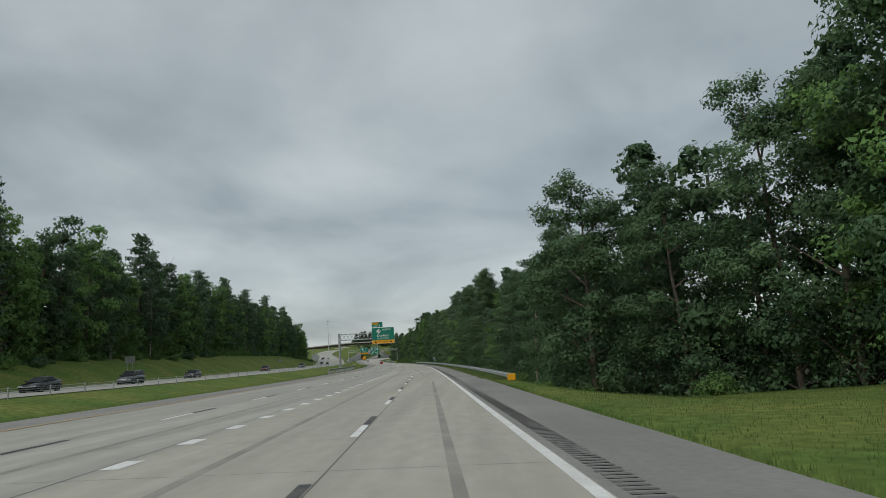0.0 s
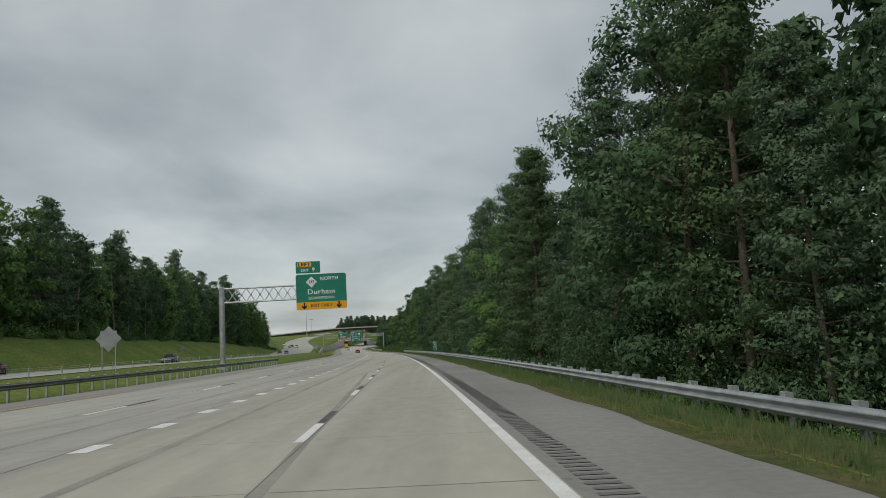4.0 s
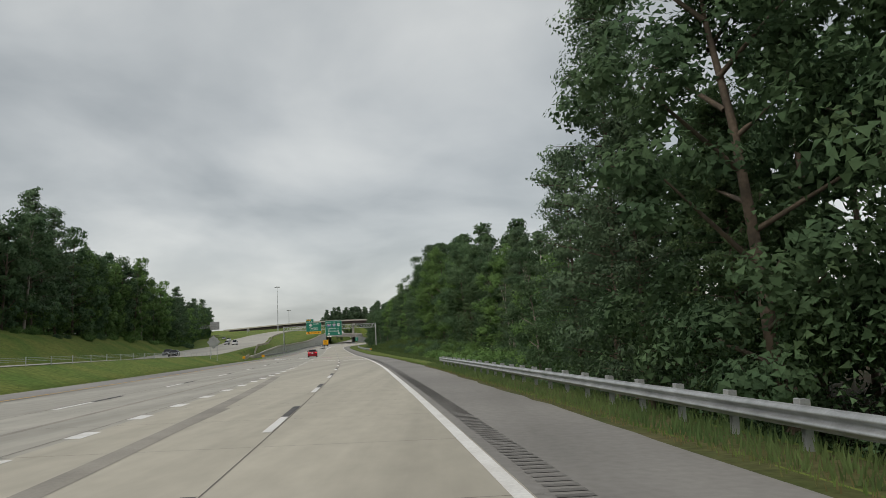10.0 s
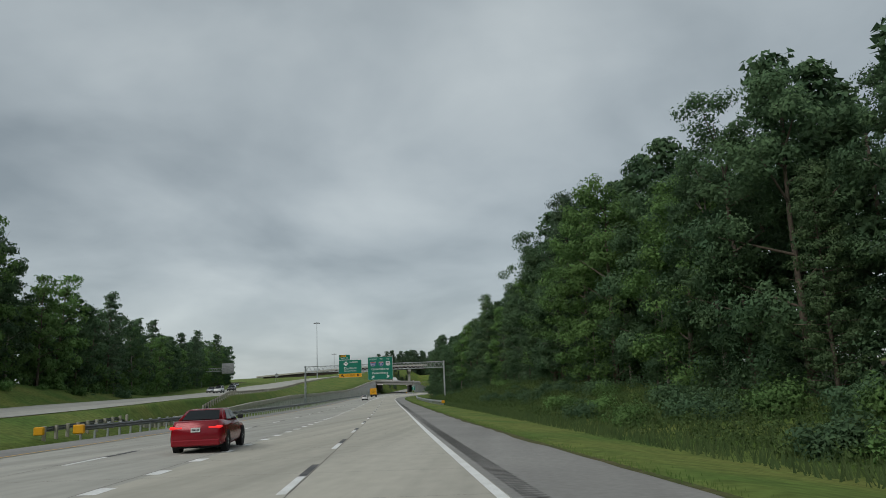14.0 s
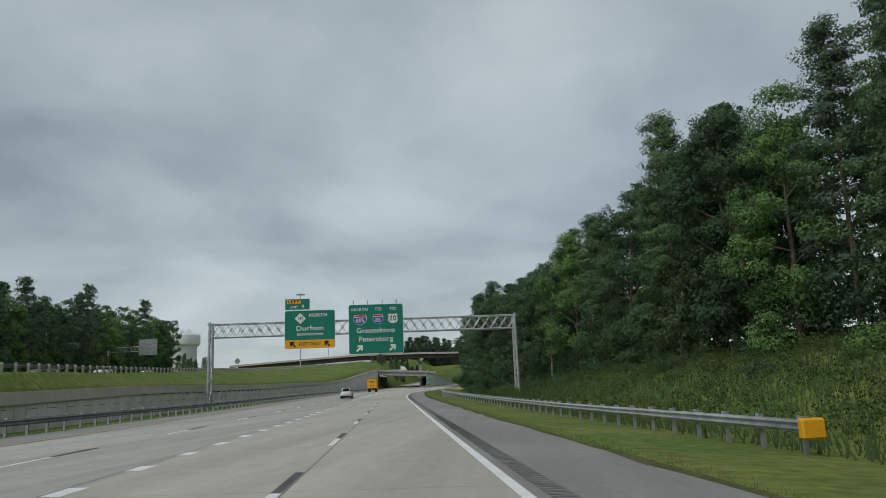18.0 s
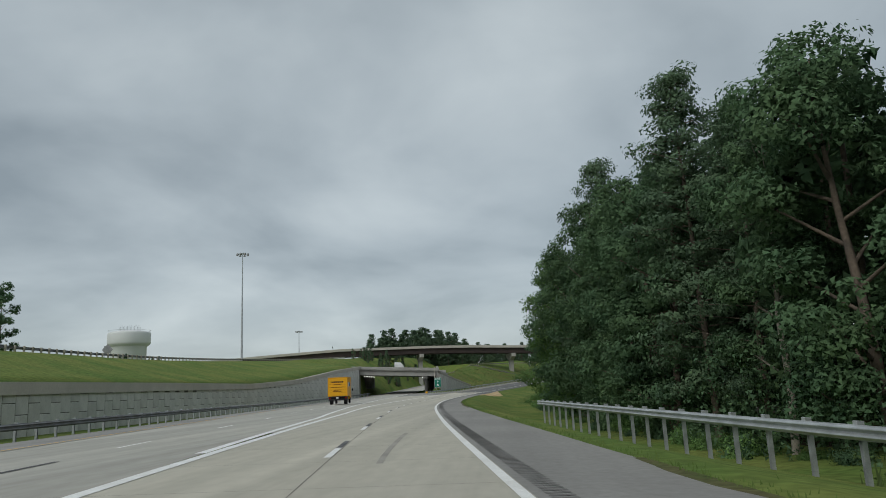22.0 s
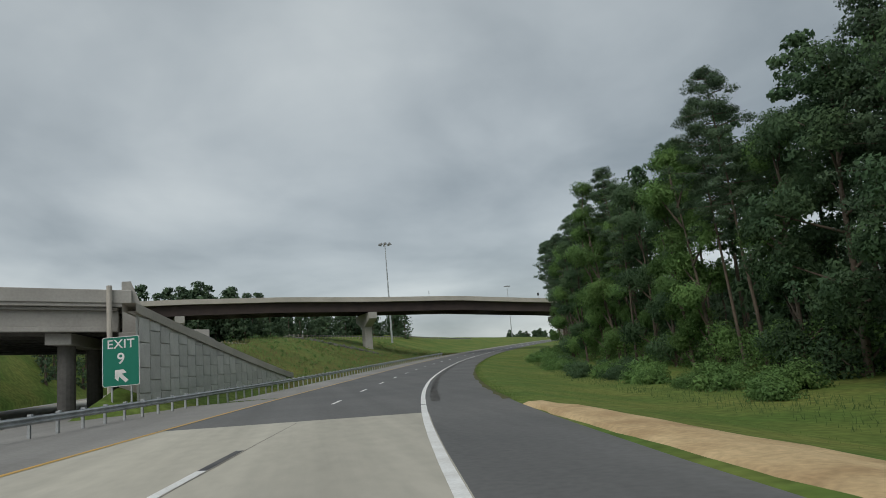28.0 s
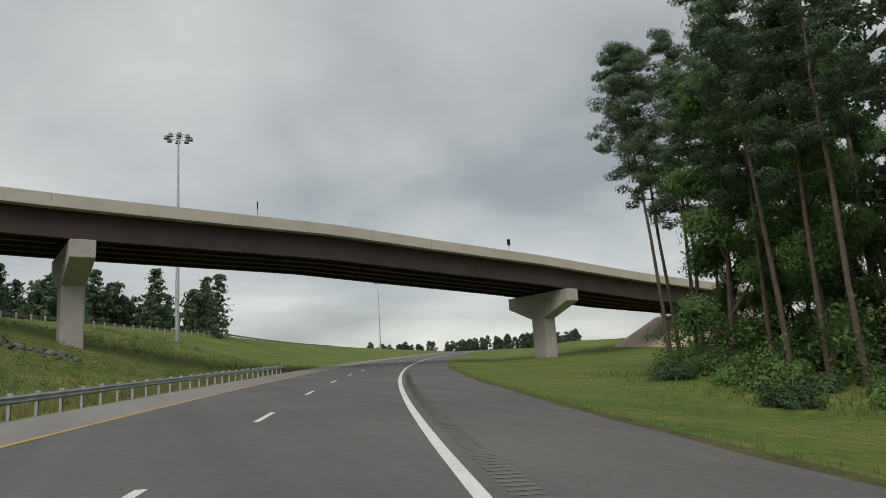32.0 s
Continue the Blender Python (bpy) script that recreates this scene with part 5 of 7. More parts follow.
# ---- high mast lights ----
def high_mast(x, y, z0, z1, label, heads=8):
    ob = empty("high_mast_light", pose(*far_plan(x, y, z0)), label, "street lamp", "high mast lights")
    h = z1 - z0
    bm = bmesh.new()
    for k in range(4):
        tube(bm, (0, 0, -3 if k == 0 else h * k / 4), (0, 0, h * (k + 1) / 4), 0.36 - 0.06 * k, 0.30 - 0.06 * k, n=12)
    part("mast", bm, "galvanised", ob)
    bm = bmesh.new()
    tube(bm, (0, 0, h - 0.5), (0, 0, h + 0.1), 0.35, n=12)
    n = 20
    ring = [(1.5 * math.cos(6.283 * k / n), 1.5 * math.sin(6.283 * k / n), h - 0.3) for k in range(n)]
    for k in range(n):
        tube(bm, ring[k], ring[(k + 1) % n], 0.05, n=5)
    for k in range(4):
        tube(bm, (0, 0, h - 0.3), ring[k * 5], 0.04, n=5)
    part("ring", bm, "galvanised", ob)
    for k in range(heads):
        a = 6.283 * k / heads
        bm = bmesh.new()
        tube(bm, (1.8 * math.cos(a), 1.8 * math.sin(a), h - 0.75), (1.8 * math.cos(a), 1.8 * math.sin(a), h - 0.15), 0.42, 0.22, n=10)
        part("lamp_head", bm, "weathered_steel", ob)
    return ob


high_mast(-146.0, 841.3, -1.5, 33.6, "tall galvanised high mast light with a ring of lamp heads")
high_mast(-42.8, 1014.3, -6.0, 28.0, "tall galvanised high mast light beyond the flyover")
high_mast(72, 1251, -3.0, 38.0, "distant high mast light beyond the crest")
high_mast(-168, 995, -4.0, 20.5, "distant high mast light behind the flyover")

# ---- water tower ----
tank = empty("water_tower", pose(*far_plan(-359, 1180, -1)), "white pedestal water tower with antennas above the trees", "water tower")
bm = bmesh.new()
prof = [(13.6, -10), (13.6, 31.5), (14.2, 32.2), (16.2, 33.6), (16.6, 35.0), (16.6, 42.2), (16.3, 43.4), (12, 44.6), (0.1, 45.2)]
n = 48
rings = [[bm.verts.new((r * math.cos(6.28318 * k / n), r * math.sin(6.28318 * k / n), z)) for k in range(n)] for r, z in prof]
for a, b in zip(rings, rings[1:]):
    for k in range(n):
        bm.faces.new((a[k], a[(k + 1) % n], b[(k + 1) % n], b[k]))
part("tank", bm, "tank_white", tank, smooth=True)
bm = bmesh.new()
for k in range(16):
    x = -9 + k * 1.2
    bm = bmesh.new()
    tube(bm, (x, 0, 44.6), (x, 0, 48 + (k * 7 % 5) * 0.5), 0.16, n=5)
    part("antenna", bm, "galvanised", tank)
bm = bmesh.new()
for k in range(36):
    a, b = 6.28318 * k / 36, 6.28318 * (k + 1) / 36
    tube(bm, (16.4 * math.cos(a), 16.4 * math.sin(a), 45.0), (16.4 * math.cos(b), 16.4 * math.sin(b), 45.0), 0.09, n=4)
part("handrail", bm, "galvanised", tank)

# chevrons and posts on the flyover's parapet
for a, wide in ((99.15, 0.5), (100.4, 0.12), (102.2, 0.12), (104.4, 0.4)):
    p = fly_spot(a, -6.4, fly_level(a) - 0.05)
    ob = empty("chevron_sign", Matrix.Translation(p) @ Matrix.Rotation(radians(a - 90 + FAR_TURN), 4, "Z"), "small black sign on a post on the parapet", "road sign", "parapet signs")
    bm = bmesh.new()
    box(bm, -0.04, -0.04, 0, 0.04, 0.04, 1.4)
    part("post", bm, "galvanised", ob)
    plate("panel", -wide / 2, 0.75, wide / 2, 1.55, -0.06, 0.02, "sign_black", ob)

# ---- lettering on the road ----
def road_text(text, s, d, length, width, mat="paint_white", h=0.008):
    ob = empty("road_lettering", stand(s, d, crown(d) + h), "worn white lettering painted on the concrete", "road marking", "road lettering")
    cu = bpy.data.curves.new("letters", "FONT")
    cu.body, cu.size, cu.align_x, cu.align_y, cu.offset = text, 1.0, "CENTER", "CENTER", 0.015
    tmp = bpy.data.objects.new("letters", cu)
    me = bpy.data.meshes.new_from_object(tmp)
    bpy.data.objects.remove(tmp)
    xs = [v.co.x for v in me.vertices]
    k = width / (max(xs) - min(xs))
    for v in me.vertices:
        v.co.x, v.co.y, v.co.z = v.co.x * k, v.co.y * length / 0.73, -0.02 * v.co.x * k
    me.materials.clear()
    me.materials.append(M[mat])
    t = new("letters", me)
    t.parent = ob
    return ob


def flat_plate(name, pts, mat, parent, h=0.0):
    me = bpy.data.meshes.new(name)
    me.from_pydata([(x, y, h - 0.02 * x) for x, y in pts], [], [tuple(range(len(pts)))])
    me.materials.append(M[mat])
    ob = new(name, me)
    ob.parent = parent
    return ob


road_text("NORTH", 366.2, -1.75, 2.5, 2.75)
road_text("NORTH", 366.2, -5.5, 2.5, 2.75)
for d in (-1.75, -5.7):
    sh = empty("road_shield", stand(396.6, d, crown(d) + 0.007), "interstate shield painted on the concrete lane", "road marking", "painted shields")
    grow = lambda k, lo=-9.0, hi=9.0: [(x * 2.1 * k, min(max(z * 4.6 * k, lo), hi)) for x, z in shield_outline(1, 1)]
    flat_plate("rim", grow(1.0), "sign_white", sh)
    flat_plate("field", grow(0.92, hi=0.9), "sign_blue", sh, 0.004)
    flat_plate("band", [(x, y) for x, y in grow(0.92, lo=1.1) if y > 0.4], "sign_red", sh, 0.004)
    t = road_text("885", 396.3, d, 1.9, 1.5, "sign_white", 0.016)
    lettering = t.children[0]
    lettering.parent = sh
    lettering.matrix_local = Matrix.Translation((0, -0.3, 0.008))
    bpy.data.objects.remove(t)
for d in (-9.1, -12.9):
    dm = empty("road_diamond", stand(395, d, crown(d) + 0.007), "white route diamond with black surround painted on the lane", "road marking", "painted diamonds")
    flat_plate("surround", [(1.5, 0), (0, 3.4), (-1.5, 0), (0, -3.4)], "paint_black", dm)
    flat_plate("field", [(0.85, -1.4), (0.85, 1.4), (0, 2.6), (-0.85, 1.4), (-0.85, -1.4), (0, -2.6)], "sign_white", dm, 0.004)
    t = road_text("147", 395, d, 2.0, 1.2, "paint_black", 0.016)
    lettering = t.children[0]
    lettering.parent = dm
    lettering.matrix_local = Matrix.Translation((0, 0, 0.008))
    bpy.data.objects.remove(t)


# ---- vehicles ----
def loft(bm, rows):
    """Skin over closed cross-sections with the same number of points, with end caps."""
    rings = [[bm.verts.new(p) for p in row] for row in rows]
    n = len(rings[0])
    for a, b in zip(rings, rings[1:]):
        for k in range(n):
            bm.faces.new((a[k], a[(k + 1) % n], b[(k + 1) % n], b[k]))
    bm.faces.new(rings[0][::-1])
    bm.faces.new(rings[-1])
    bmesh.ops.recalc_face_normals(bm, faces=bm.faces[:])


def body_ring(y, hw, z0, zb, zt, inset):
    """Half-rounded section of a car body: sill, flank, shoulder, top."""
    side = [(hw - 0.10, z0), (hw - 0.02, z0 + 0.10), (hw, (z0 + zb) / 2), (hw - 0.03, zb), (hw - inset, zt)]
    pts = side + [(-x, z) for x, z in side[::-1]]
    return [(x, y, z) for x, z in pts]


def wheel(parent, x, y, r, wide):
    side = 1 if x > 0 else -1
    bm = bmesh.new()
    n = 24
    prof = [(r * 0.64, -wide / 2), (r * 0.95, -wide / 2), (r, -wide / 2 + 0.03), (r, wide / 2 - 0.03), (r * 0.95, wide / 2), (r * 0.64, wide / 2)]
    rings = [[bm.verts.new((w, q * math.cos(6.28318 * k / n), q * math.sin(6.28318 * k / n))) for k in range(n)] for q, w in prof]
    for a, b in zip(rings, rings[1:] + rings[:1]):
        for k in range(n):
            bm.faces.new((a[k], a[(k + 1) % n], b[(k + 1) % n], b[k]))
    bmesh.ops.recalc_face_normals(bm, faces=bm.faces[:])
    w = part("wheel", bm, "rubber_black", parent, "black rubber tyre")
    w.matrix_local = Matrix.Translation((x, y, r))
    bm = bmesh.new()
    tube(bm, (side * wide * 0.1, 0, 0), (side * wide * 0.3, 0, 0), r * 0.64, r * 0.62, n=20)
    tube(bm, (side * wide * 0.3, 0, 0), (side * wide * 0.44, 0, 0), r * 0.14, n=10)
    for k in range(5):
        a = 6.28318 * k / 5
        c, s = math.cos(a), math.sin(a)
        tube(bm, (side * wide * 0.38, 0.1 * r * c, 0.1 * r * s), (side * wide * 0.36, 0.6 * r * c, 0.6 * r * s), r * 0.1, r * 0.07, n=5)
    part("rim", bm, "alloy", w)


def quad_pane(name, pts, mat, parent, thick=0.012, label=""):
    """A pane with thickness from four corners."""
    p = [Vector(q) for q in pts]
    nrm = (p[1] - p[0]).cross(p[3] - p[0]).normalized() * thick
    bm = bmesh.new()
    a, b = [bm.verts.new(q + nrm) for q in p], [bm.verts.new(q - nrm) for q in p]
    bm.faces.new(a)
    bm.faces.new(b[::-1])
    for i in range(4):
        bm.faces.new((a[(i + 1) % 4], a[i], b[i], b[(i + 1) % 4]))
    bmesh.ops.recalc_face_normals(bm, faces=bm.faces[:])
    return part(name, bm, mat, parent, label)


def soften(bm, r):
    """Rounds the edges that turn by more than some 12 degrees."""
    es = [e for e in bm.edges if len(e.link_faces) == 2 and e.calc_face_angle(0) > 0.2]
    bmesh.ops.bevel(bm, geom=es, offset=r, segments=2, affect="EDGES", clamp_overlap=True)


def car(m, paint, label, kind="sedan", braking=False, category="car", group=""):
    """A passenger car: +y is its front, its rear bumper at y = 0."""
    L, W, belt, roof, r = (4.7, 0.9, 0.98, 1.46, 0.33) if kind == "sedan" else (4.55, 0.91, 1.08, 1.68, 0.35)
    suv = kind == "suv"
    ob = empty("car", m, label, category, group)
    z0 = 0.22 if not suv else 0.28
    deck = belt + 0.08 if not suv else belt + 0.04
    rows = [body_ring(0.0, W * 0.86, z0 + 0.16, 0.72, deck - 0.06, 0.16), body_ring(0.12, W * 0.95, z0 + 0.04, 0.78, deck, 0.12), body_ring(0.6, W, z0, 0.84, deck + 0.01, 0.11),
            body_ring(1.6, W, z0 - 0.02, 0.86, belt + 0.02, 0.10), body_ring(3.1, W, z0 - 0.02, 0.84, belt - 0.03, 0.11), body_ring(4.0, W * 0.97, z0, 0.78, belt - 0.14, 0.16),
            body_ring(L - 0.2, W * 0.88, z0 + 0.06, 0.66, belt - 0.26, 0.22), body_ring(L, W * 0.74, z0 + 0.14, 0.58, belt - 0.36, 0.2)]
    bm = bmesh.new()
    loft(bm, rows)
    soften(bm, 0.035)
    part("body", bm, paint, ob, smooth=True)
    y0, y1, y2, y3 = (0.62, 1.35, 2.35, 3.35) if not suv else (0.06, 0.42, 2.45, 3.45)
    wb, wt = W - 0.1, W - 0.27
    zb = belt + 0.0
    low4 = [(-wb, y0, zb + 0.06), (wb, y0, zb + 0.06), (wb, y3, zb - 0.04), (-wb, y3, zb - 0.04)]
    top4 = [(-wt, y1, roof - 0.04), (wt, y1, roof - 0.04), (wt, y2, roof - 0.03), (-wt, y2, roof - 0.03)]
    bm = bmesh.new()
    a, b = [bm.verts.new(p) for p in low4], [bm.verts.new(p) for p in top4]
    for i in range(4):
        bm.faces.new((a[i], a[(i + 1) % 4], b[(i + 1) % 4], b[i]))
    bm.faces.new(b)
    bm.faces.new(a[::-1])
    bmesh.ops.recalc_face_normals(bm, faces=bm.faces[:])
    soften(bm, 0.05)
    part("cabin", bm, paint, ob, smooth=True)

    def on(f0, f1, g0, g1, p, q, u, v, out):
        """Four points on the cabin face p-q-v-u between fractions along and up."""
        p, q, u, v = (Vector(x) for x in (p, q, u, v))
        get = lambda f, g: (p.lerp(q, f)).lerp(u.lerp(v, f), g) + Vector(out)
        return [get(f0, g0), get(f1, g0), get(f1, g1), get(f0, g1)]

    quad_pane("rear_window", on(0.1 if not suv else 0.15, 0.9 if not suv else 0.85, 0.1, 0.88, low4[0], low4[1], top4[0], top4[1], (0, -0.012, 0.006)), "glass_dark", ob, label="dark rear window")
    quad_pane("windscreen", on(0.06, 0.94, 0.06, 0.92, low4[2], low4[3], top4[2], top4[3], (0, 0.01, 0.004)), "glass_dark", ob)
    for side, (i, j) in ((1, (1, 2)), (-1, (0, 3))):
        for f0, f1 in ((0.16, 0.50), (0.54, 0.88)) if not suv else ((0.06, 0.30), (0.33, 0.60), (0.63, 0.9)):
            quad_pane("side_window", on(f0, f1, 0.1, 0.88, low4[i], low4[j], top4[i], top4[j], (side * 0.008, 0, 0)), "glass_dark", ob)
        bm = bmesh.new()
        box(bm, side * (W + 0.02) - 0.1, 3.0, belt + 0.02, side * (W + 0.02) + 0.1, 3.12, belt + 0.17, 0.03)
        part("mirror", bm, "plastic_dark", ob)
        bm = bmesh.new()
        if suv:
            box(bm, -0.055, -0.03, -0.18, 0.055, 0.09, 0.32, 0.03)
            bmesh.ops.transform(bm, matrix=Matrix.Translation((side * (wb - 0.065), y0 + 0.09, belt + 0.1)) @ Matrix.Rotation(side * -0.27, 4, "Y") @ Matrix.Rotation(-0.48, 4, "X"), verts=bm.verts)
        else:
            box(bm, side * W * 0.7 - 0.23, -0.006, 0.80, side * W * 0.7 + 0.2, 0.3, 0.90, 0.03)
        part("tail_light", bm, "brake_glow" if braking else "lamp_red", ob, "red tail light")
        bm = bmesh.new()
        box(bm, side * (W - 0.32) - 0.2, L - 0.22, 0.58, side * (W - 0.32) + 0.2, L - 0.06, 0.70, 0.03)
        part("headlight", bm, "lamp_clear", ob)
        for y in (0.95, L - 0.92):
            bm = bmesh.new()
            tube(bm, (side * (W - 0.22), y, r), (side * (W + 0.004), y, r), r + 0.055, n=22)
            part("wheel_arch", bm, "rubber_black", ob)
            wheel(ob, side * (W - 0.09), y, r, 0.2)
        for y in (1.55, 2.6):
            bm = bmesh.new()
            box(bm, side * W - 0.03, y, 0.86, side * W + 0.025, y + 0.2, 0.89, 0.008)
            part("door_handle", bm, paint, ob)
    bm = bmesh.new()
    box(bm, -W + 0.1, -0.03, z0 + 0.02, W - 0.1, 0.2, z0 + 0.24 if not suv else z0 + 0.2, 0.04)
    part("bumper", bm, "plastic_dark" if suv else paint, ob)
    bm = bmesh.new()
    box(bm, -0.155, -0.035, 0.70, 0.155, -0.01, 0.85, 0.006)
    pl = part("plate", bm, "sign_white", ob, "pale number plate")
    bm = bmesh.new()
    for k in range(6):
        box(bm, -0.12 + k * 0.042, -0.04, 0.745, -0.092 + k * 0.042, -0.034, 0.8)
    part("plate_bars", bm, "sign_black", pl)
    bm = bmesh.new()
    tube(bm, (0, 0.02, 0.93), (0, 0.075, 0.93), 0.055, n=16)
    part("badge", bm, "alloy", ob)
    bm = bmesh.new()
    box(bm, -0.03, 1.5, roof - 0.02, 0.03, 1.7, roof + 0.06, 0.015)
    part("aerial", bm, "plastic_dark", ob)
    bm = bmesh.new()
    box(bm, -W + 0.15, 0.3, 0.16, W - 0.15, L - 0.3, z0 + 0.12, 0.03)
    part("underbody", bm, "rubber_black", ob)
    return ob


car(stand(414.5, -8.3, crown(-8.3), 1.5), "car_red", "glossy red sedan with lit brake lights", "sedan", True)
car(stand(616.8, -9.4, crown(-9.4), 0.5), "car_white", "white compact crossover with tall red tail lights", "suv")

tpl = {}
for name, paint, kind, label in (("a", "car_black", "sedan", "black sedan on the opposite carriageway"), ("b", "car_grey", "suv", "dark grey sport utility car on the opposite carriageway"),
                                 ("c", "car_black", "sedan", "black sedan on the opposite carriageway"), ("d", "car_maroon", "sedan", "dark red car on the opposite carriageway"),
                                 ("e", "car_grey", "sedan", "grey car on the opposite carriageway"), ("f", "car_white", "suv", "white sport utility car on the opposite carriageway"), ("g", "car_silver", "sedan", "silver car on the opposite carriageway")):
    tpl[name] = (paint, kind, label)
for key, s, d in (("a", 68, -37.5), ("b", 88, -37.5), ("c", 124, -41.5), ("d", 186, -41.5), ("e", 232, -38), ("c", 450, -40.5), ("e", 462, -44.5), ("f", 566, -44), ("g", 580, -48), ("a", 602, -46), ("f", 640, -52), ("g", 690, -58)):
    paint, kind, label = tpl[key]
    dd = d if s < 480 else opp_near(s) + (d + 33)
    car(stand(s, dd, opp_rise(s) + 0.02, 180), paint, label, kind, group="oncoming cars")


def box_truck(m):
    """A rental box truck seen from behind: +y is its front, the tail of its box at y = 0."""
    ob = empty("box_truck", m, "yellow box truck with dark lettering bars on its rear door", "truck")

    def piece(name, a, mat, label="", bevel=0.02, parent=ob):
        bm = bmesh.new()
        box(bm, *a, bevel)
        return part(name, bm, mat, parent, label)

    cargo = piece("cargo_box", (-1.2, 0.0, 1.0, 1.2, 4.9, 3.35), "van_yellow", "yellow cargo box", 0.04)
    door = piece("rear_door", (-1.08, -0.03, 1.12, 1.08, 0.02, 3.22), "van_yellow", "yellow roll-up door", 0.01)
    for k in range(1, 6):
        piece("door_groove", (-1.07, -0.034, 1.12 + k * 0.35, 1.07, -0.028, 1.13 + k * 0.35), "car_maroon", "", 0, door)
    # lettering bars
    for i, (z, h, x0, x1, n, mat) in enumerate(((2.72, 0.2, -0.78, 0.78, 6, "sign_black"), (2.46, 0.1, -0.5, 0.5, 10, "car_maroon"), (2.12, 0.08, -0.85, 0.85, 18, "car_maroon"), (1.75, 0.09, -0.42, 0.45, 9, "car_maroon"), (1.58, 0.1, -0.6, 0.5, 12, "car_maroon"))):
        bm = bmesh.new()
        for k in range(n):
            a = x0 + (x1 - x0) * k / n
            box(bm, a, -0.042, z, a + (x1 - x0) / n * 0.72, -0.034, z + h)
        bmesh.ops.transform(bm, matrix=Matrix.Shear("XZ", 4, (0.0, 0.0)), verts=bm.verts)
        part("lettering_bar", bm, mat, door)
    for side in (-1, 1):
        piece("corner_post", (side * 1.2 - 0.06, -0.04, 1.0, side * 1.2 + 0.06, 0.05, 3.4), "van_yellow", "", 0.01)
        piece("tail_light", (side * 1.02 - 0.12, -0.06, 0.72, side * 1.02 + 0.12, 0.0, 0.86), "lamp_red", "red tail light")
        piece("side_stripe", (side * 1.206 - 0.003, 1.6, 2.25, side * 1.206 + 0.003, 3.9, 2.72), "sign_blue", "dark blue side panel", 0)
        piece("side_stripe", (side * 1.212 - 0.003, 1.3, 2.2, side * 1.212 + 0.003, 2.3, 2.8), "sign_white", "white side panel", 0)
        for k, y in enumerate((0.9, 5.55)):
            wheel(ob, side * (0.92 if k == 0 else 0.9), y, 0.4, 0.42 if k == 0 else 0.24)
        piece("mirror", (side * 1.32 - 0.1, 5.5, 1.6, side * 1.32 + 0.1, 5.6, 1.95), "plastic_dark", "", 0.02)
        piece("mirror_arm", (side * 1.12 - 0.12, 5.52, 1.7, side * 1.12 + 0.12, 5.57, 1.75), "plastic_dark", "", 0.005)
    piece("roof_cap", (-1.24, -0.05, 3.35, 1.24, 4.95, 3.42), "van_yellow", "", 0.02)
    piece("bumper", (-1.15, -0.16, 0.5, 1.15, 0.0, 0.68), "plastic_dark", "black step bumper", 0.03)
    piece("tail_gate_frame", (-1.2, -0.06, 0.88, 1.2, 0.1, 1.02), "plastic_dark", "", 0.02)
    piece("plate", (-0.2, -0.18, 0.74, 0.12, -0.15, 0.9), "sign_white", "pale number plate", 0.005)
    piece("chassis", (-0.5, 0.1, 0.5, 0.5, 5.8, 0.95), "rubber_black", "", 0.02)
    piece("wheel_guard", (-1.15, 0.4, 0.5, 1.15, 1.45, 0.95), "rubber_black", "", 0.05)
    bm = bmesh.new()
    rows = [[(-1.0, y, 0.55), (1.0, y, 0.55), (1.0, y, a), (0.92, y, b), (-0.92, y, b), (-1.0, y, a)] for y, a, b in ((4.98, 1.5, 2.3), (5.7, 1.5, 2.3), (6.3, 1.35, 1.5), (7.0, 1.15, 1.25))]
    loft(bm, rows)
    part("cab", bm, "van_yellow", ob, "yellow cab")
    for side in (-1, 1):
        quad_pane("side_window", [(side * 1.0, 5.15, 1.5), (side * 1.0, 5.85, 1.5), (side * 0.95, 5.7, 2.15), (side * 0.95, 5.15, 2.15)], "glass_dark", ob)
    return ob


box_truck(stand(732.8, -15.9, crown(-15) + 0.0, 4) @ Matrix.Scale(1.2, 4))


def semi(m):
    ob = empty("semi_truck", m, "white articulated lorry crossing the low bridge", "truck")

    def piece(name, a, mat, label="", bevel=0.05):
        bm = bmesh.new()
        box(bm, *a, bevel)
        return part(name, bm, mat, ob, label)

    piece("trailer", (-1.28, 3.0, 1.15, 1.28, 13.5, 2.35), "car_white", "low white trailer load")
    bm = bmesh.new()
    loft(bm, [[(-1.2, y, 0.6), (1.2, y, 0.6), (1.2, y, a), (1.0, y, b), (-1.0, y, b), (-1.2, y, a)] for y, a, b in ((14.2, 2.9, 3.9), (16.0, 2.9, 3.8), (16.9, 2.2, 2.9), (17.4, 1.75, 1.9), (18.8, 1.5, 1.65))])
    part("cab", bm, "car_white", ob, "white cab")
    quad_pane("windscreen", [(-1.05, 16.98, 2.2), (1.05, 16.98, 2.2), (0.95, 16.6, 2.85), (-0.95, 16.6, 2.85)], "glass_dark", ob)
    piece("chassis", (-0.5, 0.5, 0.7, 0.5, 17, 1.15), "rubber_black")
    for y in (1.2, 2.5, 13.6, 14.8, 17.8):
        for side in (-1, 1):
            wheel(ob, side * 1.0, y, 0.5, 0.45)
    return ob


semi(Matrix.Translation(far_plan(-112.0, 851.0, -7.9)) @ Matrix.Rotation(radians(-74 + FAR_TURN), 4, "Z"))


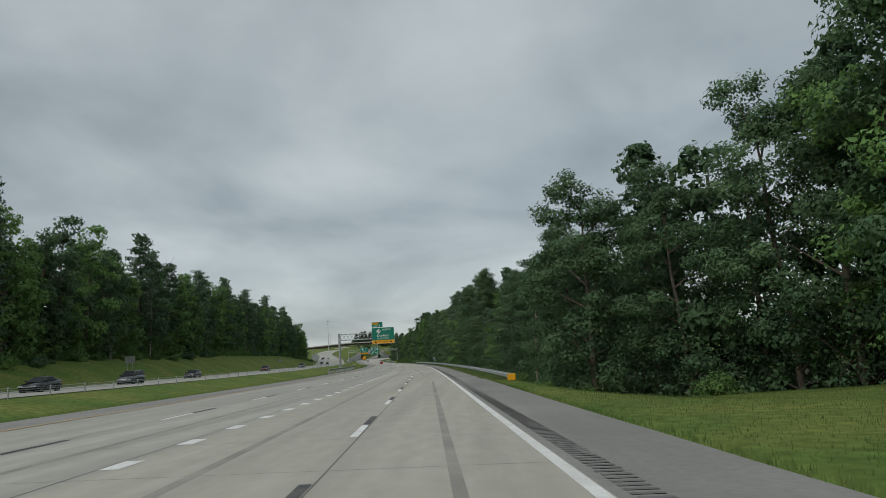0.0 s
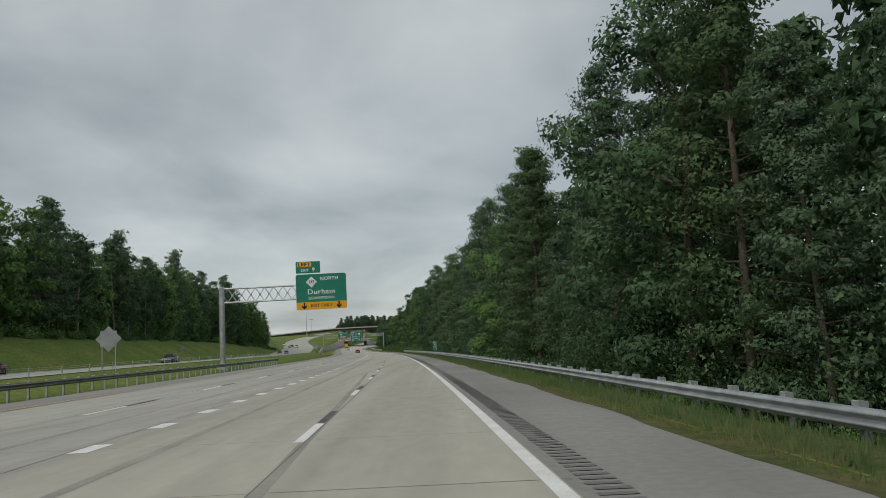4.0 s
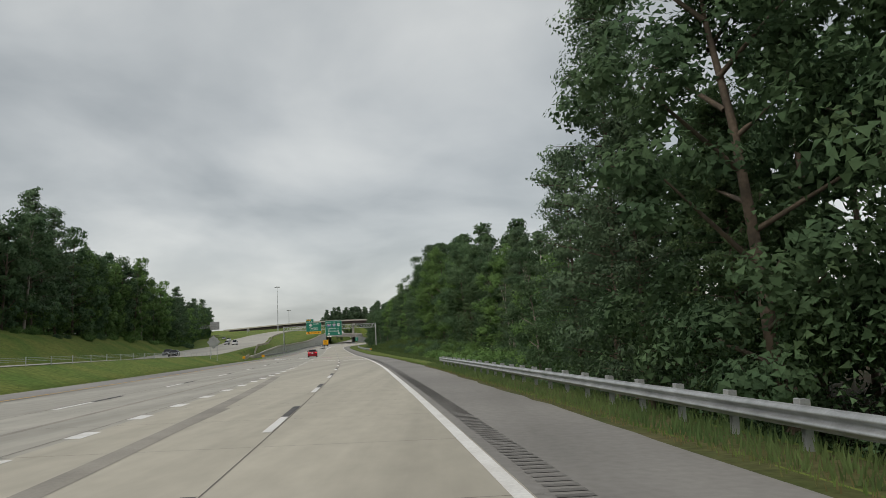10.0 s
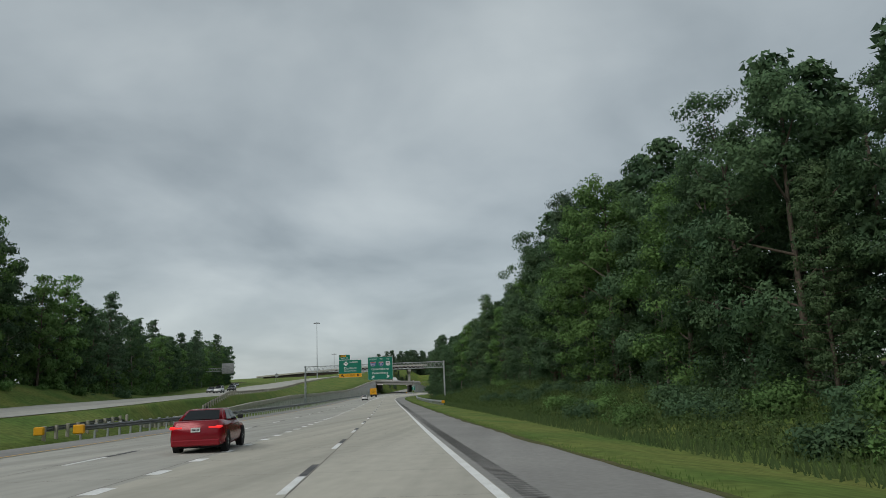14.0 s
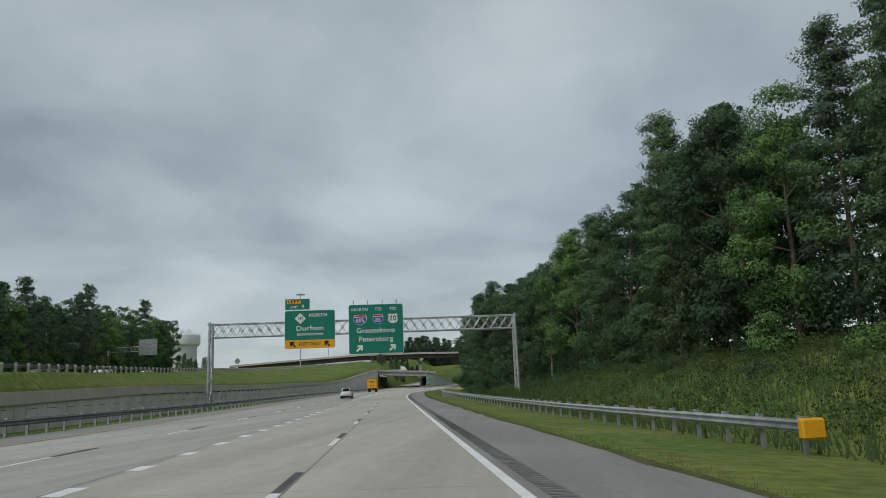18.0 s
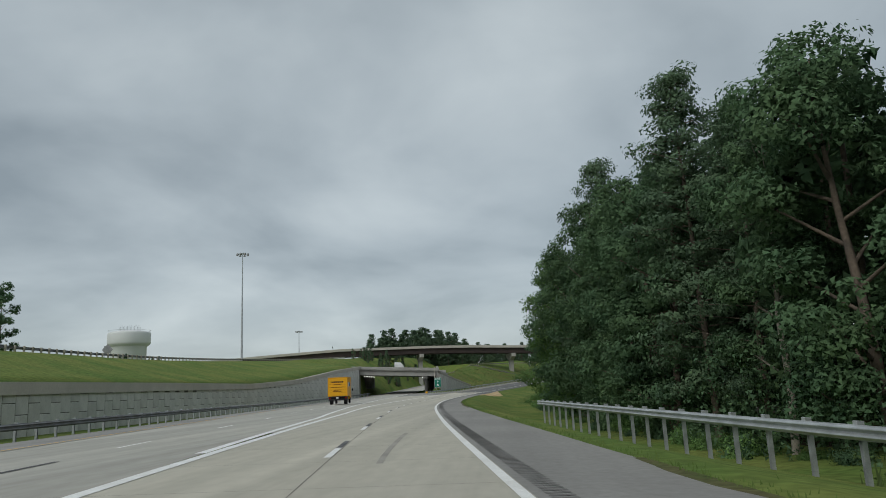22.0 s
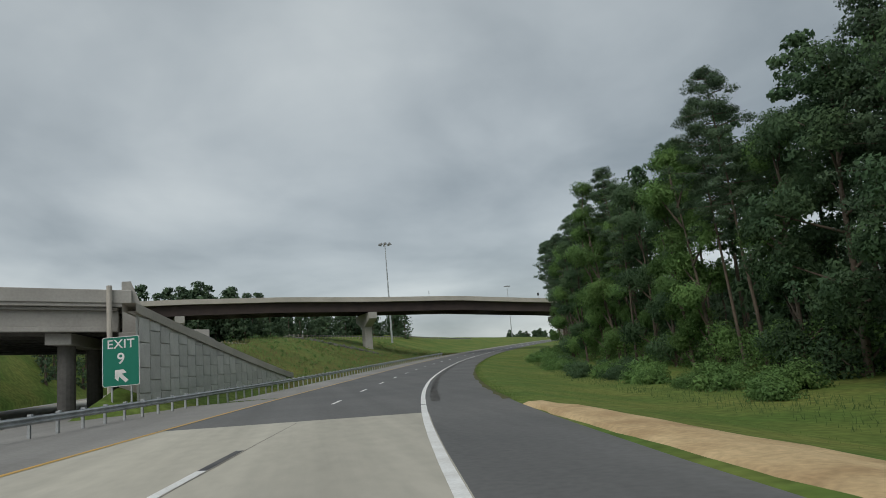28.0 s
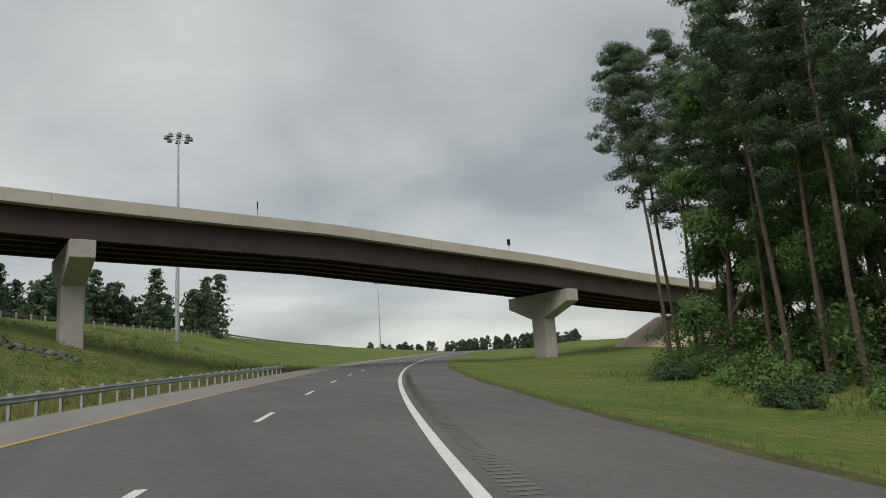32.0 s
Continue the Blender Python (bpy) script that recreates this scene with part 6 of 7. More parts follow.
# ---- woods ----
def fast_mesh(name, verts, tris, mat, normals=None):
    me = bpy.data.meshes.new(name)
    n = len(tris)
    me.vertices.add(len(verts))
    me.vertices.foreach_set("co", np.asarray(verts, np.float32).ravel())
    me.loops.add(n * 3)
    me.loops.foreach_set("vertex_index", np.asarray(tris, np.int32).ravel())
    me.polygons.add(n)
    me.polygons.foreach_set("loop_start", np.arange(0, n * 3, 3, dtype=np.int32))
    me.polygons.foreach_set("loop_total", np.full(n, 3, np.int32))
    me.update(calc_edges=True)
    me.validate()
    me.materials.append(M[mat])
    if normals is not None and len(normals) == len(me.vertices):
        me.polygons.foreach_set("use_smooth", np.ones(len(me.polygons), bool))
        lean = me.attributes.new("custom_normal", "FLOAT_VECTOR", "CORNER")
        lean.data.foreach_set("vector", np.asarray(normals, np.float32)[np.asarray(tris).ravel()].ravel())
        me.update()
    return me


def leaves(rng, centres, radii, per, size, flat=0.6, axis=None):
    """Foliage in clumps round the centres: corners of loose leaves that lie on the clumps' skins, and the way each one faces."""
    mid = np.asarray(centres, float)
    c, r = np.repeat(mid, per, 0), np.repeat(np.asarray(radii, float), per)
    way = rng.normal(0, 1, (len(c), 3))
    way /= np.linalg.norm(way, axis=1)[:, None]
    p = c + way * (r * (0.35 + 0.85 * rng.uniform(0, 1, len(c)) ** 0.6))[:, None] * (1, 1, flat)
    out = way * 0.8 + (0, 0, 0.3)
    if axis is not None:
        side = mid - np.asarray(axis)
        side /= np.linalg.norm(side, axis=1)[:, None] + 0.3
        out = out + np.repeat(side, per, 0) * 0.55
    lean = out + rng.normal(0, 0.22, out.shape)
    lean /= np.linalg.norm(lean, axis=1)[:, None] + 1e-6
    n = out + rng.normal(0, 0.45, out.shape)
    n /= np.linalg.norm(n, axis=1)[:, None] + 1e-6
    a = np.cross(n, rng.normal(0, 1, n.shape))
    a /= np.linalg.norm(a, axis=1)[:, None] + 1e-6
    b = np.cross(n, a)
    s = size * rng.uniform(0.6, 1.35, len(c))[:, None]
    pos = np.stack([p - a * s * 0.6 - b * s * 0.28, p + a * s * 0.62 - b * s * 0.2, p + b * s * 0.5 + a * s * 0.06], 1).reshape(-1, 3)
    return pos, np.repeat(lean, 3, 0)


def wood(rng, pieces, n=6):
    """Tapered limbs: (from, to, radius, radius) as triangles."""
    verts, tris = [], []
    for a, b, r0, r1 in pieces:
        a, b = Vector(a), Vector(b)
        q = (b - a).to_track_quat("Z", "Y").to_matrix()
        base = len(verts)
        for c, r in ((a, r0), (b, r1)):
            verts += [c + q @ Vector((r * math.cos(6.28318 * k / n), r * math.sin(6.28318 * k / n), 0)) for k in range(n)]
        for k in range(n):
            i, j = base + k, base + (k + 1) % n
            tris += [(i, j, j + n), (i, j + n, i + n)]
    return verts, tris


def bent_trunk(rng, height, r, lean, steps=5):
    pts, p = [], np.array([0.0, 0.0, -0.6])
    way = rng.normal(0, lean, 2)
    for k in range(steps + 1):
        pts.append(Vector(p))
        p = p + np.r_[way + rng.normal(0, lean * 0.5, 2), (height + 0.6) / steps]
    return pts, [(pts[k], pts[k + 1], r * (1 - k / (steps + 0.6)), r * (1 - (k + 1) / (steps + 0.6))) for k in range(steps)]


def along(pts, f):
    x = f * (len(pts) - 1)
    i = min(int(x), len(pts) - 2)
    return np.array(pts[i].lerp(pts[i + 1], x - i))


def make_tree(kind, seed, detail=1.0):
    """Meshes of trunk and crown. detail thins the foliage and enlarges its leaves for trees far off."""
    rng = np.random.default_rng(seed)
    big = 1 / math.sqrt(detail)
    if kind in ("pine", "tall_pine"):
        height = rng.uniform(22, 25) if kind == "pine" else rng.uniform(24, 27)
        pts, limbs = bent_trunk(rng, height, 0.27 if kind == "pine" else 0.2, 0.12 if kind == "pine" else 0.22)
        start = rng.uniform(0.08, 0.2) if kind == "pine" else rng.uniform(0.44, 0.6)
        centres, radii = [], []
        count = 74 if kind == "pine" else 36
        for k in range(count):
            f = start + (1 - start) * (k / count) ** 0.9
            p = along(pts, min(f, 0.995))
            g = (f - start) / (1 - start)
            reach = (3.7 if kind == "pine" else 3.3) * (1 - g ** 1.8 * 0.78) * rng.uniform(0.55, 1.1) * (0.75 + 0.5 * min(1, g * 4))
            a = k * 2.4 + rng.uniform(-0.5, 0.5)
            tip = p + np.array([math.cos(a) * reach, math.sin(a) * reach, reach * rng.uniform(-0.05, 0.32)])
            limbs.append((Vector(p), Vector(tip), 0.055, 0.015))
            for q in (0.45, 0.72, 1.0):
                centres.append(p + (tip - p) * q + rng.normal(0, 0.25, 3))
                radii.append(rng.uniform(0.6, 1.05) if kind == "pine" else rng.uniform(0.5, 0.8))
        centres.append(np.array(pts[-1]) + (0, 0, -0.3))
        radii.append(0.7)
        per, size, flat = max(4, round((96 if kind == "tall_pine" else 50) * detail)), (0.2 if kind == "tall_pine" else 0.28) * big, 0.5
    else:
        height = {"broad": rng.uniform(17, 22), "ragged": rng.uniform(21, 25), "slim": rng.uniform(15, 19)}[kind]
        pts, limbs = bent_trunk(rng, height * 0.86, 0.26 if kind != "slim" else 0.16, 0.22)
        centres, radii = [], []
        low_f = {"broad": 0.05, "ragged": 0.2, "slim": 0.08}[kind]
        lobes = {"broad": 17, "ragged": 15, "slim": 10}[kind]
        spread = {"broad": 3.6, "ragged": 3.2, "slim": 2.0}[kind]
        for k in range(lobes):
            f = low_f + (1 - low_f) * (k + 0.5) / lobes
            p = along(pts, min(f, 1.0) * 0.98)
            a = k * 2.4 + rng.uniform(-0.6, 0.6)
            g = (k + 0.5) / lobes
            reach = spread * math.sin(math.pi * min(0.93, 0.22 + g * 0.72)) * rng.uniform(0.55, 1.1)
            c = p + np.array([math.cos(a) * reach, math.sin(a) * reach, rng.uniform(0.4, 1.6)])
            limbs.append((Vector(p - (0, 0, 0.8)), Vector(c), 0.09, 0.025))
            lr = rng.uniform(1.2, 2.0) * (spread / 3.3)
            for _ in range(15):
                d = rng.normal(0, 1, 3)
                d /= np.linalg.norm(d)
                centres.append(c + d * lr * rng.uniform(0.55, 1.0) * (1, 1, 0.75))
                radii.append(rng.uniform(0.5, 0.85))
        if kind == "ragged":
            for k in range(5):
                p, a = along(pts, rng.uniform(0.7, 1.0)), rng.uniform(0, 6.28)
                limbs.append((Vector(p), Vector(p + np.array([math.cos(a) * 1.6, math.sin(a) * 1.6, rng.uniform(2, 3.6)])), 0.05, 0.012))
        per, size, flat = max(4, round((84 if kind == "slim" else 46) * detail)), (0.19 if kind == "slim" else 0.27) * big, 0.75
    axis = np.array([(along(pts, min(1.0, max(0.0, c[2] / height)))[0] * 0.8, along(pts, min(1.0, max(0.0, c[2] / height)))[1] * 0.8, c[2] - 0.6) for c in centres])
    return wood(rng, limbs, 6 if detail > 0.7 else 4), leaves(rng, centres, radii, per, size, flat, axis)


KINDS = {}
TREE_LOOK = {
    "pine": ("pine", "bark", "tall dark green pine with a ragged crown at the wood's edge"),
    "tall_pine": ("pine", "bark", "tall slender pine with a bare trunk and a high crown"),
    "broad": ("leaf", "bark", "leafy green broadleaf tree with foliage down to the ground"),
    "ragged": ("leaf", "bark_pale", "pale-trunked broadleaf tree with a ragged crown and bare twigs"),
    "slim": ("leaf_bright", "bark", "slim bright green young broadleaf tree"),
}


def tree(kind, variant, m, detail=1.0, group="trees at the wood's edge", mat=None):
    """Plants a tree; the first of each make is built, the others are copies that share its meshes, some with foliage of another tone."""
    key = (kind, variant, detail)
    leaf_mat, bark_mat, label = TREE_LOOK[kind]
    if key in KINDS:
        ob = tagged(copy_thing(KINDS[key], m), group=group)
    else:
        (wv, wt), (lv, lt) = make_tree(kind, variant * 31 + len(kind), detail)
        ob = empty("tree", m, label, "tree", group)
        for child in (new("trunk", fast_mesh("trunk", wv, wt, bark_mat)), new("crown", fast_mesh("crown", lv, np.arange(len(lv)).reshape(-1, 3), leaf_mat, lt))):
            child.parent = ob
        KINDS[key] = ob
    for child in ob.children:
        if child.name.startswith("crown"):
            child.material_slots[0].link = "OBJECT"
            child.material_slots[0].material = M[mat or leaf_mat]
    return ob


def bush_mesh(seed, clumps, size, per):
    rng = np.random.default_rng(seed)
    d = rng.normal(0, 1, (clumps, 3))
    d /= np.linalg.norm(d, axis=1)[:, None]
    d[:, 2] = np.abs(d[:, 2])
    c = d * rng.uniform(0.35, 1.0, clumps)[:, None] * (size, size, size * 0.9) + (0, 0, 0.1 * size)
    return leaves(rng, c, rng.uniform(0.2, 0.36, clumps) * size, per, 0.13, 0.9, np.tile((0, 0, 0.2), (clumps, 1)))


BUSH = {}


def bush(variant, m, mat="leaf"):
    key = (variant, mat)
    if key in BUSH:
        return copy_thing(BUSH[key], m)
    pos, lean = bush_mesh(variant + 7, 46, 1.5, 70)
    ob = new("bush", fast_mesh("bush", pos, np.arange(len(pos)).reshape(-1, 3), mat, lean))
    ob.matrix_world = m
    BUSH[key] = tagged(ob, "dense green roadside bush in front of the trees" if mat == "leaf" else "bright green roadside bush in front of the trees", "bush", "roadside bushes")
    return ob


rnd = random.Random(5)


def upright(s, d, scale, h=None):
    z = land(s, d) if h is None else h
    return Matrix.Translation(place(s, d, z - 0.15)) @ Matrix.Rotation(rnd.uniform(0, 6.28), 4, "Z") @ Matrix.Diagonal((scale, scale, scale * rnd.uniform(0.94, 1.06), 1))


def right_front(s):
    return at_s(s, (-60, 26), (20, 24), (42, 20), (52, 12.0), (65, 11.0), (325, 11.5), (345, 15), (372, 26), (460, 27), (490, 26), (560, 25), (600, 21), (625, 17), (655, 16), (690, 18.5), (740, 21), (790, 24), (830, 25.5), (870, 23.5), (900, 21), (930, 19.8), (962, 19.5))


def right_size(s):
    """The woods' height along the road."""
    return at_s(s, (-60, 1.15), (36, 1.12), (46, 0.9), (57, 0.84), (68, 0.78), (115, 0.72), (130, 0.92), (150, 0.98), (165, 0.9), (195, 0.96), (240, 1.0), (280, 1.0), (308, 1.02), (318, 0.98), (325, 0.84), (331, 0.55), (336, 0.5), (360, 0.58), (372, 0.78), (400, 0.94), (425, 1.05), (442, 1.22), (465, 1.22), (490, 1.2), (525, 1.25), (535, 0.9), (550, 0.88), (560, 0.98), (575, 0.95), (600, 0.86), (620, 0.86), (640, 0.96), (660, 1.06), (690, 1.1), (706, 1.16), (730, 1.15), (760, 1.1), (800, 1.08), (835, 1.04), (870, 0.98), (962, 1.02))


def plant_right():
    s, k = -30.0, 0
    tree("tall_pine", 0, upright(957.5, 18.8, 0.9), 2.0)
    tree("tall_pine", 1, upright(961.5, 21.0, 0.95), 2.0)
    while s < 955:
        f = right_front(s)
        zone = "mixed" if s < 60 else "pine" if 105 < s < 330 else "broad" if s < 690 else "tall" if s > 840 else "mixed"
        kind = {"mixed": ("pine", "broad", "slim", "pine", "broad"), "pine": ("pine", "pine", "broad", "pine", "pine"), "broad": ("broad", "ragged", "broad", "pine", "ragged" if s < 480 else "broad"), "tall": ("tall_pine", "slim", "tall_pine", "slim", "slim")}[zone][rnd.randrange(5)]
        scale = rnd.uniform(0.88, 1.05) * (0.96 if kind in ("pine", "tall_pine") else 1.06) * right_size(s)
        mat = "leaf" if kind == "slim" and rnd.random() < 0.2 else "leaf_bright" if kind == "broad" and rnd.random() < 0.22 else "pine_bright" if kind == "pine" and rnd.random() < 0.25 else None
        tree(kind, rnd.randrange(3), upright(s, f + rnd.uniform(-1.0, 2.0), scale), 2.0, mat=mat)
        s, k = s + (rnd.uniform(4.6, 6.6) if s < 840 else rnd.uniform(2.8, 4.2)), k + 1
    for shift, gap, fine in ((6.0, 5.5, 0.3), (12.0, 7.0, 0.15)):
        spots = []
        s = -30.0
        while s < 958:
            kind = rnd.choice(("pine", "broad", "broad", "pine") if s < 800 else ("tall_pine", "tall_pine", "broad", "tall_pine"))
            d = right_front(s) + shift + rnd.uniform(-1.5, 1.5)
            spots.append((place(s, d, land(s, d) - 0.3), rnd.uniform(0.9, 1.08) * 0.95 * right_size(s), kind))
            s += gap * rnd.uniform(0.8, 1.25) * (1.35 if s > 850 else 1.0)
        stuff_woods("right_woods", spots, "deep mixed woods behind the first row of trees", 2, fine, "leaf")
    spots = []
    for s0, s1, tall in ((-40, 62, 1.0), (760, 850, 1.0), (850, 962, 0.72)):
        for shift in (17, 23, 30):
            s = s0
            while s < s1:
                d = right_front(s) + shift + rnd.uniform(-1.5, 1.5)
                spots.append((place(s, d, land(s, d) - 0.3), rnd.uniform(0.8, 1.0) * right_size(s) * tall, "broad"))
                s += rnd.uniform(4.5, 6.5)
    stuff_woods("inner_woods", spots, "shaded inner woods behind the trees", 5, 0.14)


def plant_bushes():
    s = 44.0
    while s < 955:
        f = right_front(s)
        front = at_s(s, (44, 14), (60, 7.5), (320, 7.8), (350, 10.0), (380, 11.0), (470, 12.5), (560, 18), (620, 15), (700, 14.5), (780, 14.5), (850, 13.5), (900, 12.6), (935, 12.6), (955, 15))
        mat = "leaf_bright" if rnd.random() < (0.75 if s > 770 else 0.4) else "leaf"
        bush(rnd.randrange(4), upright(s, rnd.uniform(front, max(front + 0.5, f - 1.0)), (rnd.uniform(0.6, 1.25) if s > 770 else rnd.uniform(0.9, 1.7) if 340 < s < 520 else rnd.uniform(0.5, 1.3)) * (0.8 if s < 330 else 1.0)), mat)
        s += rnd.uniform(2.0, 4.0) if 340 < s < 500 else rnd.uniform(1.3, 2.6) if s > 770 else rnd.uniform(3.5, 6.5)


def left_size(s):
    return at_s(s, (0, 1.08), (130, 1.0), (250, 0.95), (400, 0.98), (450, 1.06), (490, 0.98), (545, 0.74), (620, 0.74), (680, 0.8), (740, 0.92), (800, 0.95))


def left_front(s):
    return at_s(s, (-60, -60), (60, -62), (130, -64), (250, -66), (400, -66), (480, -62), (530, -58), (570, -62), (640, -74), (770, -104), (800, -108))


def undergrowth(name, s0, s1, front, deep, tall, clumps, size, mat, label, seed, per=26):
    """The leafy tangle that fills the wood's edge from the ground up."""
    rng = np.random.default_rng(seed)
    centres = []
    for _ in range(clumps):
        s = rng.uniform(s0, s1)
        d = front(s) + deep * rng.uniform(0, 1)
        centres.append(np.array(place(s, d, land(s, d) + tall * rng.uniform(0, 1) ** 1.3)))
    pos, lean = leaves(rng, centres, rng.uniform(0.5, 1.2, clumps) * min(1.0, 0.35 + tall * 0.3), per, size * 0.75, 0.8)
    return tagged(new(name, fast_mesh(name, pos, np.arange(len(pos)).reshape(-1, 3), mat, lean)), label, "undergrowth", kind="stuff")


tagged(strip("rail_verge", 56, 336, 5, lambda s: [(d, right_verge(s, d) + noise.noise(Vector((s * 0.06, d * 0.06, 3.1))) * (0.12 if d > 3.6 else 0.0) + (0.05 if d > 3.6 else 0.0)) for d in (2.95, 3.3, 3.8, 4.3, 5.0, 5.8)], "dry_verge"), "dry thin grass and leaf litter under the rail", "verge", kind="structure")


def forest_floor():
    for name, s0, s1, a, b in (("forest_floor_right", -60, 965, lambda s: right_front(s) - 0.3, lambda s: right_front(s) + 70), ("forest_floor_left", -60, 800, lambda s: left_front(s) - 70, lambda s: left_front(s) + 0.5)):
        tagged(strip(name, s0, s1, 6, lambda s: [(d, land(s, d) + (0.3 if 0 < k < 11 else -0.3)) for k, d in enumerate(np.linspace(a(s), b(s), 12))], "litter"), "dark leaf litter under the trees", "forest floor", kind="structure")


forest_floor()
undergrowth("undergrowth_right", 46, 340, lambda s: right_front(s) - 1.8, 5.0, 7.0, 4600, 0.2, "leaf", "dense green undergrowth below the trees", 11, 44)
undergrowth("undergrowth_bank", 340, 780, lambda s: right_front(s) - 2.0, 6.0, 5.0, 3700, 0.27, "leaf", "dense green undergrowth below the trees", 12, 44)
undergrowth("undergrowth_ramp", 780, 962, lambda s: right_front(s) - 1.0, 6.0, 3.2, 1100, 0.27, "leaf_bright", "green undergrowth below the slender pines", 16, 44)
undergrowth("bank_shrubs", 340, 645, lambda s: at_s(s, (340, 10.5), (400, 11.5), (640, 11.0)), 13.0, 0.8, 3600, 0.16, "meadow_leaf", "soft green weeds and low shrubs on the bank", 15, 40)
undergrowth("undergrowth_start", -40, 50, lambda s: right_front(s) - 1.5, 6.0, 6.0, 900, 0.34, "leaf", "dense green undergrowth below the trees", 13)


def plant_left():
    s = 20.0
    while s < 775:
        d = left_front(s) - rnd.uniform(0, 3)
        kind = rnd.choice(("pine", "broad", "broad", "ragged", "broad", "broad"))
        tree(kind, rnd.randrange(2), upright(s, d, rnd.uniform(0.98, 1.12) * left_size(s)), 0.45, "trees beyond the opposite carriageway", "leaf_bright" if kind == "broad" and rnd.random() < 0.5 else None)
        s += rnd.uniform(5.2, 7.6)
    s = 60.0
    while s < 560:
        bush(rnd.randrange(4), upright(s, left_front(s) + rnd.uniform(1.5, 5.0), rnd.uniform(0.7, 1.5)), "leaf_bright" if rnd.random() < 0.5 else "leaf")
        s += rnd.uniform(5, 11)


def stuff_woods(name, spots, label, seed, detail=0.13, mat="pine"):
    """Far woods in one mesh: thinned trees, joined."""
    rng = np.random.default_rng(seed)
    makes = {k: [make_tree(k, 40 + v, detail)[1] for v in range(2)] for k in ("pine", "broad", "tall_pine", "ragged")}
    trunks = []
    chunks, lean = [], []
    for p, scale, kind in spots:
        pos, nrm = makes[kind][rng.integers(2)]
        a = rng.uniform(0, 6.28)
        c, s = math.cos(a), math.sin(a)
        turn = np.array([[c, s, 0], [-s, c, 0], [0, 0, 1]])
        chunks.append(pos @ turn * scale + np.array(p))
        lean.append(nrm @ turn)
        trunks.append((Vector(p), Vector(p) + Vector((0, 0, 18 * scale)), 0.25, 0.12))
    pos = np.concatenate(chunks)
    crown = tagged(new(name, fast_mesh(name, pos, np.arange(len(pos)).reshape(-1, 3), mat, np.concatenate(lean))), label, "woods", kind="stuff")
    wv, wt = wood(rng, trunks, 4)
    child = new("trunks", fast_mesh("trunks", wv, wt, "bark"))
    child.parent = crown
    return crown


def far_woods():
    spots = []
    for row in (5, 12):
        s = 0.0
        while s < 775:
            spots.append((place(s, left_front(s) - row - rnd.uniform(0, 4), land(s, left_front(s) - row) - 0.3), rnd.uniform(0.9, 1.05) * left_size(s), rnd.choice(("pine", "broad", "broad", "broad"))))
            s += rnd.uniform(4.6, 6.4)
    stuff_woods("left_woods", spots, "deep mixed woods behind the opposite carriageway", 3, 0.12, "leaf")
    spots = []
    for k in range(140):
        x, y = rnd.uniform(-143, -30), rnd.uniform(1035, 1085)
        spots.append((far_plan(x, y, -5.5), rnd.uniform(0.95, 1.2) * at_s(x, (-143, 0.8), (-132, 1.0), (-88, 1.0), (-76, 0.66), (-30, 0.6)), rnd.choice(("pine", "broad", "broad"))))
    for k in range(70):
        spots.append((far_plan(rnd.uniform(-200, -112), rnd.uniform(950, 1000), -11.5), rnd.uniform(0.42, 0.56), rnd.choice(("pine", "broad", "tall_pine"))))
    stuff_woods("hill_woods", spots, "pine woods behind the flyover", 4, 0.1)
    spots = []
    for k in range(22):
        a, r = radians(-4 + 24 * (k + rnd.uniform(-0.4, 0.4)) / 22), rnd.uniform(560, 640)
        for q in range(rnd.choice((2, 4, 7))):
            b = a + rnd.uniform(-0.02, 0.02)
            spots.append((far_plan(-48 + math.sin(b) * r, 902 + math.cos(b) * (r + rnd.uniform(-15, 15)), -2.5), rnd.uniform(0.28, 0.46), "broad"))
    far = random.Random(77)
    for k in range(95):
        b, r = radians(far.uniform(18, 35)), far.uniform(580, 640)
        spots.append((far_plan(-48 + math.sin(b) * r, 902 + math.cos(b) * r, -1.0), far.uniform(0.68, 0.9) * (1.12 if b > 0.48 else 1.0), "broad"))
    stuff_woods("horizon_woods", spots, "distant tree line on the horizon", 6, 0.04)
    spots = []
    for k in range(26):
        spots.append((far_plan(-359 + rnd.uniform(-10, 55), 1120 + rnd.uniform(-20, 20), 3.0), rnd.uniform(0.45, 0.75), rnd.choice(("pine", "broad"))))
    stuff_woods("tower_woods", spots, "woods below the water tower", 8, 0.1)


def branch_woods():
    """Low woods on the far side of the exit branch, past the low bridge."""
    near = random.Random(31)
    spots = []
    for k in range(60):
        s = near.uniform(890, 965)
        d = yellow_left(s) - near.uniform(7, 26)
        spots.append((place(s, d, land(s, d) - 0.3), near.uniform(0.17, 0.27), near.choice(("broad", "pine", "broad"))))
    stuff_woods("branch_woods", spots, "low dark woods beside the exit branch", 9, 0.12)


branch_woods()
plant_right()
plant_bushes()
plant_left()
far_woods()


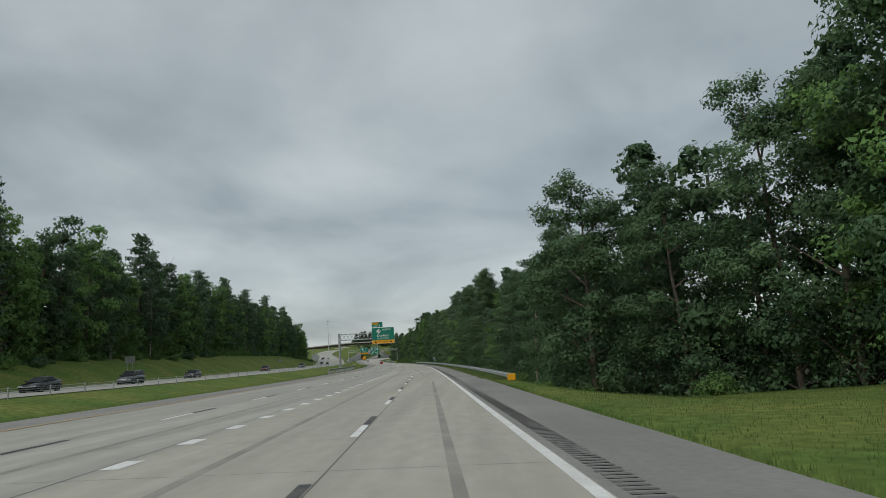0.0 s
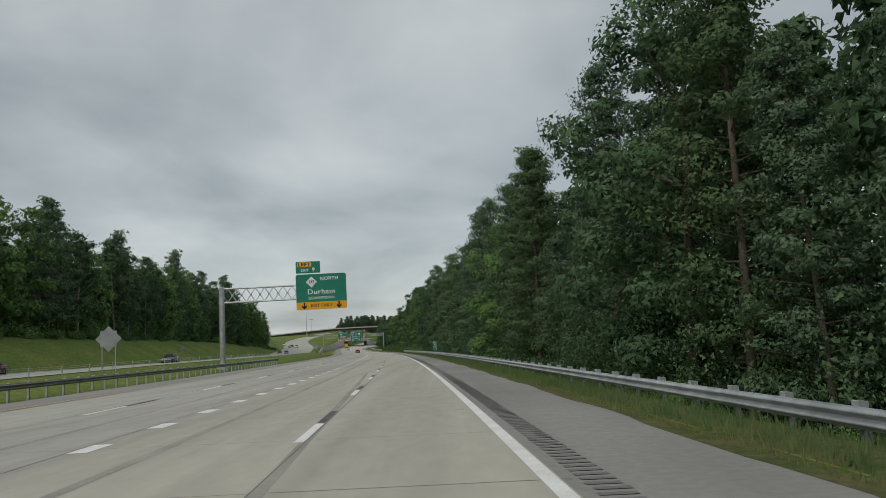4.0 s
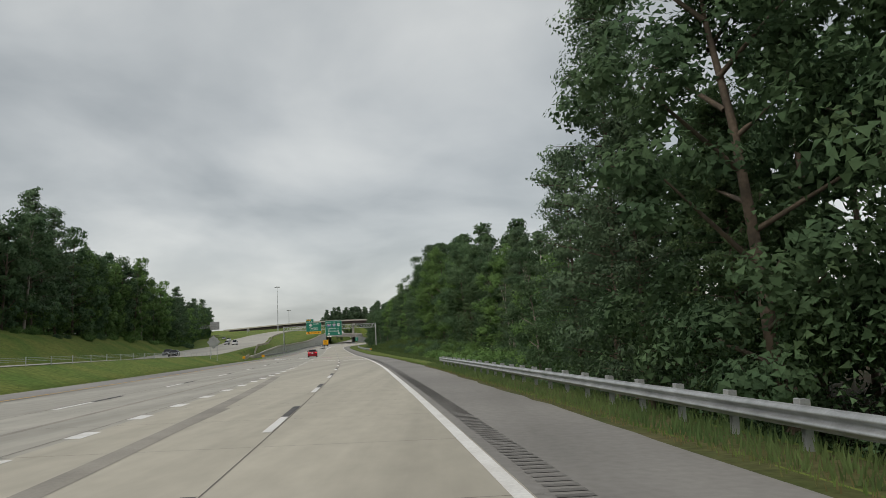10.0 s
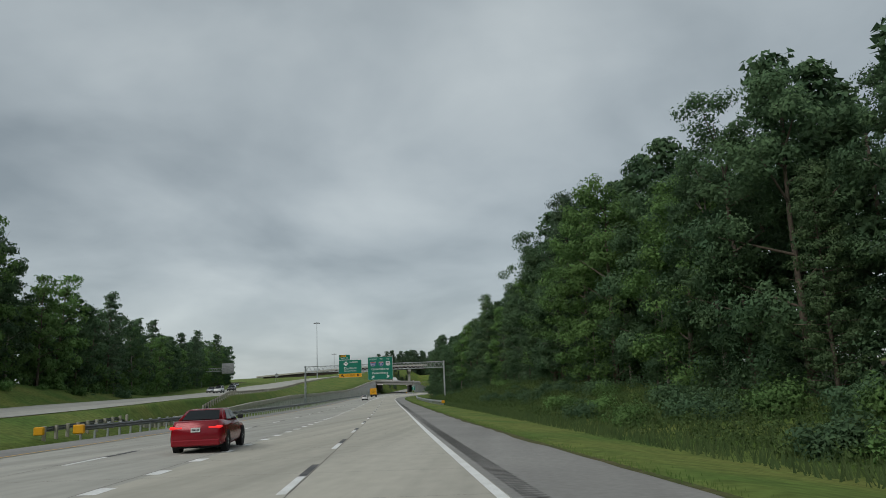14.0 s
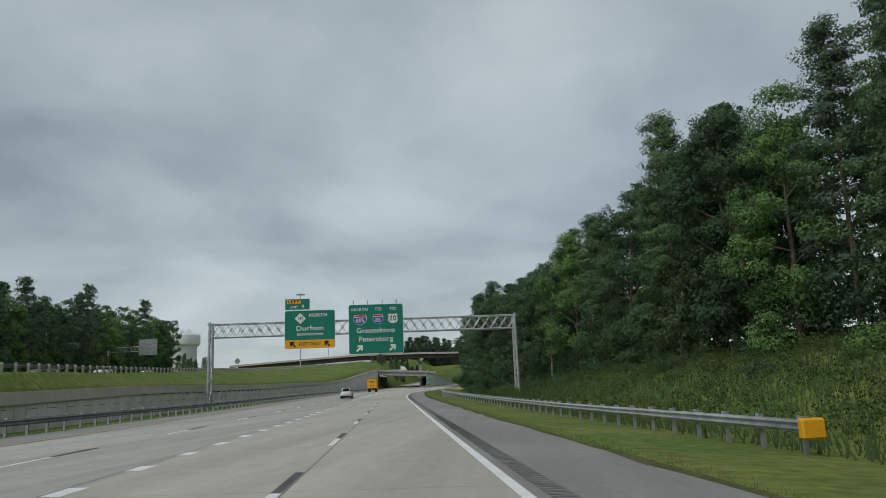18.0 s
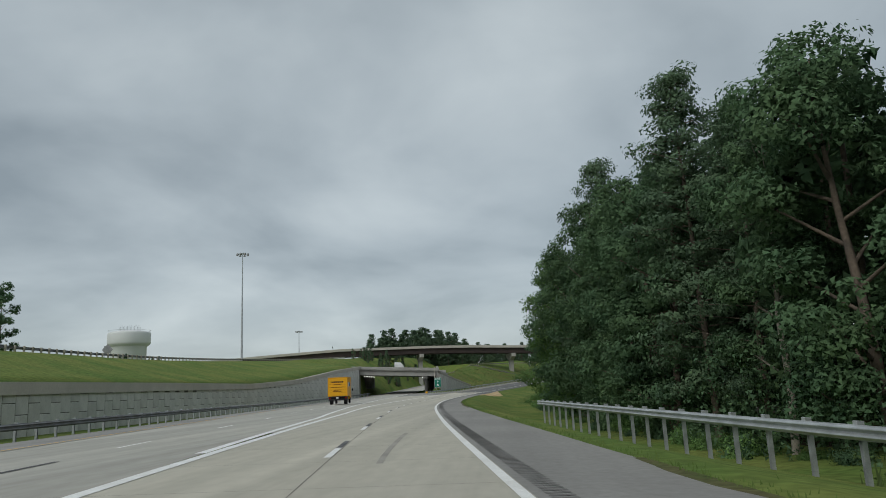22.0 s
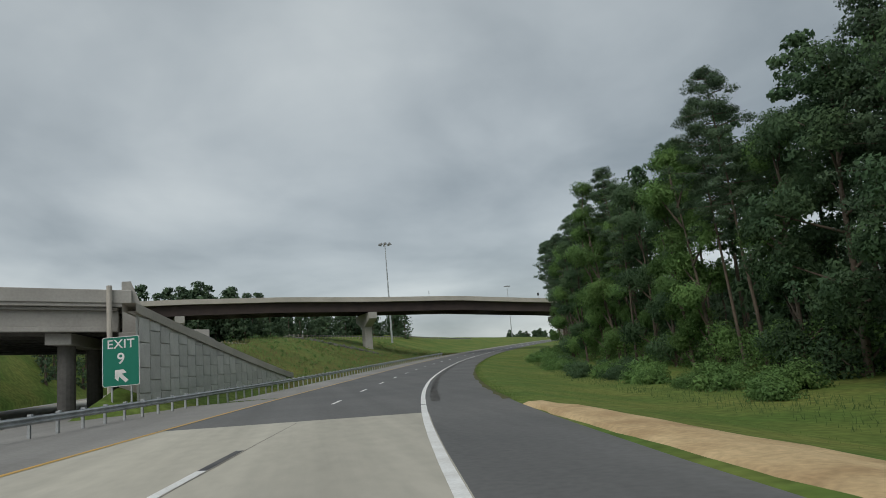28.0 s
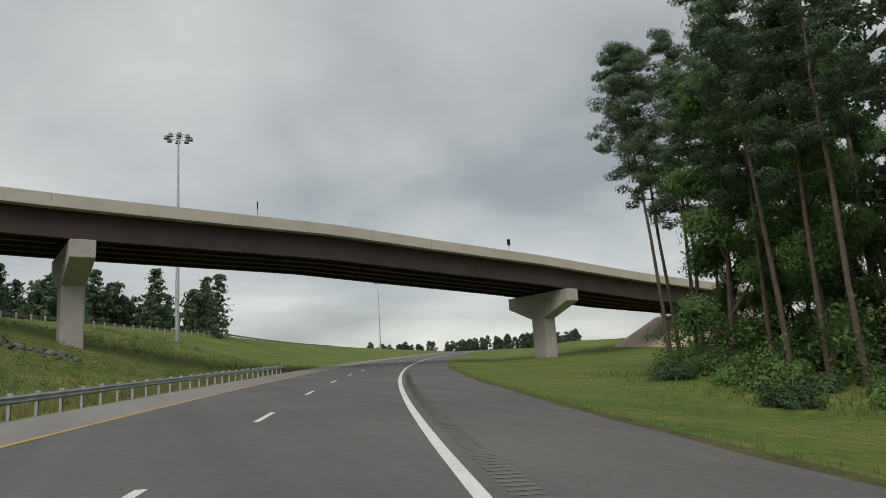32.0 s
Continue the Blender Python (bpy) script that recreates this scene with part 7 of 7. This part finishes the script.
# ---- grass and weeds ----
def grass_field(name, count, pick, height, mat, label, seed):
    """Blades of grass over a stretch of verge, as one mass."""
    r = random.Random(seed)
    verts, lean = np.zeros((count * 3, 3)), np.zeros((count * 3, 3))
    for i in range(count):
        s, d = pick(r)
        while 785 < s < 824 and 2.8 < d < 8.5:
            s, d = pick(r)
        p = place(s, d, land(s, d) if not -13.9 < d < 3.2 else crown(d))
        a, h = heading(s) + r.uniform(-1.1, 1.1), height * r.uniform(0.5, 1.5)
        w = 0.015 + 0.05 * h
        dx, dy = math.cos(a) * w, math.sin(a) * w
        lx, ly = r.uniform(-0.5, 0.5) * h, r.uniform(-0.5, 0.5) * h
        verts[i * 3], verts[i * 3 + 1], verts[i * 3 + 2] = (p.x - dx, p.y - dy, p.z - 0.05), (p.x + dx, p.y + dy, p.z - 0.05), (p.x + lx, p.y + ly, p.z + h)
        lean[i * 3:i * 3 + 3] = (math.sin(a) * 0.45 + r.uniform(-0.2, 0.2), -math.cos(a) * 0.45 + r.uniform(-0.2, 0.2), 0.85)
    lean /= np.linalg.norm(lean, axis=1)[:, None]
    return tagged(new(name, fast_mesh(name, verts, np.arange(count * 3).reshape(-1, 3), mat, lean)), label, "grass", kind="stuff")


grass_field("verge_grass", 26000, lambda r: (lambda s: (s, verge_edge(s) + abs(r.gauss(0, 0.3))))(r.uniform(0, 980)), 0.08, "blades", "short ragged grass along the shoulder", 1)
grass_field("rail_grass", 32000, lambda r: (r.uniform(56, 335), 3.3 + abs(r.gauss(0.5, 0.7))), 0.2, "meadow_leaf", "longer grass under the guardrail", 2)
grass_field("dry_grass", 6000, lambda r: (r.uniform(60, 335), r.uniform(2.9, 3.7)), 0.08, "dry_blades", "dry brown grass at the asphalt's edge", 3)
grass_field("bank_weeds", 60000, lambda r: (lambda s: (s, r.uniform(8.5, right_front(s))))(r.uniform(338, 640)), 0.42, "meadow_leaf", "tall green weeds on the bank", 4)
undergrowth("undergrowth_left", 10, 775, lambda s: left_front(s) + 1.0, -5.0, 6.0, 3600, 0.5, "leaf_bright", "leafy undergrowth along the far woods", 14)
grass_field("ramp_weeds", 6000, lambda r: (lambda s: (s, r.uniform(12.0, 18)))(r.uniform(770, 958)), 0.22, "meadow_leaf", "tall weeds before the pines", 5)
grass_field("lawn", 22000, lambda r: (r.uniform(6, 70), r.uniform(3.4, 19)), 0.07, "blades", "rough lawn of the verge", 6)
grass_field("ramp_lawn", 16000, lambda r: (r.uniform(690, 960), r.uniform(3.6, 13)), 0.05, "blades", "mown grass beside the ramp", 7)
grass_field("median_grass", 9000, lambda r: (r.uniform(20, 436), -18.7 - abs(r.gauss(0, 2.5))), 0.14, "blades", "median grass strip", 8)
grass_field("hill_grass", 26000, lambda r: (r.uniform(866, 1010), -14.4 - abs(r.gauss(0, 12))), 0.3, "dry_blades", "long dry grass on the hillside", 9)
undergrowth("hill_brush", 862, 1010, lambda s: -15.0, -24.0, 0.5, 1000, 0.15, "leaf_bright", "low green and brown brush on the hillside", 21, 40)


# ---- sand patch, rocks, rumble strip, joints ----
def sand_patch():
    verts, faces, n = [], [], 9
    rows = list(np.arange(787, 823.1, 1.5))
    for s in rows:
        g = (s - 787) / 36
        wide = (3.4 + 1.2 * math.sin(g * 5)) * max(0.05, math.sin(math.pi * min(0.995, 0.12 + 0.88 * g)) ** 0.6)
        for k in range(n):
            d = verge_edge(s) + 0.02 + wide * k / (n - 1) + (noise.noise(Vector((s * 0.5, k, 2))) * 1.3 if k == n - 1 else noise.noise(Vector((s * 0.9, k, 5))) * 0.2 if k == 0 else 0)
            bump = 0.04 + 0.06 * noise.noise(Vector((s * 0.7, d * 0.9, 1))) if 0 < k < n - 1 and 788 < s < 822 else -0.16
            verts.append(place(s, d, max(land(s, d), right_verge(s, d)) + noise.noise(Vector((s * 0.06, d * 0.06, 3.1))) * 0.1 + bump + 0.05))
    faces = [(i * n + k, i * n + k + 1, i * n + n + k + 1, i * n + n + k) for i in range(len(rows) - 1) for k in range(n - 1)]
    tagged(mesh_part("sand", verts, faces, "sand", smooth=True), "loose tan sand spread over the verge", "sand", kind="structure")


sand_patch()


def locate(x, y):
    """Station and offset of a point of the plan."""
    k = int(np.argmin((LINE_X - x) ** 2 + (LINE_Y - y) ** 2))
    a = LINE_H[k]
    dx, dy = x - LINE_X[k], y - LINE_Y[k]
    return LINE_S[k] - dx * math.sin(a) + dy * math.cos(a), dx * math.cos(a) + dy * math.sin(a)


def rubble():
    rng = np.random.default_rng(4)
    verts, tris = [], []
    for k in range(360):
        f = rng.uniform(0, 1)
        x, y = -96 + 42 * f + rng.normal(0, 1.0), 950 + 16 * f + rng.normal(0, 1.3)
        s, d = locate(*far_plan(x, y)[:2])
        p = np.array(place(s, d, land(s, d) + 0.05))
        r = rng.uniform(0.2, 0.5)
        base = len(verts)
        verts += [p + r * rng.normal(0, 0.3, 3) + r * np.array(q) for q in ((1, 0, 0), (-1, 0, 0), (0, 1, 0), (0, -1, 0), (0, 0, 0.8), (0, 0, -0.8))]
        tris += [(base + a, base + b, base + c) for a, b, c in ((0, 2, 4), (2, 1, 4), (1, 3, 4), (3, 0, 4), (2, 0, 5), (1, 2, 5), (3, 1, 5), (0, 3, 5))]
    tagged(new("rubble", fast_mesh("rubble", verts, tris, "rock")), "dark stone rubble lining the slope gully", "rocks", kind="stuff")


rubble()


def rumble(s, end, mat):
    verts, faces = [], []
    while s < end:
        b, e = len(verts), edge_shift(s)
        w = 0.035 * noise.noise(Vector((s * 3.1, 0, 0)))
        verts += [place(s, e + 0.34 + w, crown(0.34) + 0.004), place(s, e + 0.76 + w, crown(0.76) + 0.004), place(s + 0.14, e + 0.76 + w, crown(0.76) + 0.003), place(s + 0.14, e + 0.34 + w, crown(0.34) + 0.003)]
        faces.append((b, b + 1, b + 2, b + 3))
        s += 0.28
    tagged(mesh_part("rumble_strip", verts, faces, mat), "milled rumble strip grooves", "rumble strip", kind="stuff")


rumble(-10.0, 798, "rumble")
rumble(828.0, 965, "rumble_pale")
bar("longitudinal_joint", -20, 821, lambda s: at_s(s, (740, -3.60), (770, -4.04), (808, -4.29)), lambda s: at_s(s, (740, -3.578), (770, -4.018), (808, -4.268)), "joint", "dark saw-cut joint between the lanes", step=6, h=0.004)
bar("longitudinal_joint", -20, 630, -7.62, -7.60, "joint", "dark saw-cut joint between the lanes", step=6, h=0.004)
bar("longitudinal_joint", -20, 630, -11.2, -11.18, "joint", "dark saw-cut joint between the lanes", step=6, h=0.004)
bar("worn_line", 82, 160, lambda s: at_s(s, (82, -2.55), (93, -2.83), (128, -3.75), (160, -4.4)), lambda s: at_s(s, (82, -2.37), (93, -2.65), (128, -3.57), (160, -4.22)), "tar", "grey ghost of a removed lane line", step=6, h=0.003)
bar("worn_line", -20, 57, -1.74, -1.55, "tar", "grey ghost of a removed lane line", step=6, h=0.003)
bar("worn_line", -20, 300, lambda s: -5.7 - 0.4 * math.sin(s * 0.01), lambda s: -5.5 - 0.4 * math.sin(s * 0.01), "tar", "grey ghost of a removed lane line", step=6, h=0.003)
bar("worn_line", -20, 330, -9.3, -9.12, "tar", "grey ghost of a removed lane line", step=6, h=0.003)
for s0, s1, a, b, wide in ((640.5, 652, -2.3, -1.75, 0.16), (566, 583, -5.9, -5.75, 0.15), (286, 322, -5.6, -6.9, 0.42), (196, 231, -6.0, -5.2, 0.38), (96, 101, -2.6, -2.5, 0.2)):
    bar("skid_mark", s0, s1, lambda s: a + (b - a) * ((s - s0) / (s1 - s0)) ** 1.4 - wide / 2, lambda s: a + (b - a) * ((s - s0) / (s1 - s0)) ** 1.4 + wide / 2, "tar", "dark rubbed tyre mark on the concrete", "tyre marks", step=1.5, h=0.0045)
for s0, s1 in ((60, 332), (338, 640), (690, 786), (826, 985)):
    tagged(strip("edge_dirt", s0, s1, 1.5, lambda s: [(verge_edge(s) - 0.1 - 0.28 * max(0.0, noise.noise(Vector((s * 0.4, 3.3, 0.5))) + 0.35), crown(3.2) - 0.004), (verge_edge(s) + 0.12, crown(3.2) - 0.003)], "dry_verge"), "thin line of dirt and dry grass along the asphalt's edge", "dirt", kind="structure")
for k in range(0, 178):
    s = -12 + 4.6 * k
    left = -14.9 if s < 640 else ramp_left(s)
    bar("slab_joint", s, s + 0.015, left, 0.1, "joint", "fine sawn joint across the slabs", "slab joints", 1, 0.003)


# ---- bare dead trunks at the wood's edge, a big bright bush and two pines by the flyover ----
def snag_limb(bm, a, b, ra, rb, bend, rng, sides=7, steps=6):
    rings = []
    sway = Vector((rng.uniform(-1, 1), rng.uniform(-1, 1), 0)) * bend
    for i in range(steps + 1):
        q = i / steps
        c = a.lerp(b, q) + sway * math.sin(q * 3.1) + Vector((rng.uniform(-1, 1), rng.uniform(-1, 1), 0)) * bend * 0.25
        r = ra + (rb - ra) * q
        rings.append([bm.verts.new(c + Vector((math.cos(k * 6.283 / sides) * r, math.sin(k * 6.283 / sides) * r, 0))) for k in range(sides)])
    for lo, hi in zip(rings, rings[1:]):
        for k in range(sides):
            bm.faces.new((lo[k], lo[(k + 1) % sides], hi[(k + 1) % sides], hi[k]))
    bm.faces.new(rings[-1])


def dead_tree(s, d, height, thick, forks, seed, label):
    rng = random.Random(seed)
    ob = empty("dead_tree", Matrix.Translation(place(s, d, land(s, d) - 0.3)), label, "dead tree", "dead trees at the wood's edge")
    bm = bmesh.new()
    fork = height * (0.45 if forks > 1 else 1.0)
    tip = Vector((rng.uniform(-0.4, 0.4), rng.uniform(-0.4, 0.4), fork))
    snag_limb(bm, Vector((0, 0, 0)), tip, thick, thick * (0.7 if forks > 1 else 0.15), 0.14, rng)
    part("trunk", bm, "bark_dead", ob)
    if forks > 1:
        for k in range(forks):
            w = k * 6.283 / forks + rng.uniform(-0.5, 0.5)
            end = tip + Vector((math.cos(w), math.sin(w), 0)) * rng.uniform(0.9, 1.8) + Vector((0, 0, (height - fork) * rng.uniform(0.75, 1.0)))
            bm = bmesh.new()
            snag_limb(bm, tip - Vector((0, 0, 0.2)), end, thick * 0.55, thick * 0.1, 0.22, rng)
            part("branch", bm, "bark_dead", ob)
    for k in range(9):
        q = rng.uniform(0.6, 0.97) if forks < 2 else rng.uniform(0.3, 0.95)
        w = rng.uniform(0, 6.283)
        c = Vector((tip.x * q, tip.y * q, fork * q))
        bm = bmesh.new()
        snag_limb(bm, c, c + Vector((math.cos(w) * 0.5, math.sin(w) * 0.5, rng.uniform(0.6, 1.3))) * rng.uniform(0.5, 1.3), thick * 0.2, thick * 0.05, 0.06, rng, 5, 3)
        part("twig", bm, "bark_dead", ob)
    return ob


dead_tree(373.5, 25.0, 15.6, 0.22, 1, 3, "tall bare dead trunk with grey weathered wood")
dead_tree(382.5, 26.0, 14.6, 0.2, 4, 4, "bare dead tree with forked grey branches")
dead_tree(399.5, 26.2, 12.5, 0.22, 3, 5, "bare dead tree with forked grey branches")
dead_tree(394.0, 25.8, 10.0, 0.17, 1, 6, "broken bare dead trunk among the trees")
bush(1, upright(352.8, 9.6, 1.7), "leaf_bright")
bush(2, upright(354.6, 11.2, 1.8), "leaf_bright")
tree("tall_pine", 1, upright(959.5, 21.4, 0.95), 2.0)
tree("tall_pine", 0, upright(960.5, 24.0, 0.9), 2.0)

# slim young trees and bushes that close the wood's end by the flyover
for k in range(12):
    tree("slim", k % 3, upright(944.5 + 1.5 * k, 22.5 + (k * 5 % 7) * 1.3, rnd.uniform(0.72, 1.0)), 2.0)
for k in range(9):
    bush(k % 4, upright(945 + 2.0 * k, 20.5 + (k * 3 % 5) * 1.6, rnd.uniform(0.8, 1.3)), "leaf_bright" if k % 3 else "leaf")
